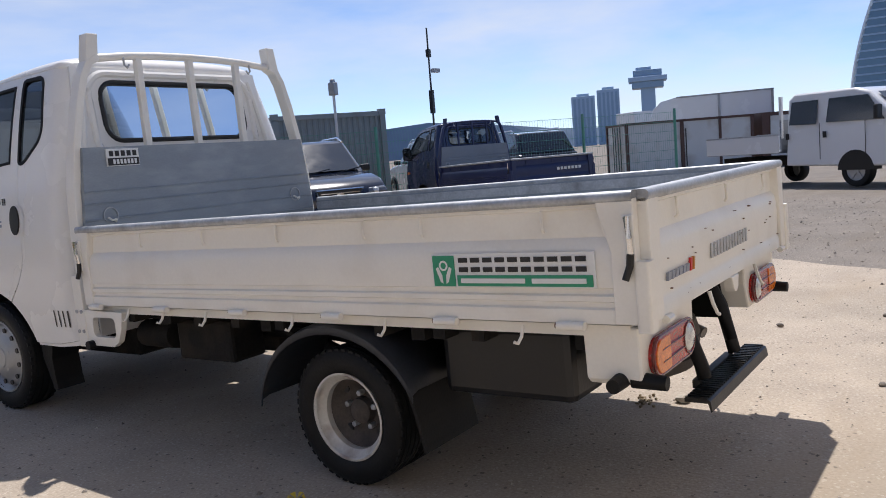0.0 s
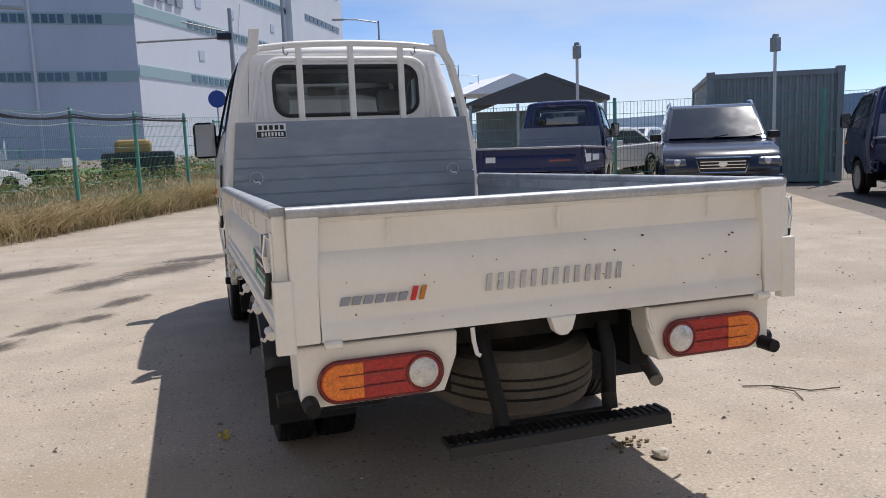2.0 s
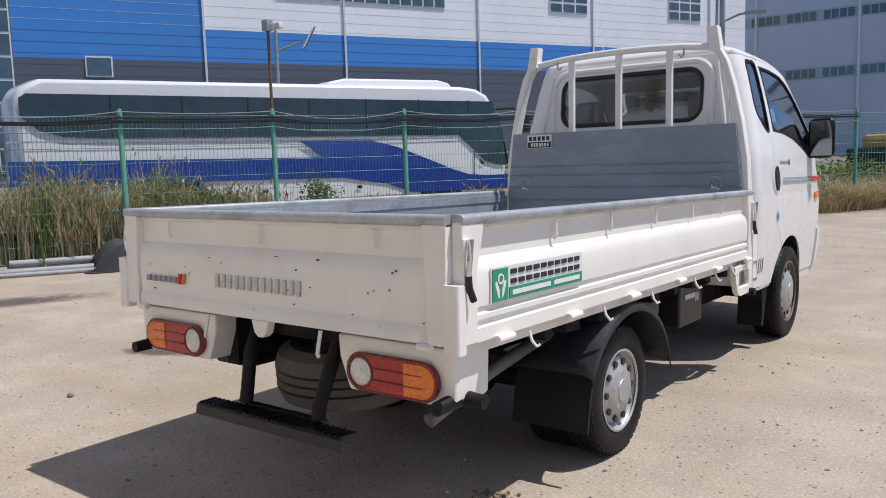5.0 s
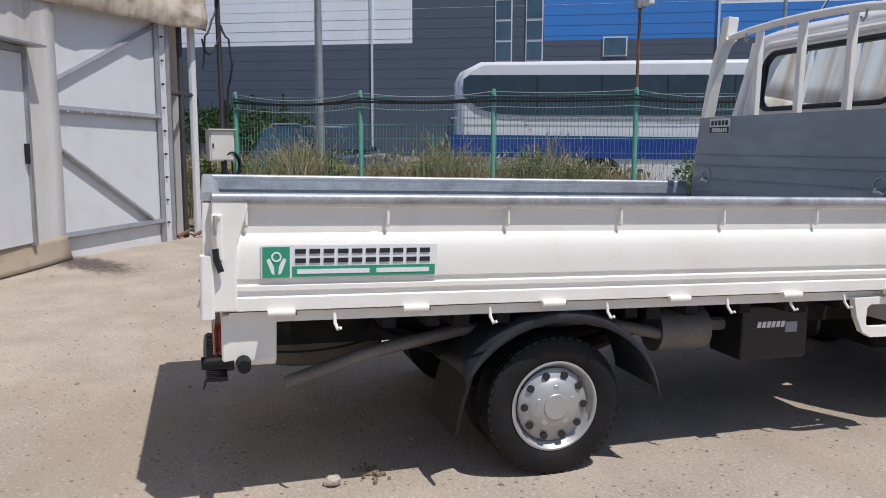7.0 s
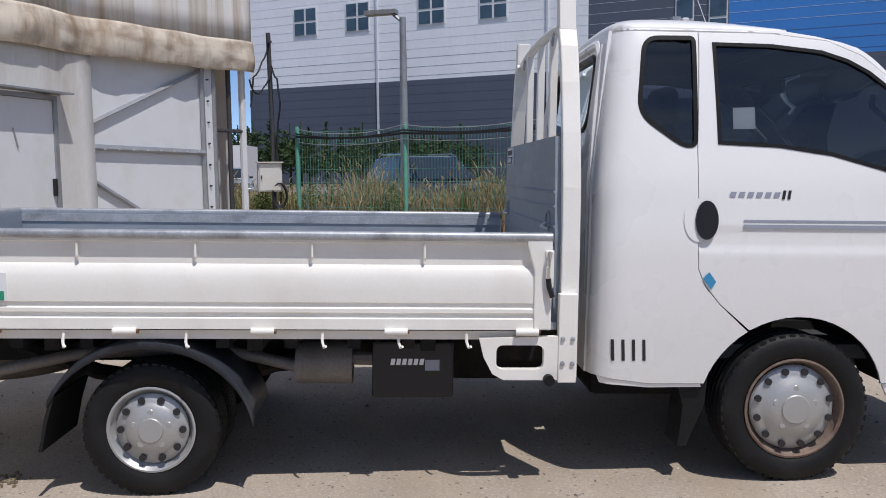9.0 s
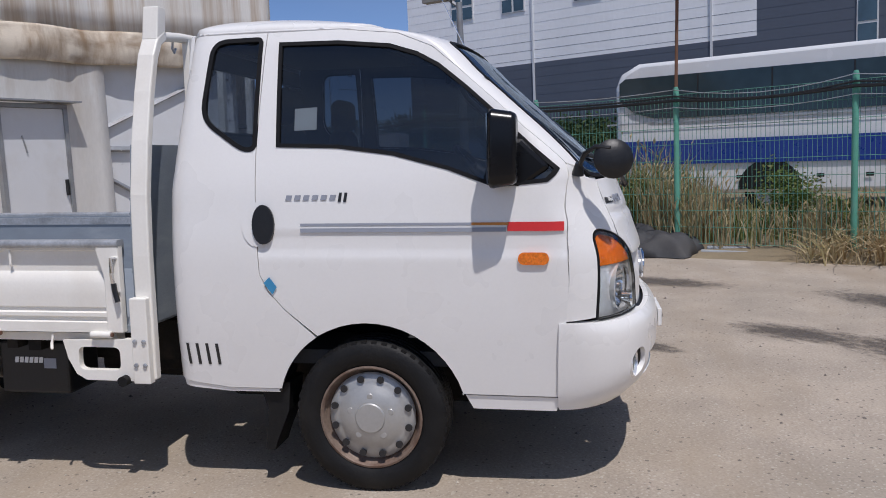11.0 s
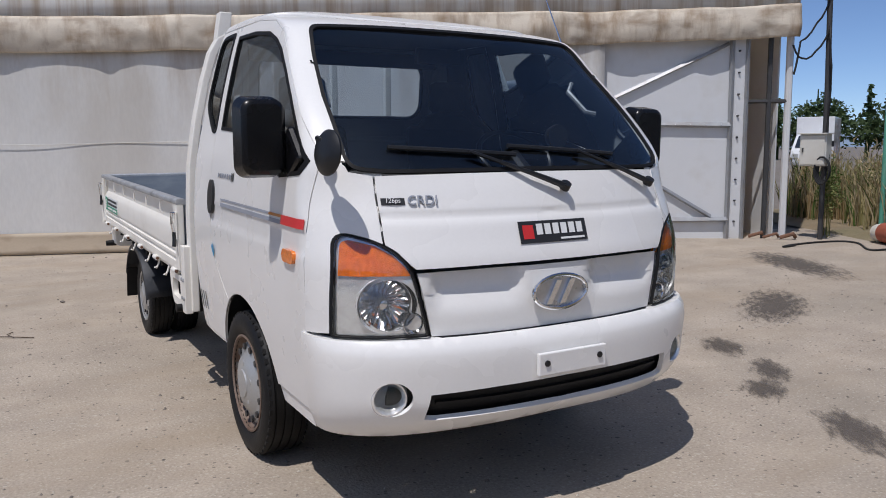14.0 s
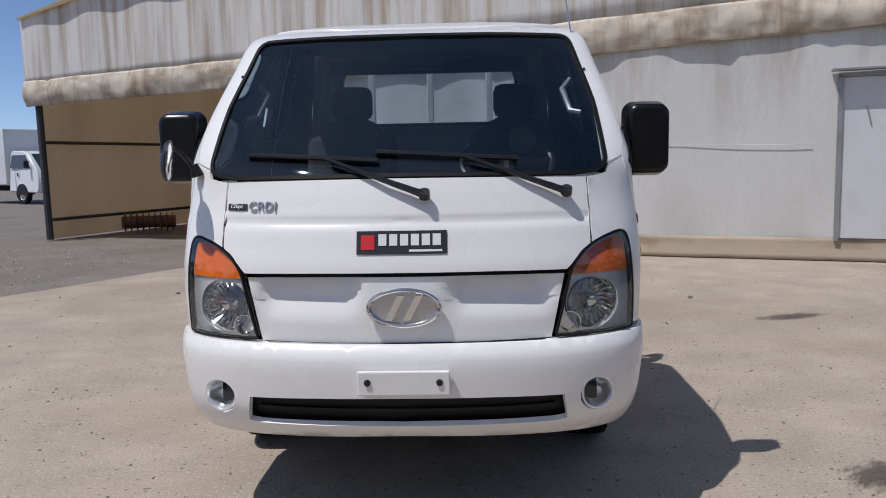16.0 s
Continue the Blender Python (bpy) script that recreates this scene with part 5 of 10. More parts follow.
wire_panel(fence, G0, G1, 0.12, 2.0, 0.06, 0.19, 0.004)
part("gate_pillar", boxm((G1.x, G1.y, 1.27), (0.12, 0.12, 2.54)), M_GREEN, fence, bevel=0.01)
for p in (G2, Vector((8.6, 14.4, 0)), Vector((12.2, 11.8, 0)), Vector((14.7, 10.2, 0)), Vector((17.2, 8.6, 0)), Vector((20, 7.0, 0))):
    part("post", tube(bmesh.new(), [p, p + Vector((0, 0, 2.1))], 0.04, 10), M_GREEN, fence)
for a_, b_ in ((G2, Vector((8.6, 14.4, 0))), (Vector((8.6, 14.4, 0)), Vector((12.2, 11.8, 0))), (Vector((12.2, 11.8, 0)), Vector((14.7, 10.2, 0))), (Vector((14.7, 10.2, 0)), Vector((17.2, 8.6, 0))), (Vector((17.2, 8.6, 0)), Vector((20, 7.0, 0)))):
    wire_panel(fence, a_, b_, 0.1, 2.0, 0.08, 0.25, 0.004)
gate_leaf = empty("gate_leaf", "green mesh gate leaf standing open", "gate")
GL = Vector((-0.28, 18.75, 0))
for p in (G1 + Vector((-0.1, -0.15, 0)), GL, (G1 + GL) / 2):
    part("gate_post", tube(bmesh.new(), [p + Vector((0, 0, 0.03)), p + Vector((0, 0, 2.0))], 0.03, 8), M_GREEN, gate_leaf)
for z_ in (0.12, 0.95, 1.95):
    part("gate_bar", tube(bmesh.new(), [(G1.x - 0.1, G1.y - 0.15, z_), (GL.x, GL.y, z_)], 0.022, 8), M_GREEN, gate_leaf)
wire_panel(gate_leaf, G1 + Vector((-0.1, -0.15, 0)), GL, 0.12, 1.95, 0.06, 0.2, 0.004)
banner_fence = empty("banner_fence", "mesh fence by the road hung with printed banners", "fence", kind="structure")
BF = [Vector((2.0, 19.9, 0)), Vector((4.0, 28.0, 0)), Vector((6.3, 33.0, 0)), Vector((8.3, 37.0, 0)), Vector((10.6, 42.6, 0))]
M_BANW = mat("white banner cloth", (0.70, 0.70, 0.70), 0.7, vary=0.05, bump=0.05)
M_BAND = mat("black banner cloth", (0.05, 0.05, 0.055), 0.7, vary=0.05, bump=0.05)
for i, (a_, b_) in enumerate(zip(BF, BF[1:])):
    part("post", tube(bmesh.new(), [a_, a_ + Vector((0, 0, 2.0))], 0.04, 8), M_GREEN, banner_fence)
    wire_panel(banner_fence, a_, b_, 0.1, 2.0, 0.16, 0.4, 0.006)
    d_ = (b_ - a_).normalized()
    nrm = Vector((-d_.y, d_.x, 0))
    if nrm.y > 0:
        nrm = -nrm
    L_ = (b_ - a_).length
    bmx = Matrix(((d_.x, nrm.x, 0, a_.x), (d_.y, nrm.y, 0, a_.y), (0, 0, 1, 0), (0, 0, 0, 1)))

    def bann(c, s, mm_, par, nm="banner_mark"):
        b2 = boxm(c, s)
        for v in b2.verts:
            v.co = bmx @ v.co
        return part(nm, b2, mm_, par)

    bn = bann((L_ / 2, 0.06, 1.62), (L_ * 0.96, 0.02, 0.85), (M_BAND, M_BANW, M_BAND, M_BANW)[i], banner_fence, "banner")
    bn["label"] = ("black banner with plain bars", "white banner with plain bars")[i % 2]
    for k in range(7):
        bann((L_ * (0.12 + 0.09 * k), 0.075, 1.6), (L_ * 0.06, 0.012, 0.36), (M_REDST, M_WHITEST)[k % 2] if i % 2 == 0 else (M_REDST, M_BLACKST)[k > 3], bn)
    bann((L_ * 0.86, 0.075, 1.6), (L_ * 0.16, 0.012, 0.45), M_WHITEST if i % 2 == 0 else M_BLACKST, bn)


# ---- big buildings ----
def clad(name, color, rough=0.5, seam=1.1, seam_z=1.1):
    m = mat(name, color, rough, vary=0.04, scale=0.25, fine=3, bump=0.03, dark=tuple(c * 0.8 for c in color), dark_amount=0.35, dark_scale=0.12, stretch=(1, 1, 0.4))
    return m


M_PANELW = clad("white cladding", (0.86, 0.87, 0.89))
M_PANELB = clad("blue cladding", (0.05, 0.23, 0.62))
M_PANELD = clad("dark grey cladding", (0.09, 0.105, 0.14))
# also gives the logistics building's side face its shade
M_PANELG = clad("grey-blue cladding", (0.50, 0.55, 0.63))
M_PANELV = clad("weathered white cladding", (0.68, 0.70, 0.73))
M_PANELT = clad("teal-grey band", (0.33, 0.45, 0.46))
M_PANE = mat("window pane", (0.05, 0.09, 0.12), 0.08, vary=0.3, scale=0.2, fine=0.8, bump=0, spec=0.8)
M_FRAMEW = mat("pale window frame", (0.72, 0.72, 0.72), 0.5, vary=0.03, bump=0)
M_GROOVE = mat("cladding joint", (0.62, 0.64, 0.67), 0.6, vary=0.05, bump=0)
W0 = Vector((-110.6, -28.0, 0))
WL, BZ = 171.0, 12.73
WD = Vector((0.4406, 0.8977, 0)).normalized()
WN = Vector((WD.y, -WD.x, 0))


def frame_of(o, d_):
    n_ = Vector((d_.y, -d_.x, 0))
    return Matrix(((d_.x, n_.x, 0, o.x), (d_.y, n_.y, 0, o.y), (0, 0, 1, 0), (0, 0, 0, 1)))


def slab_part(nm, M_, q0, q1, z0, z1, n0, n1, mm_, par, label=""):
    b2 = boxm(((q0 + q1) / 2, (n0 + n1) / 2, (z0 + z1) / 2), (q1 - q0, abs(n1 - n0), z1 - z0))
    for v in b2.verts:
        v.co = M_ @ v.co
    return part(nm, b2, mm_, par, label)


def window(M_, q0, q1, z0, z1, cols, rows, par, fr=0.22):
    w_ = slab_part("window", M_, q0, q1, z0, z1, 0.0, 0.12, M_FRAMEW, par)
    for i in range(cols):
        for j in range(rows):
            a0, a1 = q0 + (q1 - q0) * i / cols + fr / 2, q0 + (q1 - q0) * (i + 1) / cols - fr / 2
            c0, c1 = z0 + (z1 - z0) * j / rows + fr / 2, z0 + (z1 - z0) * (j + 1) / rows - fr / 2
            slab_part("pane", M_, a0, a1, c0, c1, 0.10, 0.16, M_PANE, w_)
    return w_


wh = empty("warehouse", "huge warehouse clad in white, blue and dark grey panels", "warehouse")
WM = frame_of(W0, WD)
slab_part("base_cladding", WM, 10.5, WL, 0, BZ, -40, 0, M_PANELD, wh, "dark grey lower cladding")
slab_part("upper_cladding", WM, 10.5, 56.8, BZ, 34, -40, 0, M_PANELW, wh)
slab_part("grey_bay", WM, 56.8, 71.6, BZ, 34, -40, 0, M_PANELD, wh, "dark grey stair bay")
slab_part("blue_bay", WM, 71.6, 90.0, BZ, 34, -40, 0, M_PANELB, wh, "tall blue bay")
slab_part("blue_band", WM, 90.0, WL, BZ, 16.2, -40, 0, M_PANELB, wh, "blue band")
slab_part("upper_cladding", WM, 90.0, WL, 16.2, 34, -40, 0, M_PANELW, wh)
for z_ in [1.1 * k for k in range(1, 29)]:
    slab_part("joint", WM, 10.5, WL, z_, z_ + 0.03, 0, 0.015, M_GROOVE if z_ > 16.3 else M_PANELD, wh)
for q_ in (30, 52, 89.9, 106, 124, 142, 163.5):
    slab_part("downpipe", WM, q_, q_ + 0.22, 0, 34, 0, 0.2, M_GROOVE, wh)
for q0, q1 in ((17.9, 21.4), (25.7, 29.1), (35.8, 39.4), (43.8, 47.3)):
    window(WM, q0, q1, 19.2, 22.8, 2, 2, wh, 0.3)
for q0 in (66.2, 69.6):
    window(WM, q0, q0 + 1.9, 1.5, 33.0, 1, 14, wh, 0.25)
window(WM, 78.0, 80.6, 10.9, 13.0, 1, 1, wh, 0.3)
window(WM, 98.2, 119.4, 20.0, 23.0, 14, 1, wh, 0.22)
for q0 in (135.0, 155.6):
    window(WM, q0, q0 + 6.2, 20.4, 24.4, 3, 3, wh, 0.3)
slab_part("canopy", WM, 62, 66, 5.5, 5.9, 0, 1.5, M_PANELD, wh)

ice = empty("logistics_building", "tall grey and white logistics building with window strips", "building", Matrix.Translation((1.6, -2.0, 1.27)) @ Matrix.Scale(1.45, 4) @ Matrix.Translation((-1.6, 2.0, -1.27)))
C0 = Vector((-4.7, 107.5, 0))
LD = Vector((-21.2, -0.6, 0)).normalized()
RD = Vector((20.7, 39.3, 0)).normalized()
LM = frame_of(C0 + LD * 60, -LD)
RM = frame_of(C0, RD)
# shade is put into this face's grey-blue; the front stays off-white
slab_part("side_face", LM, 0, 60, 0, 42, -30, 0, M_PANELG, ice, "grey-blue face with shade put into its colour")
for z_ in (10.2, 17.2, 24.2, 31.2):
    slab_part("window_strip", LM, 0, 60, z_ - 0.15, z_ + 1.25, 0, 0.1, M_PANELT, ice)
    for k in range(14):
        for j in range(4):
            q_ = 1.2 + k * 4.3 + j * 0.9
            if q_ < 57:
                slab_part("pane", LM, q_, q_ + 0.72, z_, z_ + 1.05, 0.08, 0.16, M_PANE, ice)
for q_ in (12, 24, 36, 48):
    slab_part("downpipe", LM, q_, q_ + 0.3, 0, 42, 0, 0.3, M_GROOVE, ice)
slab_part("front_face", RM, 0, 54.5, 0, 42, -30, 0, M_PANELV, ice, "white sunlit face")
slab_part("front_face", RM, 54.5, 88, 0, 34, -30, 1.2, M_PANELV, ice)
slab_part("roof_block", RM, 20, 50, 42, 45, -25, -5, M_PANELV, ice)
for z_ in (11.0, 18.6, 26.2, 33.5):
    slab_part("window_strip", RM, 0.1, 54.3, z_ - 0.25, z_ + 1.2, 0, 0.1, M_PANELT, ice)
    for k in range(22):
        q_ = 14 + k * 1.85
        slab_part("pane", RM, q_, q_ + 1.4, z_, z_ + 0.95, 0.08, 0.16, M_PANE, ice)
    for k in range(9):
        q_ = 62 + k * 2.6
        if q_ < 84:
            slab_part("pane", RM, q_, q_ + 2.1, z_, z_ + 1.2, 1.2, 1.3, M_PANE, ice)
    for q_ in (17, 28.5, 46):
        slab_part("pane", RM, q_, q_ + 1.7, z_ + 3.3, z_ + 4.7, 0, 0.1, M_PANELG, ice)
for k, (q_, w_, mm_) in enumerate(((3.0, 2.6, M_REDST), (6.2, 1.4, M_GREYST), (8.4, 1.8, M_GREYST), (11.0, 1.8, M_GREYST))):
    slab_part("sign_block", RM, q_, q_ + w_, 21.0, 23.6, 0.05, 0.25, mm_, ice)


# ---- lamp posts, masts and signs ----
def street_lamp(p, h, arm, arm_z=None, r=0.09, label="grey tapered street lamp with a long arm"):
    e_ = empty("street_lamp", label, "street lamp", group="street lamps")
    p = Vector(p)
    part("pole", tube(bmesh.new(), [p, p + Vector((0, 0, h))], [r, r * 0.6], 10), M_STEEL, e_, smooth=True)
    a_ = Vector(arm)
    part("arm", tube(bmesh.new(), [p + Vector((0, 0, h - 0.1)), p + a_ * 0.5 + Vector((0, 0, h + 0.1)), p + a_ + Vector((0, 0, h + 0.15))], 0.04, 6), M_STEEL, e_)
    q_ = p + a_ + Vector((0, 0, h + 0.12))
    b2 = boxm((0, 0, 0), (0.7, 0.22, 0.09), Matrix.Translation(q_) @ Matrix.Rotation(math.atan2(a_.y, a_.x), 4, "Z"))
    part("lamp_head", b2, M_STEEL, e_)
    return e_


street_lamp((-7.0, 26.8, 0), 9.5, (0, 0, 0.01), r=0.13)
street_lamp((-6.95, 26.8, 0), 5.9, (1.0, 0.25, 0), r=0.02)
street_lamp((-8.4, 30.5, 0), 7.4, (2.2, 0.3, 0))
street_lamp((10.9, 46.2, 0), 8.6, (-2.4, 0.5, 0))
street_lamp((18.4, 59.9, 0), 8.6, (-2.7, 0.7, 0))
street_lamp((27.2, 78.1, 0), 9.0, (-2.9, 0.9, 0))
street_lamp((34.5, 91.5, 0), 9.0, (-3.0, 0.9, 0))
street_lamp((43.0, 108, 0), 9.2, (-3.0, 0.9, 0))
street_lamp((8.6, 56.9, 0), 6.2, (1.9, 0.4, 0))
street_lamp((4.0, 37.4, 0), 12, (1.2, 0.2, 0), r=0.1)
street_lamp((-13.0, 2.3, 0), 4.55, (-0.15, -0.45, 0), r=0.11)
for p_, h_, arm_ in (((-47.2, -16.4, 0), 9.6, (1.3, -2.7, 0)), ((-65.6, -23.7, 0), 10.5, (1.35, -2.8, 0)), ((-87, -36.9, 0), 11.0, (0.9, -2.0, 0)), ((-75.8, -20.7, 0), 10.0, (0.6, -1.6, 0)), ((-87.5, -20.9, 0), 9.8, (0.5, -2.0, 0))):
    street_lamp(p_, h_, arm_, r=0.06)

cc = empty("camera_mast", "grey road camera mast with a long arm", "mast")
part("pole", tube(bmesh.new(), [(1.75, 40.6, 0), (1.75, 40.6, 8.3)], [0.14, 0.1], 10), M_STEEL, cc)
part("arm", tube(bmesh.new(), [(1.75, 40.6, 6.9), (-2.8, 40.5, 6.6)], 0.06, 8), M_STEEL, cc)
part("arm", tube(bmesh.new(), [(1.75, 40.6, 7.1), (-0.6, 40.5, 7.6)], 0.04, 8), M_STEEL, cc)
part("camera_box", boxm((1.4, 40.5, 6.9), (0.7, 0.35, 0.3)), M_BLACK, cc)
rs = empty("round_sign", "round blue road sign on a post", "road sign")
part("post", tube(bmesh.new(), [(1.3, 51.2, 0), (1.3, 51.2, 5.0)], 0.05, 8), M_STEEL, rs)
part("disc", lathe(bmesh.new(), [(0, -0.03), (0.55, -0.03), (0.55, 0.03), (0, 0.03)], 24, Matrix.Translation((1.3, 51.1, 4.4)) @ Matrix.Rotation(radians(90), 4, "Z")), mat("blue sign", (0.02, 0.06, 0.3), 0.4, vary=0.05), rs)
sg = empty("sign_pillar", "tall white sign pillar with dark bars", "sign")
sgm = Matrix.Translation((9.15, 39.6, 0)) @ Matrix.Rotation(radians(-12), 4, "Z")
part("panel", boxm((0, 0, 3.35), (0.95, 0.4, 6.5), sgm), M_BANW, sg)
part("sign_mark", boxm((0, -0.215, 6.0), (0.62, 0.04, 0.62), sgm), M_BLACKST, sg)
for k in range(6):
    part("sign_mark", boxm((0, -0.215, 5.15 - 0.72 * k), (0.52, 0.04, 0.5), sgm), M_GREYST if k == 0 else M_BLACKST, sg)
s2 = empty("sign_tower", "tall sign tower, faded pink above blue", "sign")
s2m = Matrix.Translation((16.1, 55.4, 0)) @ Matrix.Rotation(radians(-14), 4, "Z")
part("panel", boxm((0, 0, 5.6), (1.55, 0.4, 2.8), s2m), mat("faded pink panel", (0.45, 0.36, 0.38), 0.6, vary=0.05), s2)
part("panel", boxm((0, 0, 2.08), (1.55, 0.4, 4.2), s2m), mat("sky blue panel", (0.20, 0.38, 0.52), 0.6, vary=0.05), s2)
for k in range(5):
    part("sign_mark", boxm((0, -0.22, 3.7 - 0.62 * k), (0.6, 0.04, 0.42), s2m), M_BANW, s2)


# ---- cargo bed of the truck ----
GATE_P = [(1.098, 0.852), (1.078, 0.852), (1.073, 0.838), (0.99, 0.836), (0.972, 0.850), (0.94, 0.858), (0.89, 0.860), (0.842, 0.858), (0.838, 0.850), (0.822, 0.850),
          (0.817, 0.861), (0.802, 0.861), (0.797, 0.851), (0.782, 0.851), (0.777, 0.863), (0.735, 0.863), (0.735, 0.826), (1.098, 0.826)]
BED_L = 2.885


def tie_hook(parent, p, axis, out):
    """A small rope hook: a short bent rod hanging off the gate."""
    x, y, z = p
    if axis == "x":
        pts = [(x, y, z + 0.02), (x + out * 0.012, y, z + 0.012), (x + out * 0.013, y, z - 0.04), (x + out * 0.004, y, z - 0.05)]
    else:
        pts = [(x, y, z + 0.02), (x, y + out * 0.012, z + 0.012), (x, y + out * 0.013, z - 0.04), (x, y + out * 0.004, z - 0.05)]
    return part("tie_hook", tube(bmesh.new(), pts, 0.0055, 6), M_BEDPAINT, parent)


for sd in (1, -1):
    bm = bmesh.new()
    prism(bm, [(sd * x, z) for z, x in GATE_P], "y", 0.10, BED_L - 0.07)
    gate = part("side_gate", bm, M_BEDPAINT, truck, "cream drop-side gate with pressed grooves", smooth=True)
    for y0, y1, lean in ((0.022, 0.10, 0.035), (BED_L - 0.07, BED_L, -0.03)):
        bm = bmesh.new()
        a0, a1 = (y0, y1 + 0.035) if lean > 0 else (y0 - 0.03, y1)
        prism(bm, [(y0, 0.735), (y1, 0.735), (y1, 0.95), (a1 if lean > 0 else y1, 1.075), (a1 if lean > 0 else y1, 1.10), (a0 if lean < 0 else y0, 1.10), (a0 if lean < 0 else y0, 1.075), (y0, 0.97)], "x", sd * 0.83, sd * 0.868)
        part("gate_end", bm, M_BEDPAINT, gate, bevel=0.005)
    part("top_rail", prism(bmesh.new(), [(sd * x, z) for x, z in rounded(0.818, 1.088, 0.872, 1.122, 0.014, 4)], "y", 0.024, BED_L), M_GALV, gate, "worn galvanised top rail", smooth=True)
    part("inner_face", boxm((sd * 0.818, BED_L / 2 + 0.02, 0.925), (0.014, BED_L - 0.06, 0.35)), M_BEDGREY, gate)
    part("inner_band", boxm((sd * 0.808, BED_L / 2 + 0.02, 1.068), (0.008, BED_L - 0.06, 0.045)), M_GALV, gate)
    for y_ in (0.32, 0.78, 1.04, 1.49, 1.94, 2.385, 2.82) if sd < 0 else (0.13, 0.60, 1.04, 1.49, 1.94, 2.38, 2.81):
        tie_hook(gate, (sd * 0.842, y_, 1.06), "x", sd)
    for y_ in (0.24, 0.70, 1.22, 1.75, 2.27, 2.79):
        hb = part("hinge", tube(bmesh.new(), [(sd * 0.872, y_ - 0.045, 0.728), (sd * 0.872, y_ + 0.045, 0.728)], 0.014, 10), M_BEDPAINT, gate, smooth=True)
        part("hinge_pin", tube(bmesh.new(), [(sd * 0.872, y_ + 0.042, 0.728), (sd * 0.872, y_ + 0.052, 0.728)], 0.009, 8), M_RUST, hb)
    for y_ in (0.42, 0.98, 1.45, 1.98, 2.28, 2.55):
        part("rope_hook", tube(bmesh.new(), [(sd * 0.85, y_, 0.72), (sd * 0.862, y_, 0.685), (sd * 0.875, y_ + 0.008, 0.665), (sd * 0.885, y_ + 0.016, 0.672)], 0.006, 6), M_BEDPAINT, gate)
    # company sticker: a white board, a green emblem field and bars for the writing
    xs = sd * 0.8635
    ya, yb = (0.15, 0.74) if sd < 0 else (0.175, 0.775)
    za, zb = 0.842, 0.952
    stk = part("sticker", boxm((xs - sd * 0.001, (ya + yb) / 2, (za + zb) / 2), (0.004, yb - ya, zb - za)), M_WHITEST, gate, "white and green company sticker, lettering as bars")

    def along(u):
        return yb - u * (yb - ya) if sd < 0 else ya + u * (yb - ya)

    def bar(u0, u1, v0, v1, mm_, lift=0.003):
        p0, p1 = along(u0), along(u1)
        part("sticker_mark", boxm((xs + sd * lift, (p0 + p1) / 2, za + (v0 + v1) / 2 * (zb - za)), (0.003, abs(p1 - p0), (v1 - v0) * (zb - za))), mm_, stk)

    bar(0.01, 0.155, 0.03, 0.95, M_GREENST)
    bar(0.17, 0.985, 0.04, 0.36, M_GREENST)
    for k in range(10):
        u = 0.185 + k * 0.079
        bar(u, u + 0.058, 0.74, 0.88, M_BLACKST)
        bar(u, u + 0.058, 0.46, 0.60, M_BLACKST)
    bar(0.195, 0.60, 0.13, 0.27, M_WHITEST, 0.0045)
    bar(0.64, 0.95, 0.13, 0.27, M_WHITEST, 0.0045)
    part("sticker_mark", lathe(bmesh.new(), [(0.017, 0), (0.017, sd * 0.002), (0.011, sd * 0.002), (0.011, 0)], 20, Matrix.Translation((xs + sd * 0.0045, along(0.083), za + 0.072))), M_WHITEST, stk)
    for d_ in (-1, 1):
        part("sticker_mark", prism(bmesh.new(), [(along(0.083) + d_ * 0.006, za + 0.012), (along(0.083) + d_ * 0.016, za + 0.018), (along(0.083) + d_ * 0.032, za + 0.062), (along(0.083) + d_ * 0.022, za + 0.068), (along(0.083) + d_ * 0.008, za + 0.04)], "x", xs + sd * 0.003, xs + sd * 0.005), M_WHITEST, stk)
    # corner latch at the rear and at the front
    for y_, fr in ((0.03, False), (BED_L - 0.02, True)):
        lt = part("latch", tube(bmesh.new(), [(sd * 0.873, y_ + 0.012, 1.045), (sd * 0.892, y_ + 0.005, 1.05), (sd * 0.89, y_, 0.99), (sd * 0.882, y_ + 0.002, 0.935)], 0.0085, 8), M_CHROME, gate, "steel drop latch", smooth=True)
        part("latch_grip", tube(bmesh.new(), [(sd * 0.882, y_ + 0.002, 0.945), (sd * 0.882, y_ + 0.006, 0.91), (sd * 0.888, y_ + 0.02, 0.87)], 0.011, 8), M_BLACK, lt, smooth=True)
        part("latch_plate", boxm((sd * 0.871, y_ + 0.008, 0.98), (0.008, 0.035, 0.15)), M_BEDPAINT, lt, bevel=0.004)
    # corner post below the latch
    part("corner_post", prism(bmesh.new(), rounded(sd * 0.85 - 0.028, -0.016, sd * 0.85 + 0.028, 0.03, 0.01, 3), "z", 0.715, 0.92), M_BEDPAINT, truck)

# tailgate
bm = bmesh.new()
TAIL_P = [(z, -(x - 0.863)) for z, x in GATE_P[:6] + [(0.89, 0.8595), (0.842, 0.857), (0.80, 0.855), (0.785, 0.857)] + GATE_P[-4:]]
prism(bm, [(y, z) for z, y in TAIL_P], "x", -0.75, 0.75)
tailgate = part("tailgate", bm, M_BEDPAINT, truck, "cream tailgate with pressed grooves and raised marks", smooth=True)
for sd in (1, -1):
    part("gate_end", prism(bmesh.new(), [(sd * 0.83, 0.735), (sd * 0.755, 0.735), (sd * 0.75, 0.95), (sd * 0.74, 1.075), (sd * 0.74, 1.10), (sd * 0.83, 1.10)], "y", -0.008, 0.035), M_BEDPAINT, tailgate, bevel=0.005)
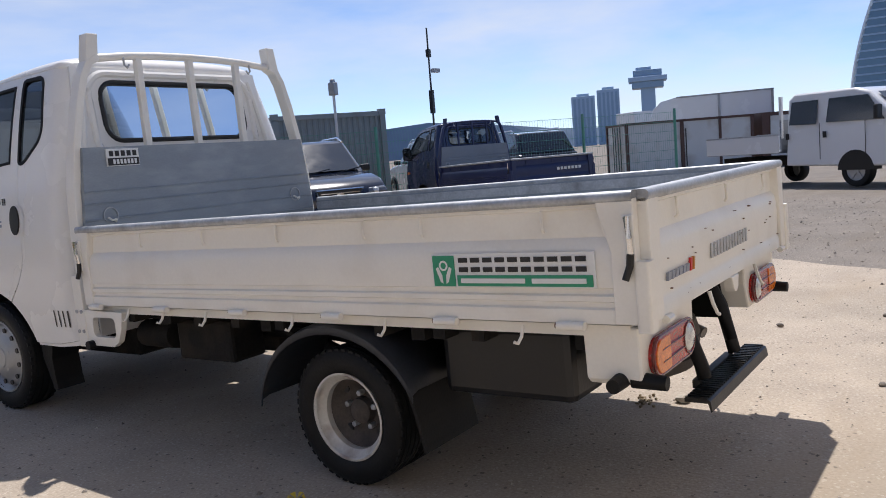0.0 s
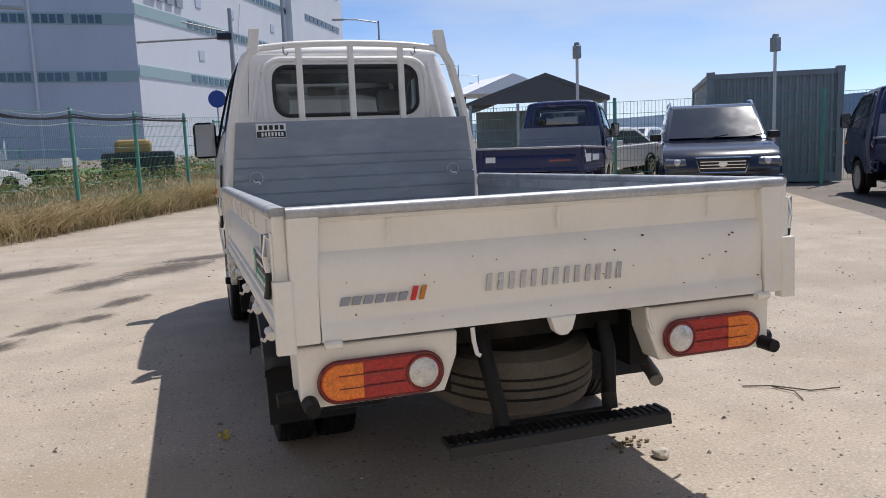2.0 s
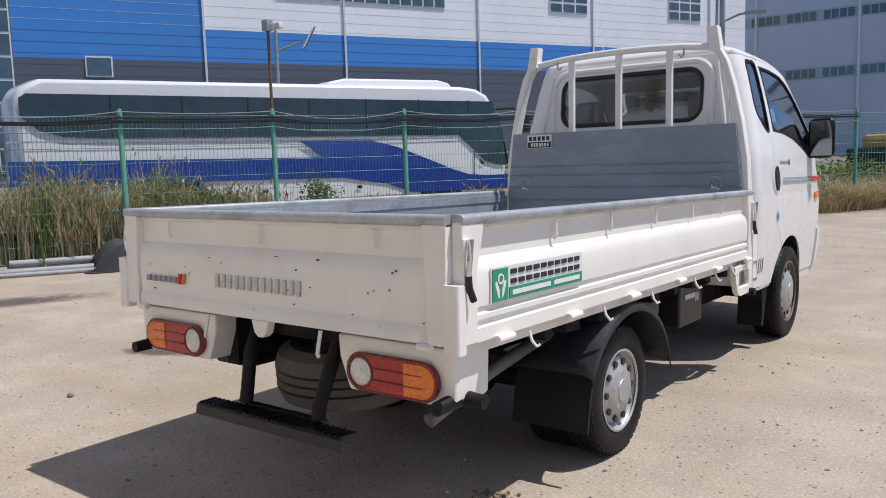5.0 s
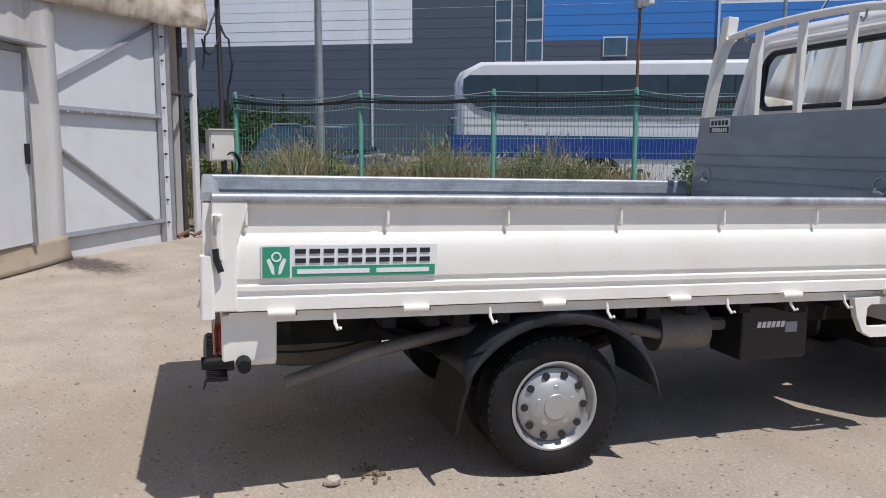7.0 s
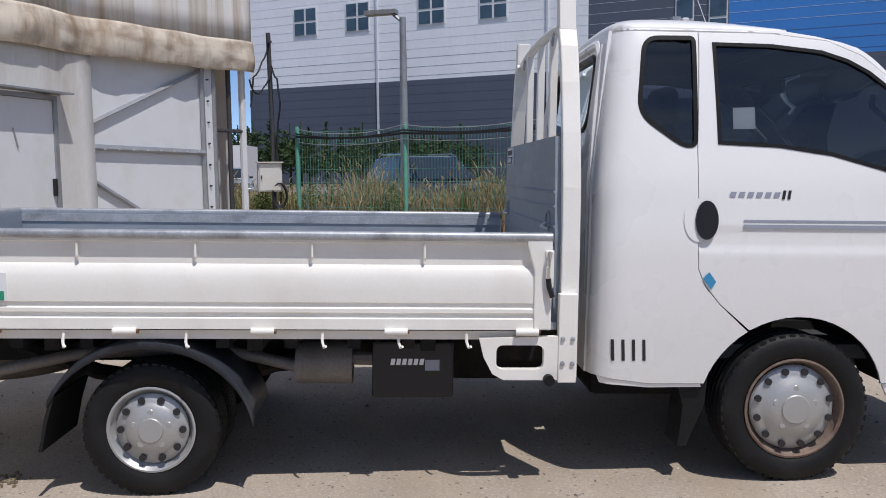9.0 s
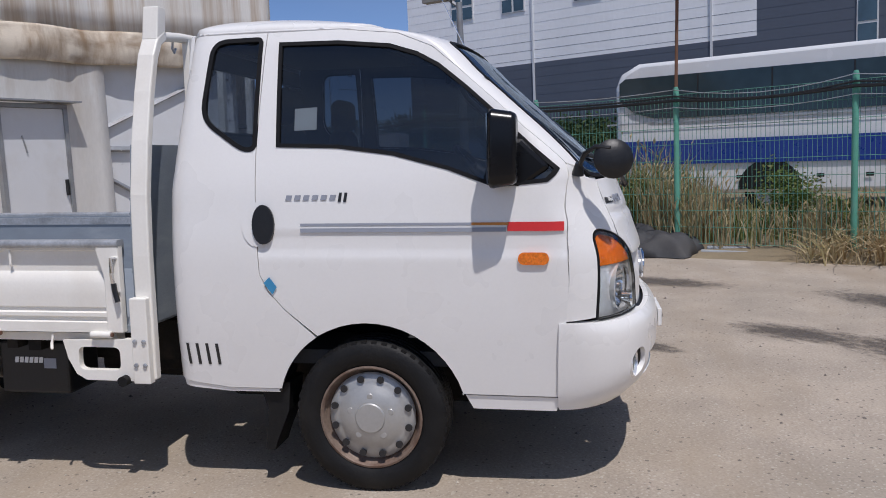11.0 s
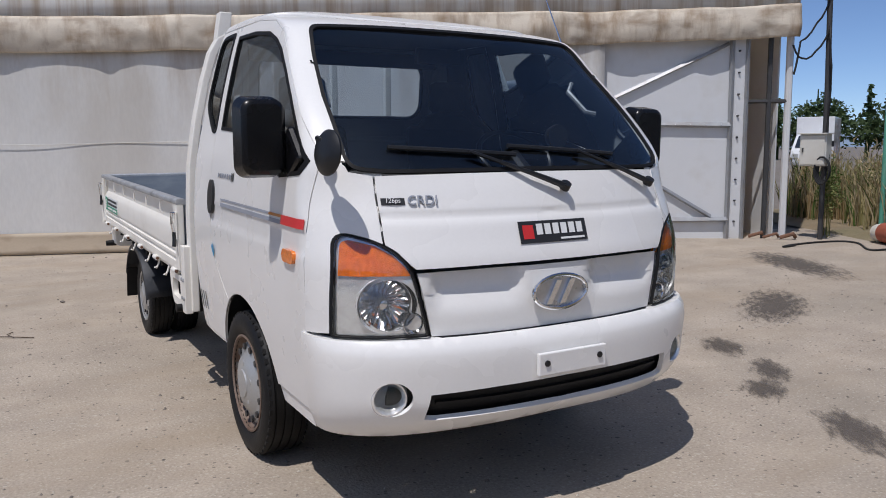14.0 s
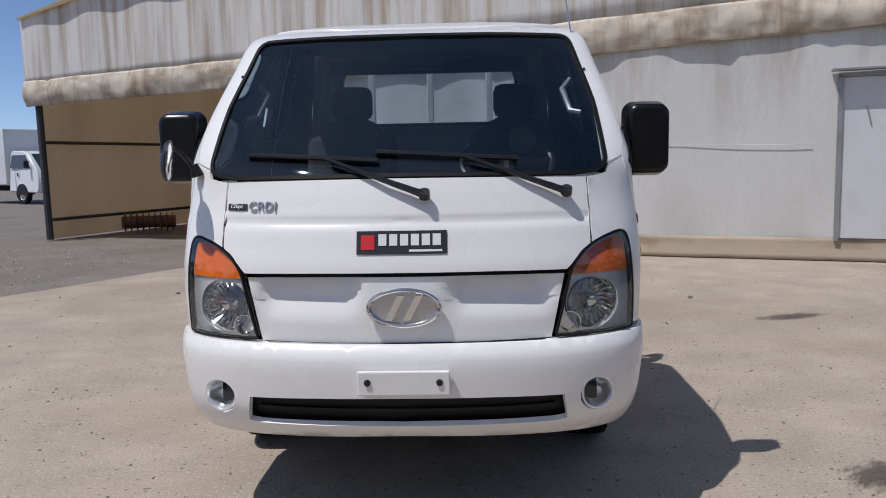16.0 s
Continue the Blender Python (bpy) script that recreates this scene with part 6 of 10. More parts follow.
part("top_rail", prism(bmesh.new(), rounded(-0.012, 1.088, 0.045, 1.122, 0.014, 4), "x", -0.83, 0.83), M_GALV, tailgate, "worn galvanised top rail", smooth=True)
part("inner_face", boxm((0, 0.047, 0.925), (1.62, 0.014, 0.35)), M_BEDGREY, tailgate)
for x_ in (-0.54, 0.0, 0.545):
    tie_hook(tailgate, (x_, 0.02, 1.06), "y", -1)
for k in range(13):  # plain leaning bars in place of the maker's name
    x_ = -0.252 + (k // 2) * 0.0735 + (0.038 if k % 2 else 0.0)
    part("badge", prism(bmesh.new(), [(x_, 0.836), (x_ + 0.017, 0.836), (x_ + 0.023, 0.888), (x_ + 0.006, 0.888)], "y", -0.0035, 0.004), M_SILVER, tailgate, "silver bar mark" if k == 0 else "", bevel=0.002)
for k in range(6):
    x_ = -0.695 + k * 0.034
    part("badge", prism(bmesh.new(), [(x_, 0.835), (x_ + 0.024, 0.835), (x_ + 0.032, 0.858), (x_ + 0.008, 0.858)], "y", -0.0045, 0.004), M_GREYST, tailgate)
for k in range(2):
    x_ = -0.487 + k * 0.026
    part("badge", prism(bmesh.new(), [(x_, 0.832), (x_ + 0.014, 0.832), (x_ + 0.026, 0.872), (x_ + 0.012, 0.872)], "y", -0.0045, 0.004), M_ORANGEST if k else M_REDST, tailgate)
part("centre_hinge", prism(bmesh.new(), [(-0.045, 0.735), (0.045, 0.735), (0.03, 0.69), (0.012, 0.675), (-0.012, 0.675), (-0.03, 0.69)], "y", -0.008, 0.03), M_BEDPAINT, tailgate, bevel=0.004)
for x_ in (-0.72, 0.745):
    part("hinge", tube(bmesh.new(), [(x_ - 0.025, -0.006, 0.727), (x_ + 0.025, -0.006, 0.727)], 0.013, 8), M_BEDPAINT, tailgate, smooth=True)
for x_ in (-0.30, 0.30):
    part("rope_hook", tube(bmesh.new(), [(x_, 0.0, 0.73), (x_, -0.01, 0.69), (x_ + 0.004, -0.022, 0.655), (x_ + 0.014, -0.026, 0.648)], 0.007, 6), M_BEDPAINT, tailgate)
random.seed(4)
for k in range(26):  # chips of rust in the paint
    x_, z_ = random.uniform(-0.74, 0.74), random.uniform(0.75, 0.99)
    r_ = random.uniform(0.001, 0.0026)
    part("rust_chip", prism(bmesh.new(), [(x_ + r_ * math.cos(a), z_ + r_ * 1.2 * math.sin(a)) for a in (0.3, 1.4, 2.6, 3.9, 5.1)], "y", -0.002 if z_ < 0.96 and z_ > 0.85 else -0.0005, 0.012), M_RUST, tailgate)

# floor, headboard and guard frame
part("bed_floor", boxm((0, BED_L / 2 + 0.03, 0.745), (1.66, BED_L, 0.03)), M_BEDGREY, truck, "grey sheet-steel cargo floor")
bm = bmesh.new()
prism(bm, [(-0.80, 0.745), (0.80, 0.745), (0.80, 1.11), (0.755, 1.508), (-0.755, 1.508), (-0.80, 1.11)], "y", BED_L + 0.02, BED_L + 0.045)
headboard = part("headboard", bm, M_BEDGREY, truck, "grey steel headboard with pressed grooves and two round holes")
for z_ in (1.285, 1.225, 1.145, 1.06, 0.98):
    hw = 0.795 if z_ < 1.11 else 0.80 - 0.113 * (z_ - 1.11)
    part("groove", prism(bmesh.new(), [(BED_L + 0.018, z_ - 0.009), (BED_L + 0.012, z_), (BED_L + 0.018, z_ + 0.004), (BED_L + 0.022, z_ + 0.004), (BED_L + 0.022, z_ - 0.009)], "x", -hw, hw), M_BEDGREY, headboard)
for x_ in (-0.655, 0.645):
    hr = part("hole_rim", lathe(bmesh.new(), [(0.043, 0.0), (0.043, -0.006), (0.037, -0.006), (0.036, 0.012), (0, 0.012)], 24, Matrix.Translation((x_, BED_L + 0.018, 1.16)) @ Matrix.Rotation(radians(90), 4, "Z")), M_GALV, headboard, smooth=True)
    part("ring_hook", tube(bmesh.new(), [(x_ - 0.02, BED_L + 0.01, 1.15), (x_ - 0.01, BED_L - 0.01, 1.135), (x_ + 0.012, BED_L - 0.01, 1.137), (x_ + 0.02, BED_L + 0.012, 1.125)], 0.006, 6), M_BEDPAINT, hr)
st2 = part("sticker", boxm((-0.545, BED_L + 0.014, 1.452), (0.185, 0.01, 0.088)), M_WHITEST, headboard, "small black and white sticker with bars")
part("sticker_mark", boxm((-0.545, BED_L + 0.0085, 1.43), (0.178, 0.004, 0.038)), M_BLACKST, st2)
for k in range(5):
    part("sticker_mark", boxm((-0.612 + k * 0.0335, BED_L + 0.0085, 1.472), (0.022, 0.004, 0.028)), M_BLACKST, st2)
for k in range(7):
    part("sticker_mark", boxm((-0.60 + k * 0.0205, BED_L + 0.006, 1.43), (0.012, 0.004, 0.024)), M_WHITEST, st2)
guard = part("guard_frame", tube(bmesh.new(), [(-0.60, 2.965, 1.965), (-0.40, 2.965, 1.987), (-0.2, 2.965, 1.997), (0, 2.965, 2.0), (0.2, 2.965, 1.997), (0.40, 2.965, 1.987), (0.60, 2.965, 1.965)], 0.021, 10), M_BEDPAINT, truck, "cream tubular guard frame behind the cab", smooth=True)
for sd in (1, -1):
    path = [(0.812, 0.53), (0.812, 1.05), (0.80, 1.30), (0.765, 1.52), (0.72, 1.72), (0.675, 1.87), (0.635, 1.94), (0.585, 1.968)]
    bm = bmesh.new()
    lo = None
    for i, (x_, z_) in enumerate(path):
        a = Vector(path[max(0, i - 1)])
        b = Vector(path[min(len(path) - 1, i + 1)])
        d_ = (b - a).normalized()
        nx = Vector((d_.y, -d_.x)) * 0.02
        q = [bm.verts.new((sd * (x_ + s0 * nx.x), 2.965 + s1 * 0.037, z_ + s0 * nx.y)) for s0, s1 in ((1, -1), (1, 1), (-1, 1), (-1, -1))]
        if lo:
            for k in range(4):
                bm.faces.new((lo[k], lo[(k + 1) % 4], q[(k + 1) % 4], q[k]))
        else:
            bm.faces.new(q)
        lo = q
    bm.faces.new(lo[::-1])
    part("guard_pillar", bm, M_BEDPAINT, guard, bevel=0.006)
    part("guard_cap", prism(bmesh.new(), [(sd * 0.655, 1.945), (sd * 0.585, 1.96), (sd * 0.57, 2.085), (sd * 0.632, 2.085)], "y", 2.93, 3.0), M_BEDPAINT, guard, bevel=0.005)
    part("guard_hook", tube(bmesh.new(), [(sd * 0.43, 2.95, 1.975), (sd * 0.43, 2.945, 1.935), (sd * 0.415, 2.945, 1.92), (sd * 0.40, 2.945, 1.94)], 0.006, 6), M_GALV, guard)
    # bracket with its hole, beside the cab
    vs, fs = flat_mesh([(2.60, 0.70), (2.965, 0.71), (2.965, 0.53), (2.70, 0.53), (2.655, 0.555), (2.62, 0.62)], [rounded(2.67, 0.575, 2.86, 0.672, 0.025, 4)], 0.05)
    bm = bmesh.new()
    made = [bm.verts.new((sd * 0.845, v.x, v.y)) for v in vs]
    for t in fs:
        bm.faces.new([made[k] for k in t])
    br = part("bed_bracket", bm, M_BEDPAINT, truck, "cream steel bracket with an oval cut-out")
    so = br.modifiers.new("thick", "SOLIDIFY")
    so.thickness, so.offset = 0.03, 0
    bv = br.modifiers.new("edge", "BEVEL")
    bv.width, bv.segments = 0.004, 2
    part("bracket_plate", boxm((sd * 0.845, 2.955, 0.70), (0.04, 0.075, 0.36)), M_BEDPAINT, br, bevel=0.004)
    for y_, z_ in ((2.935, 0.70), (2.975, 0.70), (2.935, 0.60), (2.975, 0.60)):
        part("bolt", lathe(bmesh.new(), [(0, 0.008), (0.009, 0.006), (0.01, 0.0)], 8, Matrix.Translation((sd * 0.866, y_, z_)) @ Matrix.Scale(sd, 4, (1, 0, 0))), M_GALV, br)
    part("rubber_stop", tube(bmesh.new(), [(sd * 0.84, 2.88, 0.535), (sd * 0.89, 2.88, 0.535)], 0.022, 12), M_RUBBER, br, smooth=True)
for x_ in (-0.335, 0.0, 0.335):
    part("guard_bar", prism(bmesh.new(), rounded(x_ - 0.019, 2.95, x_ + 0.019, 2.985, 0.006, 2), "z", 1.50, 1.985), M_BEDPAINT, guard)

M_GALVDULL = mat("dull exhaust steel", (0.20, 0.185, 0.17), 0.6, 0.4, vary=0.25, scale=8, dark=(0.10, 0.07, 0.05), dark_amount=0.6)
# rear lamps on their brackets
for sd in (1, -1):
    bm = bmesh.new()
    prism(bm, [(sd * 0.82, 0.725), (sd * 0.33, 0.725), (sd * 0.335, 0.65), (sd * 0.378, 0.540), (sd * 0.79, 0.540), (sd * 0.815, 0.562)], "y", 0.02, 0.20)
    lb = part("lamp_bracket", bm, M_BEDPAINT, truck, "cream tail-lamp bracket", bevel=0.008)
    lb.location = (0, 0.03, -0.008)
    z0_, z1_ = 0.555, 0.673
    zm_, rl_ = (z0_ + z1_) / 2, (z1_ - z0_) / 2
    st = rounded(min(sd * 0.390, sd * 0.762), z0_, max(sd * 0.390, sd * 0.762), z1_, rl_ - 0.001, 8)
    tl = part("tail_lamp", prism(bmesh.new(), st, "y", -0.002, 0.03), M_RED, lb, "stadium-shaped tail lamp, amber, red and clear", bevel=0.006)
    part("lamp_rim", tube(bmesh.new(), [(x, 0.004, z) for x, z in st], 0.0065, 8, True), M_DARKRED, tl, "dark red lens rim", smooth=True)
    hullp = [(0.632, z0_ + 0.006)] + [(0.703 + (rl_ - 0.007) * math.cos(radians(a)), zm_ + (rl_ - 0.006) * math.sin(radians(a))) for a in range(-90, 91, 15)] + [(0.632, z1_ - 0.006)]
    part("amber_section", prism(bmesh.new(), [(sd * x, z) for x, z in hullp], "y", -0.006, 0.01), M_ORANGE, tl, "amber lens section", bevel=0.003)
    part("clear_section", lathe(bmesh.new(), [(0, -0.012), (0.032, -0.010), (0.045, -0.003), (0.049, 0.012)], 28, Matrix.Translation((sd * 0.449, 0.0, zm_)) @ Matrix.Rotation(radians(90), 4, "Z")), M_CLEAR, tl, "round clear reversing lens", smooth=True)
    part("lens_ring", tube(bmesh.new(), [(sd * 0.449 + 0.052 * math.cos(k * math.tau / 28), -0.002, zm_ + 0.052 * math.sin(k * math.tau / 28)) for k in range(28)], 0.004, 6, True), M_DARKRED, tl, smooth=True)
    for z_ in (zm_ - 0.019, zm_ + 0.019):
        part("lens_rib", boxm((sd * 0.606, -0.004, z_), (0.20, 0.008, 0.003)), M_DARKRED, tl)
    for p0, p1 in (((sd * 0.79, 0.06, 0.56), (sd * 0.79, -0.045, 0.555)), ((sd * 0.80, 0.09, 0.56), (sd * 0.875, 0.09, 0.558))):
        part("rubber_stop", tube(bmesh.new(), [p0, p1], [0.026, 0.022], 14), M_RUBBER, lb, smooth=True)

# step behind the spare wheel
step = part("rear_step", prism(bmesh.new(), [(0.06, 0.375), (-0.02, 0.375), (-0.028, 0.370), (-0.034, 0.335), (-0.028, 0.332), (-0.02, 0.362), (0.06, 0.362)], "x", -0.39, 0.38), M_BLACK, truck, "black ribbed steel rear step")
step.location.y = 0.02
for k in range(30):
    x_ = -0.382 + k * 0.026
    part("tread_rib", boxm((x_, 0.02, 0.3765), (0.012, 0.075, 0.006)), M_BLACK, step)
for x_ in (-0.19, 0.20):
    part("step_leg", tube(bmesh.new(), [(x_ * 1.12, 0.14, 0.66), (x_ * 1.12, 0.10, 0.58), (x_, 0.06, 0.44), (x_, 0.05, 0.39)], 0.026, 10), M_RUBBER, step, smooth=True)
part("step_bar", boxm((0, 0.075, 0.37), (0.42, 0.03, 0.03)), M_BLACK, step)

# chassis
chassis = part("chassis", boxm((0, 2.4, 0.66), (1.55, 0.06, 0.06)), M_CHASSIS, truck, "grimy dark ladder chassis")
for x_ in (-0.36, 0.36):
    part("chassis_rail", boxm((x_, 2.2, 0.595), (0.07, 4.1, 0.19)), M_CHASSIS, chassis)
for y_ in (0.25, 0.9, 1.7):
    part("cross_member", boxm((0, y_, 0.66), (1.55, 0.06, 0.06)), M_CHASSIS, chassis)
for y_ in (0.62, 0.78, 1.05, 1.32, 1.58, 1.85, 2.1, 2.32, 2.6):
    part("bearer", boxm((0, y_, 0.685), (1.62, 0.05, 0.075)), M_CHASSIS, chassis)
part("prop_shaft", tube(bmesh.new(), [(0, 1.35, 0.36), (0, 2.5, 0.48)], 0.045, 12), M_CHASSIS, chassis, smooth=True)
for x_, y0, y1, z_ in ((0.2, 0.7, 2.8, 0.57), (-0.22, 0.75, 2.9, 0.55), (0.12, 0.8, 2.6, 0.62), (-0.08, 0.7, 2.4, 0.60)):
    part("brake_line", tube(bmesh.new(), [(x_, y0, z_), (x_ + 0.03, (y0 + y1) / 2, z_ - 0.03), (x_, y1, z_)], 0.022, 8), M_CHASSIS, chassis)
part("rear_axle", tube(bmesh.new(), [(-0.6, 1.29, 0.295), (0.6, 1.29, 0.295)], 0.05, 12), M_CHASSIS, chassis)
part("differential", lathe(bmesh.new(), [(0, -0.14), (0.1, -0.1), (0.13, 0), (0.1, 0.1), (0, 0.14)], 16, Matrix.Translation((0, 1.29, 0.30))), M_CHASSIS, chassis, smooth=True)
for sd in (1, -1):
    part("leaf_spring", tube(bmesh.new(), [(sd * 0.44, 0.62, 0.58), (sd * 0.44, 0.95, 0.46), (sd * 0.44, 1.29, 0.41), (sd * 0.44, 1.63, 0.46), (sd * 0.44, 1.95, 0.57)], 0.035, 6), M_CHASSIS, chassis)
    part("side_member", boxm((sd * 0.79, 1.45, 0.705), (0.06, 2.75, 0.035)), M_BEDPAINT, chassis)
part("engine_block", boxm((0, 3.75, 0.50), (0.9, 1.2, 0.30)), M_CHASSIS, chassis, bevel=0.03)
# two unseen boxes added to stop sun leaking through the nose gaps
part("radiator", boxm((0, 4.70, 0.76), (0.95, 0.26, 0.5)), M_CHASSIS, chassis, bevel=0.02)
part("undertray", boxm((0, 4.55, 0.515), (0.98, 0.6, 0.03)), M_CHASSIS, chassis)
part("gearbox", boxm((0, 2.7, 0.47), (0.35, 0.8, 0.25)), M_CHASSIS, chassis, bevel=0.05)
part("front_axle", tube(bmesh.new(), [(-0.62, 3.915, 0.38), (0.62, 3.915, 0.38)], 0.045, 10), M_CHASSIS, chassis)
part("exhaust_pipe", tube(bmesh.new(), [(0.60, 1.95, 0.50), (0.58, 1.5, 0.60), (0.60, 0.95, 0.58), (0.57, 0.6, 0.50), (0.53, 0.33, 0.40), (0.52, 0.29, 0.384)], 0.026, 12), M_GALVDULL, chassis, "dull grey exhaust pipe", smooth=True)
part("silencer", tube(bmesh.new(), [(0.54, 1.84, 0.53), (0.54, 2.08, 0.53)], 0.095, 20), M_GALVDULL, chassis, "grey steel silencer drum", smooth=True)
part("pipe", tube(bmesh.new(), [(0.56, 2.05, 0.55), (0.58, 2.25, 0.55)], 0.03, 8), M_GALVDULL, chassis)
bt = part("battery_box", boxm((0.60, 2.34, 0.535), (0.22, 0.34, 0.24)), M_BLACK, truck, "black battery with a white mark", bevel=0.012)
for k in range(6):
    part("battery_mark", prism(bmesh.new(), [(2.245 + k * 0.024, 0.556), (2.262 + k * 0.024, 0.556), (2.267 + k * 0.024, 0.582), (2.25 + k * 0.024, 0.582)], "x", 0.709, 0.7125), M_WHITEST, bt)
part("battery_mark", boxm((0.711, 2.42, 0.555), (0.003, 0.06, 0.045)), M_GREYST, bt)
part("fuel_tank", boxm((-0.60, 0.58, 0.555), (0.25, 0.52, 0.26)), M_BLACK, truck, "black plastic fuel tank", bevel=0.03)
part("tool_box", boxm((-0.58, 2.25, 0.54), (0.2, 0.4, 0.2)), M_CHASSIS, truck, "grimy underbody box", bevel=0.02)
part("air_tank", tube(bmesh.new(), [(-0.6, 2.55, 0.54), (-0.6, 2.8, 0.54)], 0.07, 14), M_CHASSIS, truck, "dark underbody cylinder", smooth=True)
M_SPARE = mat("dusty tyre", (0.115, 0.098, 0.08), 0.9, vary=0.25, scale=8, bump=0.4, dark=(0.05, 0.045, 0.04), dark_amount=0.7)
sp = part("spare_wheel", lathe(bmesh.new(), [(0.15, -0.09), (0.24, -0.115), (0.288, -0.09), (0.305, -0.045), (0.305, 0.045), (0.288, 0.09), (0.24, 0.115), (0.15, 0.09)], 40, Matrix.Translation((0.0, 0.46, 0.485)) @ Matrix.Rotation(radians(5), 4, "X") @ Matrix.Rotation(radians(90), 4, "Y")), M_SPARE, truck, "dusty spare tyre slung under the bed", smooth=True)
for h in (-0.035, 0.0, 0.035):
    part("tread_groove", lathe(bmesh.new(), [(0.3055, h - 0.005), (0.3065, h), (0.3055, h + 0.005)], 40, Matrix.Translation((0.0, 0.46, 0.485)) @ Matrix.Rotation(radians(5), 4, "X") @ Matrix.Rotation(radians(90), 4, "Y")), M_RUBBER, sp)

# rear mudguards and flaps
for sd in (1, -1):
    bm = bmesh.new()
    rows_ = []
    for k in range(19):
        a = radians(8 + 150 * k / 18)
        cy, cz, r_ = 1.29, 0.31, 0.375
        y_, z_ = cy + r_ * 1.12 * math.cos(a), cz + r_ * math.sin(a) + 0.005
        z_ = min(z_, 0.695)
        rows_.append([bm.verts.new((sd * x_, y_, z_ + dz)) for x_, dz in ((0.50, 0.0), (0.80, 0.0), (0.842, -0.012), (0.846, -0.04))])
    for a_, b_ in zip(rows_, rows_[1:]):
        for k in range(3):
            bm.faces.new((a_[k], b_[k], b_[k + 1], a_[k + 1]))
    fd = part("mudguard", bm, M_FENDER, truck, "black plastic rear mudguard", smooth=True)
    so = fd.modifiers.new("thick", "SOLIDIFY")
    so.thickness = 0.006
    part("mud_flap", prism(bmesh.new(), [(0.915, 0.46), (0.93, 0.46), (0.90, 0.36), (0.875, 0.235), (0.862, 0.235), (0.885, 0.36)], "x", sd * 0.50, sd * 0.84), M_RUBBER, fd)
    part("front_flap", prism(bmesh.new(), [(3.43, 0.52), (3.565, 0.52), (3.555, 0.40), (3.50, 0.27), (3.485, 0.225), (3.445, 0.228), (3.455, 0.28), (3.465, 0.40)], "x", sd * 0.62, sd * 0.775), M_RUBBER, cab)


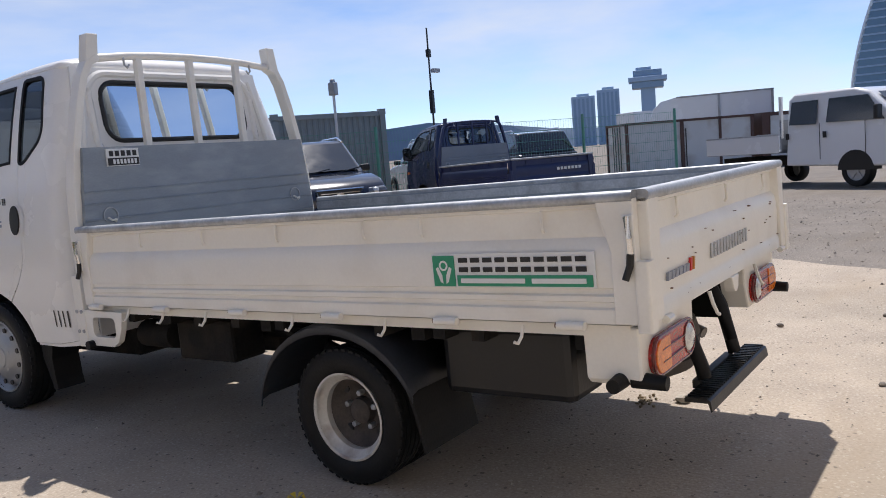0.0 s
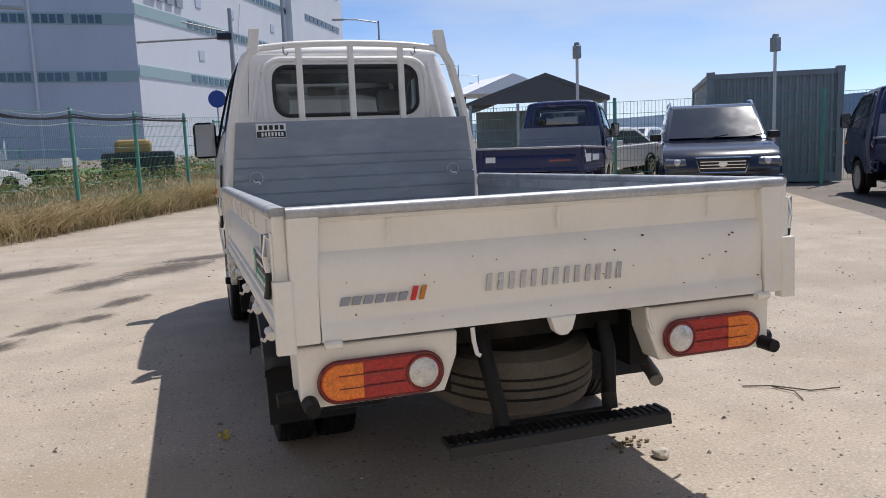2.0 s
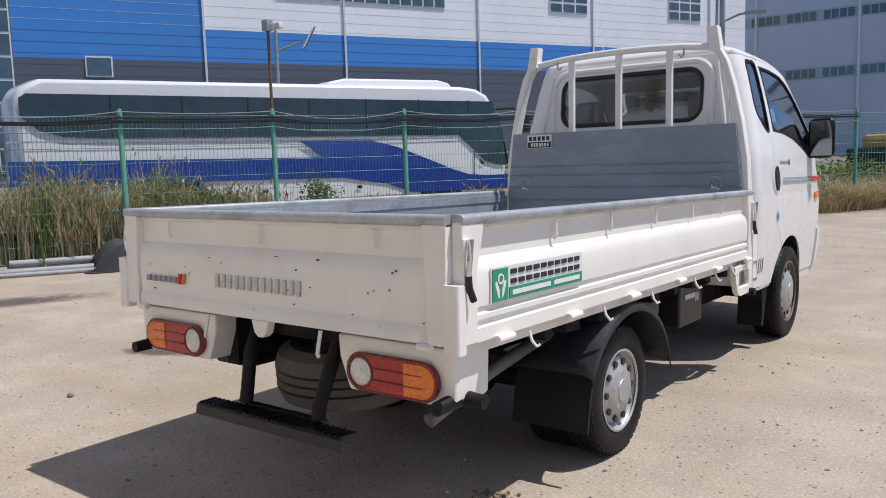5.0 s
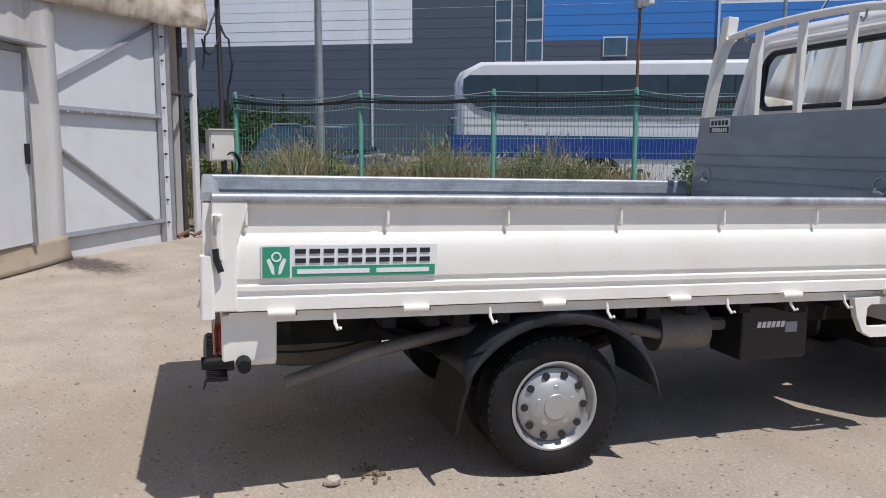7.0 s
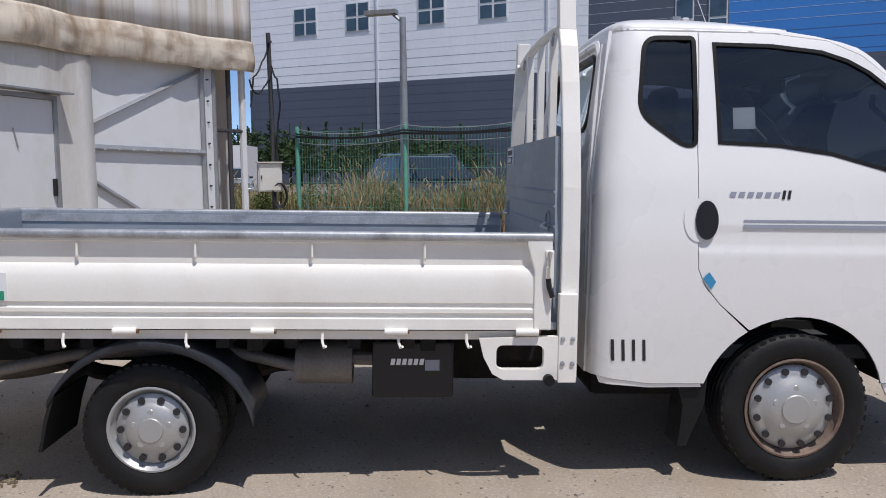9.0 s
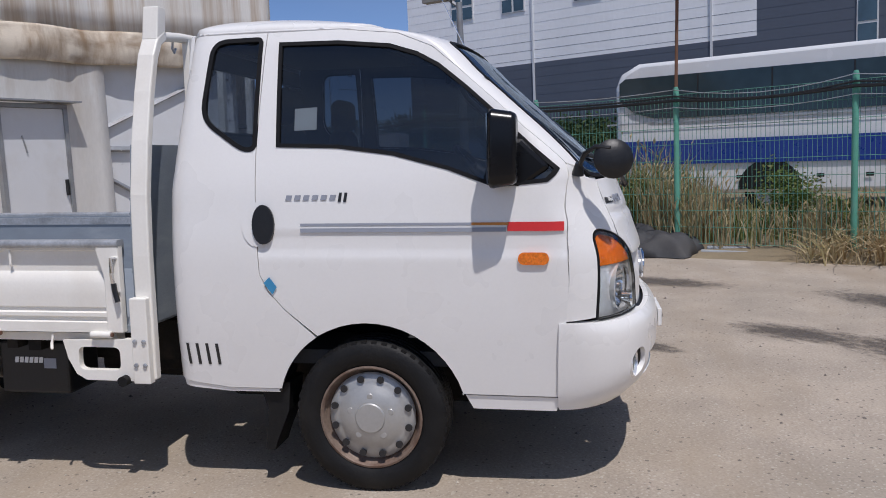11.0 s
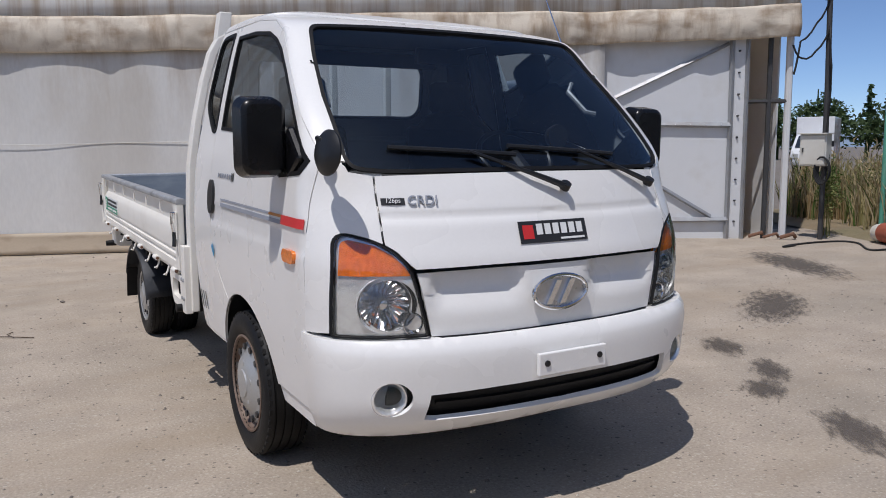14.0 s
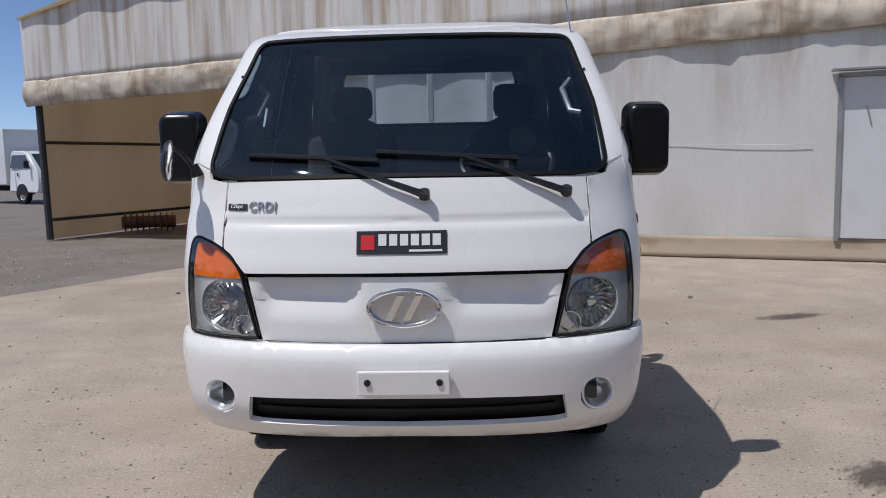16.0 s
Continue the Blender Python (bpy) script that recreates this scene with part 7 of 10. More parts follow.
# wheels
def wheel(x, y, zc, r, rim_r, width, sd, cover, dish, name="wheel"):
    """A road wheel: tyre with grooved tread, steel rim, and a hub cap with round holes or a bare dished disc."""
    m = Matrix.Translation((x, y, zc)) @ Matrix.Scale(sd, 4, (1, 0, 0))
    h = width / 2
    prof = [(rim_r, -h * 0.8), (rim_r + 0.012, -h * 0.95), ((rim_r + r) / 2, -h * 1.06), (r - 0.02, -h * 0.98), (r - 0.004, -h * 0.84)]
    for k in range(4):
        g = -h * 0.6 + k * h * 0.4
        prof += [(r, g - h * 0.13), (r, g - h * 0.02), (r - 0.007, g), (r - 0.007, g + 0.006), (r, g + h * 0.02 + 0.006)]
    prof += [(r - 0.004, h * 0.84), (r - 0.02, h * 0.98), ((rim_r + r) / 2, h * 1.06), (rim_r + 0.012, h * 0.95), (rim_r, h * 0.8)]
    wh_ = part(name, lathe(bmesh.new(), prof, 56, m), M_RUBBER, truck, "worn black road tyre on a steel rim", smooth=True)
    bm_ = bmesh.new()
    nb = 46
    for k in range(nb):  # shoulder blocks
        for s2 in (1, -1):
            a = (k + (0.5 if s2 > 0 else 0)) * math.tau / nb
            mm_ = m @ Matrix.Rotation(a, 4, "X")
            box(bm_, (s2 * h * 0.80, 0, r - 0.0075), (h * 0.22, 0.022, 0.010), mm_)
    part("tread", bm_, M_RUBBER, wh_)["kind"] = "stuff"
    rimm = M_RIMWHITE if dish else M_ALLOY
    part("rim", lathe(bmesh.new(), [(rim_r - 0.004, -h * 0.8), (rim_r - 0.03, -h * 0.3), (rim_r - 0.03, h * 0.45), (rim_r - 0.012, h * 0.62), (rim_r + 0.003, h * 0.84), (rim_r + 0.006, h * 0.96), (rim_r - 0.002, h * 0.98), (rim_r - 0.008, h * 0.9)], 48, m), rimm if not cover == "rusty" else M_RIMRUST, wh_, smooth=True)
    if dish:
        dk = part("disc", lathe(bmesh.new(), [(rim_r - 0.03, h * 0.1), (rim_r - 0.06, -h * 0.35), (rim_r * 0.5, -h * 0.5), (0.055, -h * 0.5), (0.05, -h * 0.1), (0.035, -h * 0.02), (0, -h * 0.02)], 40, m), M_DISC, wh_, "dark dished wheel disc", smooth=True)
        for k in range(5):
            mm_ = m @ Matrix.Rotation(k * math.tau / 5, 4, "X") @ Matrix.Translation((-h * 0.45, 0, rim_r * 0.42))
            part("wheel_nut", lathe(bmesh.new(), [(0.012, -0.005), (0.012, 0.025), (0, 0.028)], 6, mm_), M_GALV, dk)
        for k in range(4):
            mm_ = m @ Matrix.Rotation((k + 0.5) * math.tau / 4, 4, "X") @ Matrix.Translation((-h * 0.40, 0, rim_r * 0.68))
            part("disc_hole", lathe(bmesh.new(), [(0.020, 0.0), (0.019, 0.006), (0, 0.006)], 14, mm_), M_BLACKST, dk)
    else:
        cp = part("hub_cap", lathe(bmesh.new(), [(rim_r - 0.026, h * 0.62), (rim_r - 0.034, h * 0.72), (rim_r - 0.06, h * 0.80), (rim_r * 0.62, h * 0.84), (rim_r * 0.55, h * 1.0), (rim_r * 0.30, h * 1.08), (rim_r * 0.28, h * 1.14), (0, h * 1.16)], 40, m), M_ALLOY, wh_, "silver wheel cover with round holes", smooth=True)
        nh = 10 if r < 0.29 else 12
        for k in range(nh):
            mm_ = m @ Matrix.Rotation((k + 0.5) * math.tau / nh, 4, "X") @ Matrix.Translation((h * 0.80, 0, rim_r - 0.048))
            part("cap_hole", lathe(bmesh.new(), [(0.0145, 0.0), (0.0145, 0.008), (0, 0.008)], 14, mm_), M_BLACKST, cp)
        for k in range(5):
            mm_ = m @ Matrix.Rotation(k * math.tau / 5, 4, "X") @ Matrix.Translation((h * 0.98, 0, rim_r * 0.42))
            part("cap_rib", lathe(bmesh.new(), [(0.018, 0.0), (0.012, h * 0.07), (0, h * 0.08)], 10, mm_), M_ALLOY, cp, smooth=True)
    return wh_


wheel(0.735, 3.918, 0.400, 0.312, 0.205, 0.185, 1, "rusty", False)
wheel(-0.735, 3.918, 0.400, 0.312, 0.205, 0.185, -1, "plain", False)
wheel(0.715, 1.285, 0.306, 0.276, 0.172, 0.150, 1, "plain", False)
wheel(0.535, 1.285, 0.306, 0.276, 0.172, 0.150, 1, "plain", True)
wheel(-0.715, 1.285, 0.306, 0.276, 0.172, 0.150, -1, "plain", True)
wheel(-0.535, 1.285, 0.306, 0.276, 0.172, 0.150, -1, "plain", True)


# ---- parked vehicles ----
M_NAVY = mat("navy paint", (0.010, 0.017, 0.07), 0.25, vary=0.05, scale=2, coat=0.6, bump=0.02)
M_NAVYBED = mat("worn navy bed paint", (0.014, 0.022, 0.085), 0.4, vary=0.12, scale=4, coat=0.1, bump=0.05, dark=(0.06, 0.07, 0.10), dark_amount=0.3)
M_BLUEBLACK = mat("blue-black car paint", (0.013, 0.018, 0.034), 0.2, vary=0.05, scale=2, coat=0.8, bump=0.0)
M_CARWHITE = mat("white car paint", (0.74, 0.75, 0.76), 0.25, vary=0.03, scale=2, coat=0.5, bump=0.0)
M_CARGREY = mat("silver car paint", (0.36, 0.40, 0.44), 0.25, 0.4, vary=0.03, scale=2, coat=0.5, bump=0.0)
M_CARGLASS = mat("car glass", (0.02, 0.026, 0.033), 0.05, vary=0.1, scale=2, bump=0.0, spec=0.9, coat=0.6)
M_GREYHB = mat("dusty grey headboard", (0.22, 0.24, 0.27), 0.6, vary=0.1, scale=5, bump=0.1)
M_HEADDARK = mat("smoked lamp glass", (0.16, 0.17, 0.185), 0.12, 0.4, vary=0.2, scale=20, bump=0.05, coat=0.8)
SKIP = ("sticker", "badge", "rust_chip", "stripe", "tape", "lettering", "sticker_mark", "battery_mark", "round_mirror", "mirror_foot", "tread_rib", "cap_hole", "emblem_bar", "antenna", "vent_slot")


def clone_truck(name, m, paint, bed, label, without=()):
    """Another truck of the same build in another paint, without the hero's stickers."""
    swap = {M_PAINT.name: paint, M_BEDPAINT.name: bed, M_BEDGREY.name: M_GREYHB}
    made_ = {truck: empty(name, label, "truck", m)}
    for o in truck.children_recursive:
        if o.name.split(".")[0] in SKIP + without or o.parent not in made_:
            continue
        c_ = o.copy()
        scene.collection.objects.link(c_)
        c_.parent = made_[o.parent]
        made_[o] = c_
        for sl in c_.material_slots:
            if sl.material and sl.material.name in swap:
                new_ = swap[sl.material.name]
                sl.link = "OBJECT"
                sl.material = new_
    return made_[truck]


t_nose = pose(0, 0, 0, -1.3, 0, 0)
kia = clone_truck("navy_truck", pose(4.1, 9.35, 0, 0, 0, -36) @ t_nose, M_NAVY, M_NAVYBED, "navy blue cargo truck with white bars on its side gate", ("guard_frame",))
for k in range(6):
    part("gate_mark", boxm((0.866, 0.28 + k * 0.105, 0.93), (0.006, 0.075, 0.13)), M_WHITEST, kia)
for k in range(7):
    part("gate_mark", boxm((0.866, 1.15 + k * 0.12, 0.93), (0.006, 0.085, 0.10)), M_WHITEST, kia)
part("gate_mark", boxm((-0.62, -0.006, 0.93), (0.16, 0.006, 0.09)), M_WHITEST, kia)
part("gate_mark", boxm((0.50, -0.006, 0.90), (0.34, 0.006, 0.03)), mat("dull red mark", (0.3, 0.1, 0.09), 0.5), kia)
part("rear_bar", tube(bmesh.new(), [(-0.7, 0.0, 0.47), (0.55, 0.0, 0.47)], 0.045, 10), M_GALV, kia, "white rear guard bar")
blue = clone_truck("navy_truck", pose(9.5, 5.6, 0, 0, 0, -30) @ t_nose, M_NAVY, M_NAVYBED, "dark blue cargo truck with grey headboard, parked on gravel")
for k in range(7):
    part("gate_mark", boxm((0.10 + k * 0.075, -0.008, 0.89), (0.05, 0.006, 0.05)), M_WHITEST, blue)


def side_prism(pts, w0, w1, zt0, zt1):
    """A side outline (y, z) drawn across the car; the half width goes from w0 at height zt0 to w1 at zt1."""
    bm_ = bmesh.new()

    def hw(z):
        return w0 + (w1 - w0) * max(0.0, min(1.0, (z - zt0) / (zt1 - zt0)))
    rows_ = [[bm_.verts.new((f_ * hw(z), y, z)) for y, z in pts] for f_ in (-1, -0.86, -0.5, 0, 0.5, 0.86, 1)]
    for a_, b_ in zip(rows_, rows_[1:]):
        for k_ in range(len(pts)):
            k2 = (k_ + 1) % len(pts)
            bm_.faces.new((a_[k_], a_[k2], b_[k2], b_[k_]))
    bm_.faces.new(rows_[0])
    bm_.faces.new(rows_[-1][::-1])
    for v in bm_.verts:  # the nose and tail bow outwards in plan
        f_ = abs(v.co.x) / max(0.01, hw(v.co.z))
        ys = [p[0] for p in pts]
        mid_ = (min(ys) + max(ys)) / 2
        v.co.y = mid_ + (v.co.y - mid_) * (1 - 0.045 * f_ ** 3)
    return bm_


def car_wheel(parent, x, y, r, sd):
    m = Matrix.Translation((x, y, r)) @ Matrix.Scale(sd, 4, (1, 0, 0))
    w_ = part("wheel", lathe(bmesh.new(), [(r * 0.62, -0.1), (r * 0.95, -0.1), (r, -0.07), (r, 0.07), (r * 0.95, 0.1), (r * 0.66, 0.1), (r * 0.62, 0.09)], 28, m), M_RUBBER, parent, smooth=True)
    part("rim", lathe(bmesh.new(), [(r * 0.64, 0.09), (r * 0.56, 0.06), (r * 0.2, 0.05), (r * 0.16, 0.08), (0, 0.085)], 20, m), M_ALLOY, w_, smooth=True)
    for k_ in range(5):
        part("spoke", boxm((0.065, 0, r * 0.36), (0.03, 0.05, r * 0.44), m @ Matrix.Rotation(k_ * math.tau / 5, 4, "X")), M_ALLOY, w_)
    return w_


def car(name, label, m, paint, L, W, H, body, house, glass_z, suv=False, rear_view=False):
    """A passenger car or SUV, nose towards +y, its middle at the origin."""
    e_ = empty(name, label, "car", m)
    hw = W / 2
    part("body", side_prism(body, hw * 0.97, hw * 0.95, 0.3, 1.0), paint, e_, smooth=True, bevel=0.035)
    top_ = 0.79 if suv else 0.74
    gh = part("greenhouse", side_prism(house, hw * 0.93, hw * top_, glass_z, H), paint, e_, smooth=True, bevel=0.05)
    # windows as thin panes over the greenhouse
    (yb0, z0), (yb1, z1), (yf1, _), (yf0, z3) = house[0], house[1], house[-2], house[-1]
    nx = hw * (0.93 - top_) / (H - glass_z)

    def hwz(z):
        return hw * 0.93 - nx * (z - glass_z)
    for sd in (1, -1):
        pn = [(yb0 + 0.20, glass_z + 0.05), (yb1 + 0.22, H - 0.11), (yf1 - 0.06, H - 0.10), (yf0 - 0.20, glass_z + 0.05)]
        bm_ = bmesh.new()
        vs_ = [bm_.verts.new((sd * (hwz(z) + 0.004), y * 0.985, z)) for y, z in pn]
        bm_.faces.new(vs_)
        part("side_glass", bm_, M_CARGLASS, gh)
        for y_ in (0.0,):
            bm_ = bmesh.new()
            vs_ = [bm_.verts.new((sd * (hwz(z) + 0.008), y + y_, z)) for y, z in ((-0.06, glass_z + 0.04), (0.04, glass_z + 0.04), (0.02, H - 0.1), (-0.06, H - 0.1))]
            bm_.faces.new(vs_)
            part("pillar_trim", bm_, M_BLACK, gh)
    for (ya, za), (yb_, zb), sgn in (((yf0, z3), (yf1, H), 1), ((yb0, z0), (yb1, H), -1)):
        bm_ = bmesh.new()
        ring = []
        for t in (0.09, 0.88):
            y, z = ya + (yb_ - ya) * t, za + (zb - za) * t
            ring.append([bm_.verts.new((f_ * (hwz(z) - 0.09), y + sgn * (0.03 - 0.05 * f_ * f_), z + 0.012)) for f_ in (-1, -0.5, 0, 0.5, 1)])
        for k_ in range(4):
            bm_.faces.new((ring[0][k_], ring[0][k_ + 1], ring[1][k_ + 1], ring[1][k_]))
        part("windscreen" if sgn > 0 else "rear_glass", bm_, M_CARGLASS, gh, smooth=True)
    wr = 0.35 if suv else 0.31
    for sd in (1, -1):
        for y_ in (L * 0.31, -L * 0.29):
            car_wheel(e_, sd * (hw - 0.09), y_, wr, sd)
            bm_ = bmesh.new()
            prism(bm_, [(y_ + (wr + 0.06) * math.cos(radians(a)), wr + (wr + 0.06) * math.sin(radians(a))) for a in range(-20, 201, 20)], "x", sd * (hw * 0.75), sd * (hw * 0.972))
            part("wheel_arch", bm_, M_BLACK, e_)
        hl_ = part("headlight", side_prism([(L / 2 - 0.45, 0.72), (L / 2 - 0.10, 0.68), (L / 2 - 0.06, 0.74), (L / 2 - 0.10, 0.82), (L / 2 - 0.42, 0.90)], 0.19, 0.15, 0.68, 0.9), M_HEADDARK, e_, "clear headlight", smooth=True, bevel=0.035)
        hl_.location.x = sd * (hw - 0.235)
        part("reflector", lathe(bmesh.new(), [(0, 0.03), (0.035, 0.025), (0.06, 0.0), (0.065, -0.03)], 16, Matrix.Translation((sd * (hw - 0.26), L / 2 - 0.085, 0.765)) @ Matrix.Rotation(radians(90), 4, "Z")), M_CLEAR, hl_, smooth=True).location.x = -hl_.location.x
        tl_ = part("tail_light", boxm((sd * (hw - 0.16), -L / 2 + 0.06, 0.92), (0.24, 0.12, 0.16)), M_RED, e_, "red tail light", bevel=0.02)
        part("side_mirror", boxm((sd * (hw + 0.05), yf0 - 0.45, glass_z + 0.09), (0.2, 0.1, 0.13)), M_BLACK if suv else paint, e_, bevel=0.03)
        if suv:
            part("roof_rail", tube(bmesh.new(), [(sd * hwz(H) * 0.96, yb1 + 0.25, H - 0.01), (sd * hwz(H) * 0.96, yb1 + 0.4, H + 0.06), (sd * hwz(H) * 0.96, yf1 - 0.35, H + 0.05), (sd * hwz(H) * 0.96, yf1 - 0.05, H - 0.04)], 0.018, 8), M_CHROME, e_, "bright roof rail", smooth=True)
            part("fog_lamp", lathe(bmesh.new(), [(0, 0.02), (0.06, 0.01), (0.07, -0.02)], 16, Matrix.Translation((sd * (hw - 0.25), L / 2 - 0.03, 0.42)) @ Matrix.Rotation(radians(90), 4, "Z")), M_CLEAR, e_, smooth=True)
    part("bumper", side_prism([(L / 2 - 0.30, 0.25), (L / 2 + 0.02, 0.27), (L / 2 + 0.05, 0.45), (L / 2 + 0.02, 0.56), (L / 2 - 0.25, 0.58)], hw * 0.96, hw * 0.96, 0.2, 0.6), paint, e_, smooth=True, bevel=0.03)
    gr_ = part("grille", prism(bmesh.new(), [(-0.40, 0.84), (0.40, 0.84), (0.33, 0.62), (-0.33, 0.62)], "y", L / 2 - 0.1, L / 2 + 0.045), M_BLACK, e_, "dark grille with chrome surround", bevel=0.02)
    part("grille_surround", tube(bmesh.new(), [(x_, L / 2 + 0.05, z_) for x_, z_ in ((-0.41, 0.84), (0.41, 0.84), (0.34, 0.61), (-0.34, 0.61))], 0.014, 6, True), M_CHROME, gr_)
    for z_ in (0.68, 0.73, 0.78):
        part("grille_bar", boxm((0, L / 2 + 0.048, z_), (0.68, 0.02, 0.014)), M_CHROME if suv else M_BLACK, gr_)
    part("emblem", lathe(bmesh.new(), [(0, 0.015), (0.07, 0.01), (0.075, -0.01)], 20, Matrix.Translation((0, L / 2 + 0.06, 0.74)) @ Matrix.Rotation(radians(90), 4, "Z") @ Matrix.Scale(0.62, 4, (0, 0, 1))), M_CHROME, gr_, smooth=True)
    part("lower_intake", boxm((0, L / 2 + 0.03, 0.36), (0.9, 0.06, 0.10)), M_BLACK, e_, bevel=0.02)
    part("plate", boxm((0, L / 2 + 0.065, 0.50), (0.34, 0.015, 0.11)), M_BLACK, e_)
    for sd in (1, -1):
        part("wiper", tube(bmesh.new(), [(sd * 0.3, yf0 + 0.05, glass_z + 0.03), (sd * 0.3 - 0.5, yf0 - 0.06, glass_z + 0.11)], 0.01, 5), M_BLACK, e_)
    return e_


SUV_BODY = [(-2.2, 0.35), (2.05, 0.26), (2.22, 0.34), (2.29, 0.50), (2.30, 0.66), (2.26, 0.80), (2.16, 0.90), (1.95, 0.985), (1.6, 1.05), (1.05, 1.10), (-2.15, 1.12), (-2.27, 0.95), (-2.30, 0.55)]
SUV_HOUSE = [(-2.15, 1.08), (-1.75, 1.70), (-1.2, 1.74), (0.0, 1.74), (0.25, 1.68), (1.12, 1.08)]
SED_BODY = [(-2.25, 0.32), (2.2, 0.28), (2.32, 0.42), (2.3, 0.64), (2.1, 0.76), (1.05, 0.92), (-1.5, 0.96), (-2.2, 0.98), (-2.35, 0.85), (-2.35, 0.5)]
SED_HOUSE = [(-1.7, 0.95), (-0.95, 1.40), (-0.5, 1.45), (0.0, 1.45), (0.2, 1.40), (1.1, 0.93)]


def nose_at(x, y, yaw, L, z=0.0):
    """The pose of a car whose nose stands at (x, y)."""
    m = pose(x, y, z, 0, 0, yaw)
    return m @ Matrix.Translation((0, -L / 2, 0))


car("dark_suv", "blue-black family SUV with chrome grille, parked facing the yard", nose_at(7.02, 8.40, 148, 4.66), M_BLUEBLACK, 4.66, 1.89, 1.74, SUV_BODY, SUV_HOUSE, 1.08, suv=True)
car("white_sedan", "white saloon car beyond the fence", pose(-7.9, 25.4, 0, 0, 0, -34), M_CARWHITE, 4.7, 1.8, 1.45, SED_BODY, SED_HOUSE, 0.93)
car("silver_suv", "silver SUV parked behind the fence", pose(15.8, 12.6, 0, 0, 0, -35), M_CARGREY, 4.66, 1.89, 1.74, SUV_BODY, SUV_HOUSE, 1.08, suv=True)
car("dark_suv", "dark SUV parked behind the fence", pose(17.6, 11.0, 0, 0, 0, -35), M_BLUEBLACK, 4.66, 1.89, 1.74, SUV_BODY, SUV_HOUSE, 1.08, suv=True)
car("white_sedan", "white saloon car on the far lot", pose(10.6, 18.6, 0, 0, 0, 120), M_CARWHITE, 4.7, 1.8, 1.45, SED_BODY, SED_HOUSE, 0.93)
car("white_sedan", "white saloon car on the far lot", pose(13.4, 21.5, 0, 0, 0, 125), M_CARWHITE, 4.7, 1.8, 1.45, SED_BODY, SED_HOUSE, 0.93)
car("silver_sedan", "silver saloon car on the far lot", pose(16.5, 24.5, 0, 0, 0, 125), M_CARGREY, 4.7, 1.8, 1.45, SED_BODY, SED_HOUSE, 0.93)
car("dark_suv", "dark SUV standing beyond the weeds", pose(-16.5, 2.9, 0, 0, 0, -65), M_BLUEBLACK, 4.66, 1.89, 1.74, SUV_BODY, SUV_HOUSE, 1.08, suv=True)
for k, (x_, y_) in enumerate(((-41.1, -14.3), (-45.5, -12.0), (-44.0, -8.0))):
    car("white_suv", "pale SUV on the lot beyond the weeds", pose(x_, y_, 0, 0, 0, -70), M_CARWHITE if k % 2 else M_CARGREY, 4.66, 1.89, 1.74, SUV_BODY, SUV_HOUSE, 1.08, suv=True)


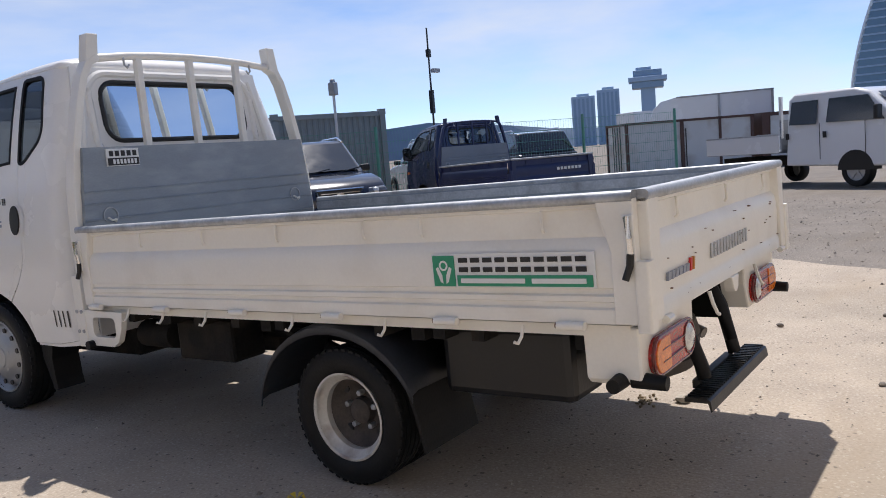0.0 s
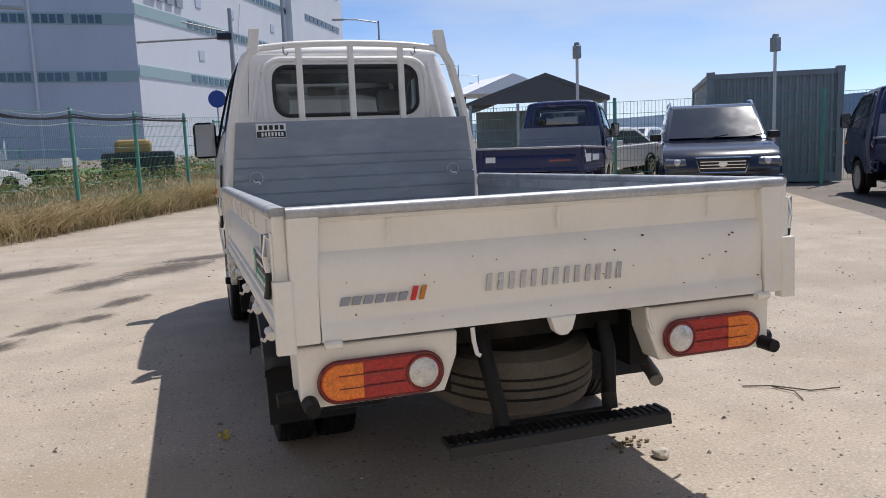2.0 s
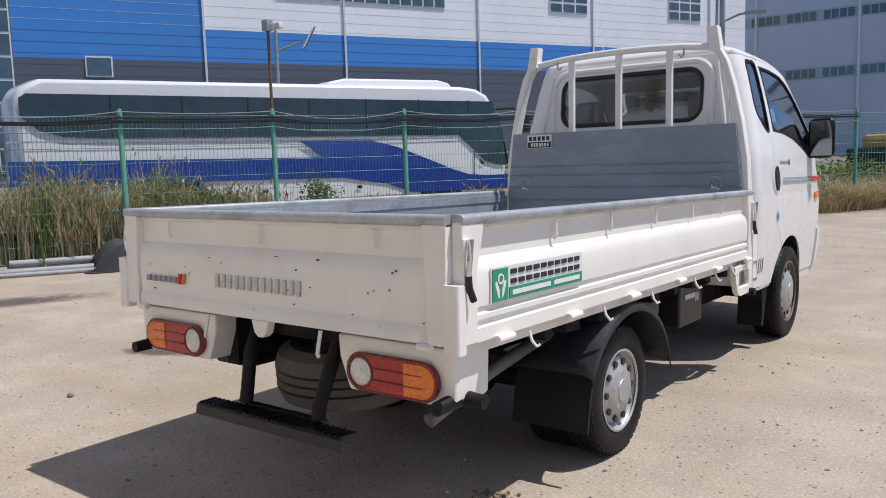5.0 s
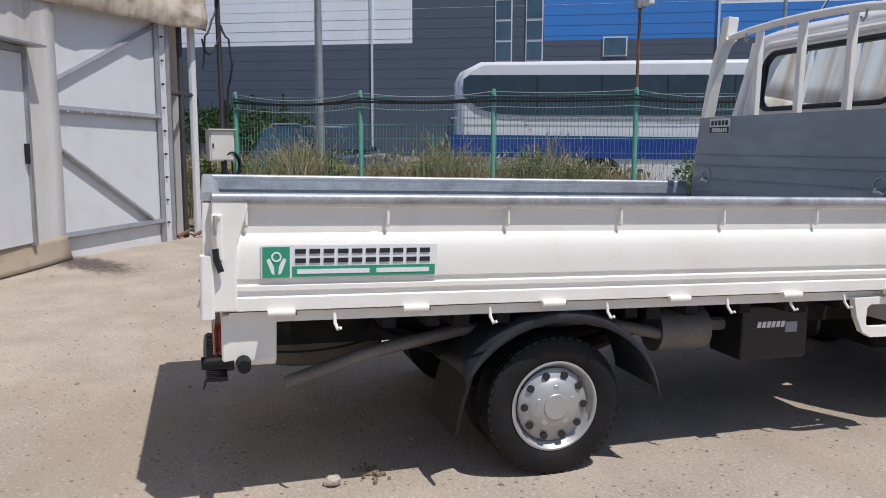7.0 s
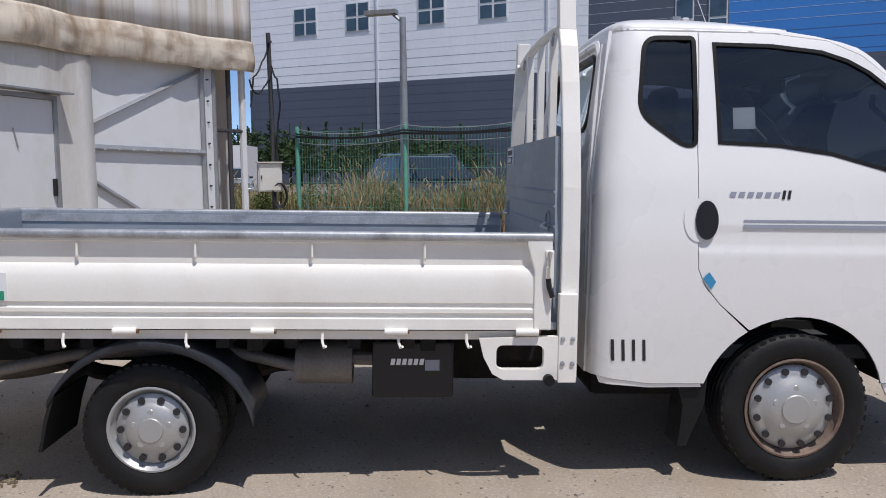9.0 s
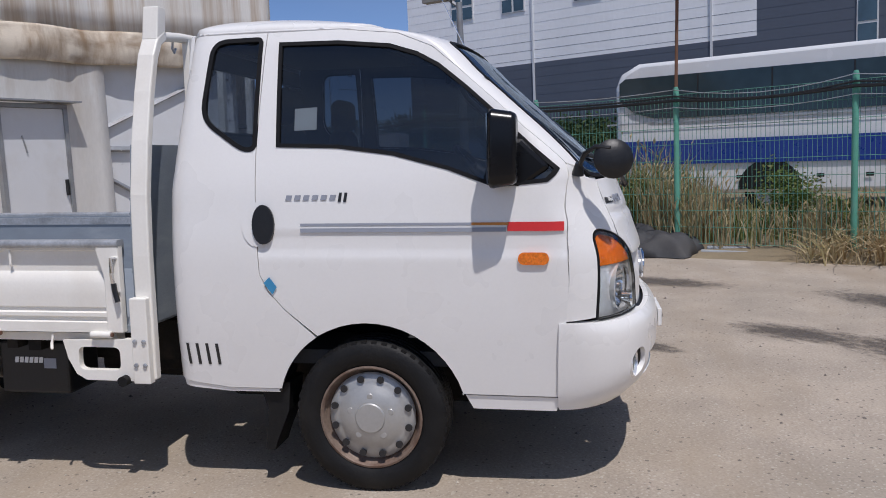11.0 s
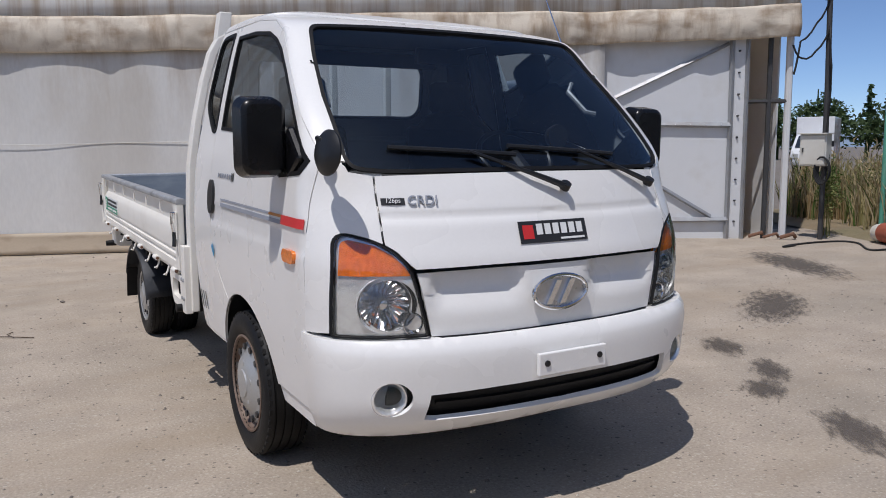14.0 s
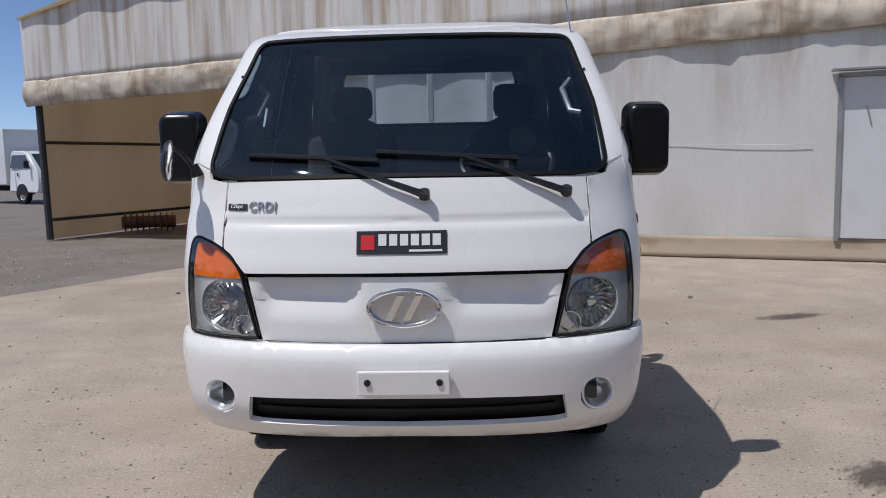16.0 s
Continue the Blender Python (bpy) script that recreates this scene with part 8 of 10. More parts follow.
def cab_truck(name, label, m, paint, crew, cargo=None):
    """A forward-control light truck, plain: nose towards +y, tail at y = 0."""
    e_ = empty(name, label, "truck", m)
    L = 5.1
    c0 = 2.25 if crew else 3.1
    out = [(c0, 0.45), (L - 0.1, 0.40), (L, 0.55), (L, 0.85), (L - 0.12, 1.22), (L - 0.85, 1.86), (L - 1.2, 1.96), (c0 + 0.15, 1.97), (c0, 1.85)]
    cb_ = part("cab", side_prism(out, 0.84, 0.70, 1.1, 1.97), paint, e_, smooth=True, bevel=0.04)
    nwin = 2 if crew else 1
    for sd in (1, -1):
        spans = ((c0 + 0.14, c0 + 0.82), (c0 + 1.05, L - 0.72)) if crew else ((c0 + 0.15, L - 0.75),)
        for y0, y1 in spans:
            bm_ = bmesh.new()
            last = y1 > L - 1.0
            vs_ = [bm_.verts.new((sd * x_, y_, z_)) for x_, y_, z_ in ((0.812, y0, 1.32), (0.815, y1 + (0.22 if last else 0), 1.30), (0.742, y1 - (0.18 if last else 0), 1.80), (0.742, y0 + 0.03, 1.80))]
            bm_.faces.new(vs_)
            part("side_glass", bm_, M_CARGLASS, cb_)
        for y_ in ((c0 + 0.92, c0 + 1.95) if crew else (c0 + 0.5,)):
            part("door_seam", boxm((sd * 0.838, y_, 0.95), (0.006, 0.012, 0.75)), M_BLACKST, cb_)
        for y_ in ((c0 + 0.06, c0 + 0.98) if crew else (c0 + 0.6,)):
            part("door_handle", boxm((sd * 0.842, y_ + 0.06, 1.08), (0.012, 0.09, 0.13)), M_BLACK, cb_, bevel=0.01)
        part("side_mirror", boxm((sd * 0.95, L - 0.55, 1.45), (0.18, 0.09, 0.28)), M_BLACK, cb_, bevel=0.03)
        part("headlight", boxm((sd * 0.62, L - 0.03, 0.86), (0.3, 0.1, 0.24)), M_CLEAR, cb_, bevel=0.03)
        for y_, r_ in ((L - 1.12, 0.33), (1.25, 0.29)):
            car_wheel(e_, sd * 0.74, y_, r_, sd)
        part("wheel_arch", prism(bmesh.new(), [(L - 1.12 + 0.40 * math.cos(radians(a)), 0.34 + 0.40 * math.sin(radians(a))) for a in range(0, 181, 15)], "x", sd * 0.6, sd * 0.843), M_BLACK, cb_)
    bm_ = bmesh.new()
    vs_ = [bm_.verts.new(p) for p in ((-0.66, L - 0.135, 1.28), (0.66, L - 0.135, 1.28), (0.58, L - 0.80, 1.845), (-0.58, L - 0.80, 1.845))]
    bm_.faces.new(vs_)
    part("windscreen", bm_, M_CARGLASS, cb_)
    part("chassis", boxm((0, 2.0, 0.55), (0.8, 3.8, 0.18)), M_CHASSIS, e_)
    if cargo:
        part("cargo_box", boxm((0, 1.5, 1.75), (1.75, 3.1, 2.1)), cargo, e_, "white van body", bevel=0.03)
    else:
        bl = c0 - 0.12
        for sd in (1, -1):
            part("side_gate", boxm((sd * 0.84, bl / 2, 0.93), (0.04, bl, 0.38)), paint, e_, bevel=0.01)
            part("top_rail", boxm((sd * 0.84, bl / 2, 1.135), (0.05, bl, 0.03)), M_GALV, e_)
            part("guard_pillar", boxm((sd * 0.72, bl - 0.02, 1.5), (0.06, 0.06, 0.9)), paint, e_)
        part("tailgate", boxm((0, 0.02, 0.93), (1.66, 0.04, 0.38)), paint, e_, bevel=0.01)
        part("headboard", boxm((0, bl - 0.02, 1.1), (1.5, 0.04, 0.7)), M_GREYHB, e_)
        part("bed_floor", boxm((0, bl / 2, 0.75), (1.64, bl, 0.04)), M_GREYHB, e_)
    return e_


cab_truck("crew_truck", "white double-cab cargo truck parked on gravel", pose(17.3, 4.66, 0, 0, 0, 151), M_CARWHITE, True)
cab_truck("white_truck", "white cargo truck on the far road", pose(-5.5, 34.0, 0, 0, 0, 75), M_CARWHITE, False)
dg = part("yellow_digger", boxm((-3.1, 35.4, 0.95), (1.5, 1.4, 1.7)), mat("yellow machine paint", (0.38, 0.24, 0.06), 0.5, vary=0.15), None, bevel=0.2)
tagged(dg, "small yellow digger beside the far white truck", "digger")
part("track", boxm((-2.9, 35.4, 0.62), (3.0, 1.7, 1.3)), M_BLACK, dg, bevel=0.15)
cab_truck("box_truck", "white van-bodied truck at the far side of the lot", pose(38.5, 16.0, 0, 0, 0, -125), M_CARWHITE, False, M_CARWHITE)
cab_truck("box_truck", "white van-bodied truck by the tent", pose(19.5, -24.0, 0, 0, 0, 60), M_CARWHITE, False, M_CARWHITE)

# tall van body seen over the cargo boxes
vb = empty("van_body", "tall white lorry body with a rounded front end", "van body", pose(30.0, 8.9, 0, 0, 0, 17))
part("box_body", prism(bmesh.new(), [(-2.35, 0.5), (2.3, 0.5), (2.3, 2.85), (-1.3, 2.85), (-1.9, 2.72), (-2.2, 2.45), (-2.35, 2.0)], "x", -1.0, 1.0), M_CARWHITE, vb, bevel=0.03).rotation_euler = (0, 0, math.pi)
for y_ in (-2.25, -0.3):
    part("frame_bar", boxm((-1.01, y_, 1.7), (0.05, 0.09, 2.3)), M_STEEL, vb)
part("frame_bar", boxm((-1.01, -0.5, 2.83), (0.05, 3.6, 0.06)), M_STEEL, vb)
for x_ in (-0.7, 0.7):
    for y_ in (-1.8, 1.8):
        part("support_leg", boxm((x_, y_, 0.25), (0.15, 0.15, 0.5)), M_STEEL, vb)

# cargo boxes set down on the gravel
M_BOXW = mat("dirty white box panel", (0.60, 0.61, 0.60), 0.55, vary=0.06, scale=1.5, bump=0.05, dark=(0.35, 0.27, 0.2), dark_amount=0.5, dark_scale=1.5)
M_BROWN = mat("brown painted steel frame", (0.09, 0.045, 0.035), 0.6, vary=0.2, scale=6, bump=0.1)
cbx = empty("cargo_box", "old white cargo box body with brown steel frame", "cargo box")
U, V = Vector((0.68, -0.73, 0)), Vector((0.73, 0.68, 0))
bxm = Matrix(((U.x, V.x, 0, 23.1), (U.y, V.y, 0, 9.75), (0, 0, 1, 0), (0, 0, 0, 1)))
part("box_body", boxm((2.3, 0.95, 0.93), (4.6, 1.9, 1.72), bxm), M_BOXW, cbx)
for c_, s_ in (((2.3, 0, 1.83), (4.7, 0.1, 0.08)), ((2.3, 0, 0.05), (4.7, 0.1, 0.1)), ((0, 0.95, 1.83), (0.1, 1.98, 0.08)), ((0, 0.95, 0.05), (0.1, 1.98, 0.1)), ((0, 0, 0.94), (0.1, 0.1, 1.86)), ((2.0, -0.02, 0.94), (0.12, 0.06, 1.8)), ((3.4, -0.02, 0.94), (0.08, 0.06, 1.8)), ((4.6, 0, 0.94), (0.1, 0.1, 1.86)), ((0, 1.9, 0.94), (0.1, 0.1, 1.86))):
    part("frame_bar", boxm(c_, s_, bxm), M_BROWN, cbx)
for v_ in (0.5, 0.72, 0.98, 1.2):
    part("lock_rod", boxm((-0.05, v_, 0.92), (0.03, 0.03, 1.7), bxm), M_DSTEEL, cbx)
part("lock_rod", boxm((2.12, -0.06, 0.9), (0.03, 0.03, 1.3), bxm), M_DSTEEL, cbx)
bx2 = empty("cargo_box", "brown and white cargo box behind the crew truck", "cargo box")
part("box_body", boxm((6.6, 0.8, 0.95), (3.4, 1.9, 1.86), bxm), M_BROWN, bx2)
part("panel", boxm((6.0, -0.17, 0.95), (1.6, 0.04, 1.6), bxm), M_BOXW, bx2)

# container office with a corrugated end
M_CONT = mat("grey-green container paint", (0.26, 0.29, 0.30), 0.55, vary=0.1, scale=1.5, bump=0.06, dark=(0.18, 0.15, 0.12), dark_amount=0.4)
ct = empty("container", "grey corrugated shipping container used as an office", "container")
CA = Vector((10.85, 13.95, 0))
cu_, cv_ = Vector((0.845, -0.535, 0)), Vector((0.535, 0.845, 0))
ctm = Matrix(((cu_.x, cv_.x, 0, CA.x), (cu_.y, cv_.y, 0, CA.y), (0, 0, 1, 0), (0, 0, 0, 1)))
bm = bmesh.new()
pts = []
for k in range(18):
    x0 = 0.12 + k * (2.7 / 18)
    pts += [(x0, 0.0), (x0 + 0.05, 0.0), (x0 + 0.075, 0.035), (x0 + 0.125, 0.035)]
pts += [(2.82, 0.0), (2.82, 6.0), (0.06, 6.0), (0.06, 0.0)]
prism(bm, pts, "z", 0.15, 2.46)
for v in bm.verts:
    v.co = ctm @ v.co
part("shell", bm, M_CONT, ct)
for c_, s_ in (((1.44, 0.02, 2.5), (2.9, 0.12, 0.12)), ((1.44, 0.02, 0.1), (2.9, 0.12, 0.2)), ((0.03, 3, 2.5), (0.12, 6.1, 0.12)), ((0.03, 3, 0.1), (0.12, 6.1, 0.2)), ((0.03, 0.02, 1.28), (0.14, 0.14, 2.56)), ((2.86, 0.02, 1.28), (0.14, 0.14, 2.56)), ((0.03, 6.0, 1.28), (0.14, 0.14, 2.56))):
    part("frame_bar", boxm(c_, s_, ctm), M_CONT, ct)
part("roof_panel", boxm((1.44, 3, 2.53), (2.8, 6.0, 0.05), ctm), M_CONT, ct)
for x_ in (0.05, 2.85):
    part("corner_casting", boxm((x_, 0.02, 2.54), (0.18, 0.18, 0.14), ctm), M_CONT, ct)
wn = part("window", boxm((0.02, 1.6, 1.5), (0.06, 1.0, 0.8), ctm), M_FRAMEW, ct)
part("pane", boxm((-0.02, 1.6, 1.5), (0.03, 0.88, 0.68), ctm), M_PANE, wn)
wn = part("window", boxm((0.02, 4.3, 1.5), (0.06, 1.0, 0.8), ctm), M_FRAMEW, ct)
part("pane", boxm((-0.02, 4.3, 1.5), (0.03, 0.88, 0.68), ctm), M_PANE, wn)
part("air_unit", boxm((-0.1, 0.75, 2.0), (0.3, 0.5, 0.4), ctm), M_BOXW, ct)

# bus behind the fence
BR, BFv = Vector((-14.7, 5.75, 0)), Vector((-9.80, 16.75, 0))
bd = (BFv - BR)
BL = bd.length
bd.normalize()
bn_ = Vector((bd.y, -bd.x, 0))
bus_m = Matrix(((bn_.x, bd.x, 0, BR.x), (bn_.y, bd.y, 0, BR.y), (0, 0, 1, 0), (0, 0, 0, 1)))
M_BUSGLASS = mat("dark teal coach glass", (0.025, 0.045, 0.055), 0.08, vary=0.3, scale=0.5, fine=3, bump=0.0, spec=0.5)
M_BUSBLUE = mat("blue bus stripe", (0.015, 0.045, 0.28), 0.3, vary=0.05, coat=0.4, bump=0)
bus = empty("bus", "white coach with dark windows and blue swoosh", "bus", bus_m)
HB = 3.10
prof = [(0.0, 0.4), (0.0, 2.65), (0.12, 2.92), (0.5, HB), (BL - 1.7, HB), (BL - 1.25, HB - 0.05), (BL - 0.93, HB - 0.20), (BL - 0.74, HB - 0.46), (BL - 0.54, 1.75), (BL - 0.42, 1.08), (BL - 0.44, 0.85), (BL - 0.56, 0.45)]
part("body", side_prism(prof, 1.22, 1.12, 1.4, HB), M_CARWHITE, bus, smooth=True, bevel=0.08)


def bus_patch(nm, pts_, mm_, x_=1.232, label=""):
    b2 = bmesh.new()
    for sd in (1, -1):
        vs_ = [b2.verts.new((sd * ((x_ - 0.075 * max(0, (z - 1.4) / (HB - 1.4)))), y, z)) for y, z in ((y0 * BL / 13.4, 1.28 + (z0 - 1.28) * 0.89) for y0, z0 in pts_)]
        b2.faces.new(vs_)
        break
    return part(nm, b2, mm_, bus, label)


bus_patch("window_band", [(0.35, 2.5), (0.7, 2.2), (1.15, 2.06), (2.0, 2.02), (12.3, 1.98), (12.45, 2.1), (12.3, 2.92), (0.5, 3.0), (0.35, 2.9)], M_BUSGLASS, 1.236, "dark glass window band")
for k in range(1, 8):
    y_ = 0.6 + k * 1.55
    bus_patch("window_divider", [(y_, 2.04), (y_ + 0.03, 2.04), (y_ + 0.03, 2.96), (y_, 2.96)], M_BLACK, 1.24)
bus_patch("stripe", [(0.05, 1.0), (7.6, 0.92), (8.9, 0.70), (9.6, 0.45), (12.72, 0.42), (12.8, 0.83), (12.0, 0.83), (11.4, 0.88), (10.9, 1.03), (10.5, 1.19), (9.26, 1.67), (8.5, 1.86), (6.5, 1.88), (7.15, 1.46), (0.05, 1.54)], M_BUSBLUE, 1.243, "dark blue swoosh")
bus_patch("moulding", [(0.05, 1.93), (11.15, 1.90), (11.15, 1.94), (0.05, 1.97)], M_GALV, 1.244)
bus_patch("door_glass", [(11.15, 1.95), (11.65, 1.54), (11.95, 1.24), (12.3, 1.13), (12.66, 1.09), (12.48, 2.6), (11.2, 2.6)], M_BUSGLASS, 1.247)
bus_patch("door_seam", [(11.60, 1.53), (11.63, 1.53), (11.60, 0.86), (11.57, 0.86)], M_BLACK, 1.246)
bus_patch("vent_window", [(11.78, 1.30), (11.93, 1.16), (11.80, 1.14)], M_BLACK, 1.247)
for y_ in (3.0, 4.6, 5.5, 6.9, 8.0):
    bus_patch("hatch", [(y_, 0.62), (y_ + 0.14, 0.62), (y_ + 0.14, 0.70), (y_, 0.70)], M_BLACK, 1.246)
part("roof_unit", side_prism([(BL - 5.5, HB - 0.03), (BL - 5.3, HB + 0.10), (BL - 4.9, HB + 0.18), (BL - 2.3, HB + 0.19), (BL - 2.0, HB + 0.12), (BL - 1.85, HB - 0.05)], 0.85, 0.75, HB, HB + 0.3), M_CARWHITE, bus, smooth=True, bevel=0.04)
part("roof_vent", boxm((0, 2.6, HB + 0.03), (0.7, 1.2, 0.1)), M_CARWHITE, bus, bevel=0.03)
part("mirror", boxm((1.40, BL - 0.12, 2.16), (0.12, 0.16, 0.42)), M_BLACK, bus, bevel=0.03)
part("mirror_arm", tube(bmesh.new(), [(1.0, BL - 0.80, 2.56), (1.25, BL - 0.4, 2.58), (1.40, BL - 0.12, 2.36)], 0.03, 6), M_BLACK, bus)
bm = bmesh.new()
bm.faces.new([bm.verts.new(p) for p in ((-1.0, BL - 0.415, 1.15), (1.0, BL - 0.415, 1.15), (0.95, BL - 0.70, 2.5), (-0.95, BL - 0.70, 2.5))])
part("windscreen", bm, M_CARGLASS, bus)
for y_ in (3.3, BL - 2.6):
    for sd in (1, -1):
        car_wheel(bus, sd * 1.08, y_, 0.48, sd)
    part("wheel_arch", prism(bmesh.new(), [(y_ + 0.58 * math.cos(radians(a)), 0.48 + 0.58 * math.sin(radians(a))) for a in range(0, 181, 15)], "x", 0.8, 1.235), M_BLACK, bus)
ob_ = part("orange_bus", boxm((-48.6, -19.2, 1.55), (4.6, 2.5, 2.5), None), mat("orange bus paint", (0.55, 0.10, 0.03), 0.4, vary=0.05), None, bevel=0.2)
tagged(ob_, "orange and white bus far beyond the weeds", "bus")
part("window_band", boxm((-48.6, -17.93, 1.9), (4.0, 0.06, 0.8)), M_CARGLASS, ob_)
part("skirt", boxm((-48.6, -19.2, 0.18), (4.3, 2.2, 0.4)), M_BLACK, ob_)
ob_ = part("white_bus", boxm((-53.0, -15.8, 1.6), (3.4, 9.0, 2.8)), M_CARWHITE, None, bevel=0.2)
tagged(ob_, "white bus far beyond the weeds", "bus")
part("window_band", boxm((-51.28, -15.8, 1.95), (0.06, 8.2, 0.8)), M_CARGLASS, ob_)
part("skirt", boxm((-53.0, -15.8, 0.12), (3.2, 8.6, 0.3)), M_BLACK, ob_)
part("roof_rim", boxm((-48.6, -19.2, 2.84), (4.4, 2.3, 0.12)), M_CARWHITE, ob_)
cab_truck("white_truck", "white truck standing beyond the electric box", pose(-37.5, -19.5, 0, 0, 0, -62), M_CARWHITE, False, M_CARWHITE)
ob_ = part("white_shed", boxm((-63.5, -14.5, 1.85), (5, 8.0, 3.7)), M_BANW, None)
tagged(ob_, "long low white shed beyond the weeds", "shed")

# open shed with a dark pitched roof
M_ROOF = mat("dark roof sheet", (0.085, 0.09, 0.095), 0.6, vary=0.15, scale=1, bump=0.1)
hs = empty("open_shed", "open vehicle shed with a dark pitched roof", "shed")
hm = Matrix.Translation((15.3, 33.0, 0)) @ Matrix.Rotation(radians(-22), 4, "Z")
bm = bmesh.new()
prism(bm, [(-3.4, 2.75), (-3.4, 2.9), (0.3, 4.15), (3.2, 3.0), (3.2, 2.8), (0.3, 3.95)], "y", -1.5, 9)
for v in bm.verts:
    v.co = hm @ v.co
part("roof", bm, M_ROOF, hs)
bm = bmesh.new()
prism(bm, [(-3.2, 2.8), (0.3, 3.95), (3.0, 2.85)], "y", -1.45, -1.4)
for v in bm.verts:
    v.co = hm @ v.co
part("gable", bm, M_ROOF, hs)
for x_ in (-3.2, -1.0, 1.2, 3.0):
    part("post", boxm((x_, -1.4, 1.4), (0.14, 0.14, 2.8), hm), M_STEEL, hs)
part("back_wall", boxm((0, 8.8, 1.4), (6.4, 0.1, 2.8), hm), M_CONT, hs)

# office block behind
ofb = empty("office_block", "low office block with a brown fascia and window row", "building")
om = Matrix.Translation((23.2, 84.6, 0)) @ Matrix.Rotation(radians(-14), 4, "Z")
part("wall", boxm((0, 3, 2.9), (13, 6, 5.8), om), M_PANELG, ofb)
part("fascia", boxm((0, -0.1, 5.6), (13.4, 0.3, 0.7), om), M_BROWN, ofb)
for k in range(7):
    part("window", boxm((-5.6 + 1.85 * k, -0.05, 4.2), (1.5, 0.12, 1.3), om), M_PANE, ofb)
part("awning", prism(bmesh.new(), [(30, 6.3), (36, 8.6), (42, 6.4)], "y", 84, 95), M_PANELW, ofb)

# masts beside the yard
for nm, p_, h_, lab in (("lamp_mast", (11.25, 12.2, 0), 3.15, "white post with a small floodlight"), ("lamp_mast", (7.9, 14.9, 0), 3.3, "thin post with a small grey box")):
    e_ = empty(nm, lab, "mast")
    p = Vector(p_)
    part("pole", tube(bmesh.new(), [p, p + Vector((0, 0, h_))], 0.035, 8), M_BANW, e_)
    part("floodlight", boxm((p.x, p.y, h_ - 0.1), (0.14, 0.2, 0.3)), M_STEEL, e_, bevel=0.02)
    part("lamp_cap", lathe(bmesh.new(), [(0, 0.0), (0.08, 0.02), (0.06, 0.12), (0, 0.14)], 12, Matrix.Translation(p + Vector((0, 0, h_))) @ Matrix.Rotation(radians(-90), 4, "Y")), M_STEEL, e_)
e_ = empty("antenna_mast", "tall thin mast with camera and cable box", "mast")
p = Vector((14.2, 11.45, 0))
part("pole", tube(bmesh.new(), [p, p + Vector((0, 0, 4.6))], [0.035, 0.022], 8), M_DSTEEL, e_)
part("camera", boxm((p.x + 0.12, p.y - 0.1, 3.5), (0.25, 0.12, 0.1)), M_STEEL, e_)
part("cable_box", boxm((p.x, p.y, 2.7), (0.1, 0.1, 0.6)), M_BLACK, e_)
part("horn", boxm((p.x, p.y, 3.95), (0.1, 0.1, 0.2)), M_BLACK, e_)
e_ = empty("camera_post", "rusty fence post extension with camera and solar panel", "camera post")
p = fence_at(2)
part("pole", tube(bmesh.new(), [p + Vector((0, 0, 2.02)), p + Vector((-0.03, 0.03, 3.3))], 0.022, 8), M_RUST, e_)
part("camera", boxm((p.x + 0.08, p.y + 0.08, 3.26), (0.24, 0.09, 0.08)), M_BANW, e_, bevel=0.015)
part("camera_hood", boxm((p.x - 0.03, p.y + 0.02, 3.27), (0.11, 0.11, 0.15)), M_STEEL, e_)
e_ = empty("solar_post", "tall grey lamp post with a solar panel beyond the bus", "post")
part("pole", tube(bmesh.new(), [(-42.87, 38.08, 0), (-42.87, 38.08, 11.06)], [0.2, 0.13], 10), M_STEEL, e_)
part("arm", tube(bmesh.new(), [(-42.70, 38.27, 9.67), (-41.64, 39.40, 10.25)], 0.08, 6), M_STEEL, e_)
part("solar_panel", boxm((0, 0, 0), (0.08, 0.9, 1.7), Matrix.Translation((-41.23, 39.82, 10.54)) @ Matrix.Rotation(radians(60), 4, "Z") @ Matrix.Rotation(radians(28), 4, "Y")), M_CARGLASS, e_)

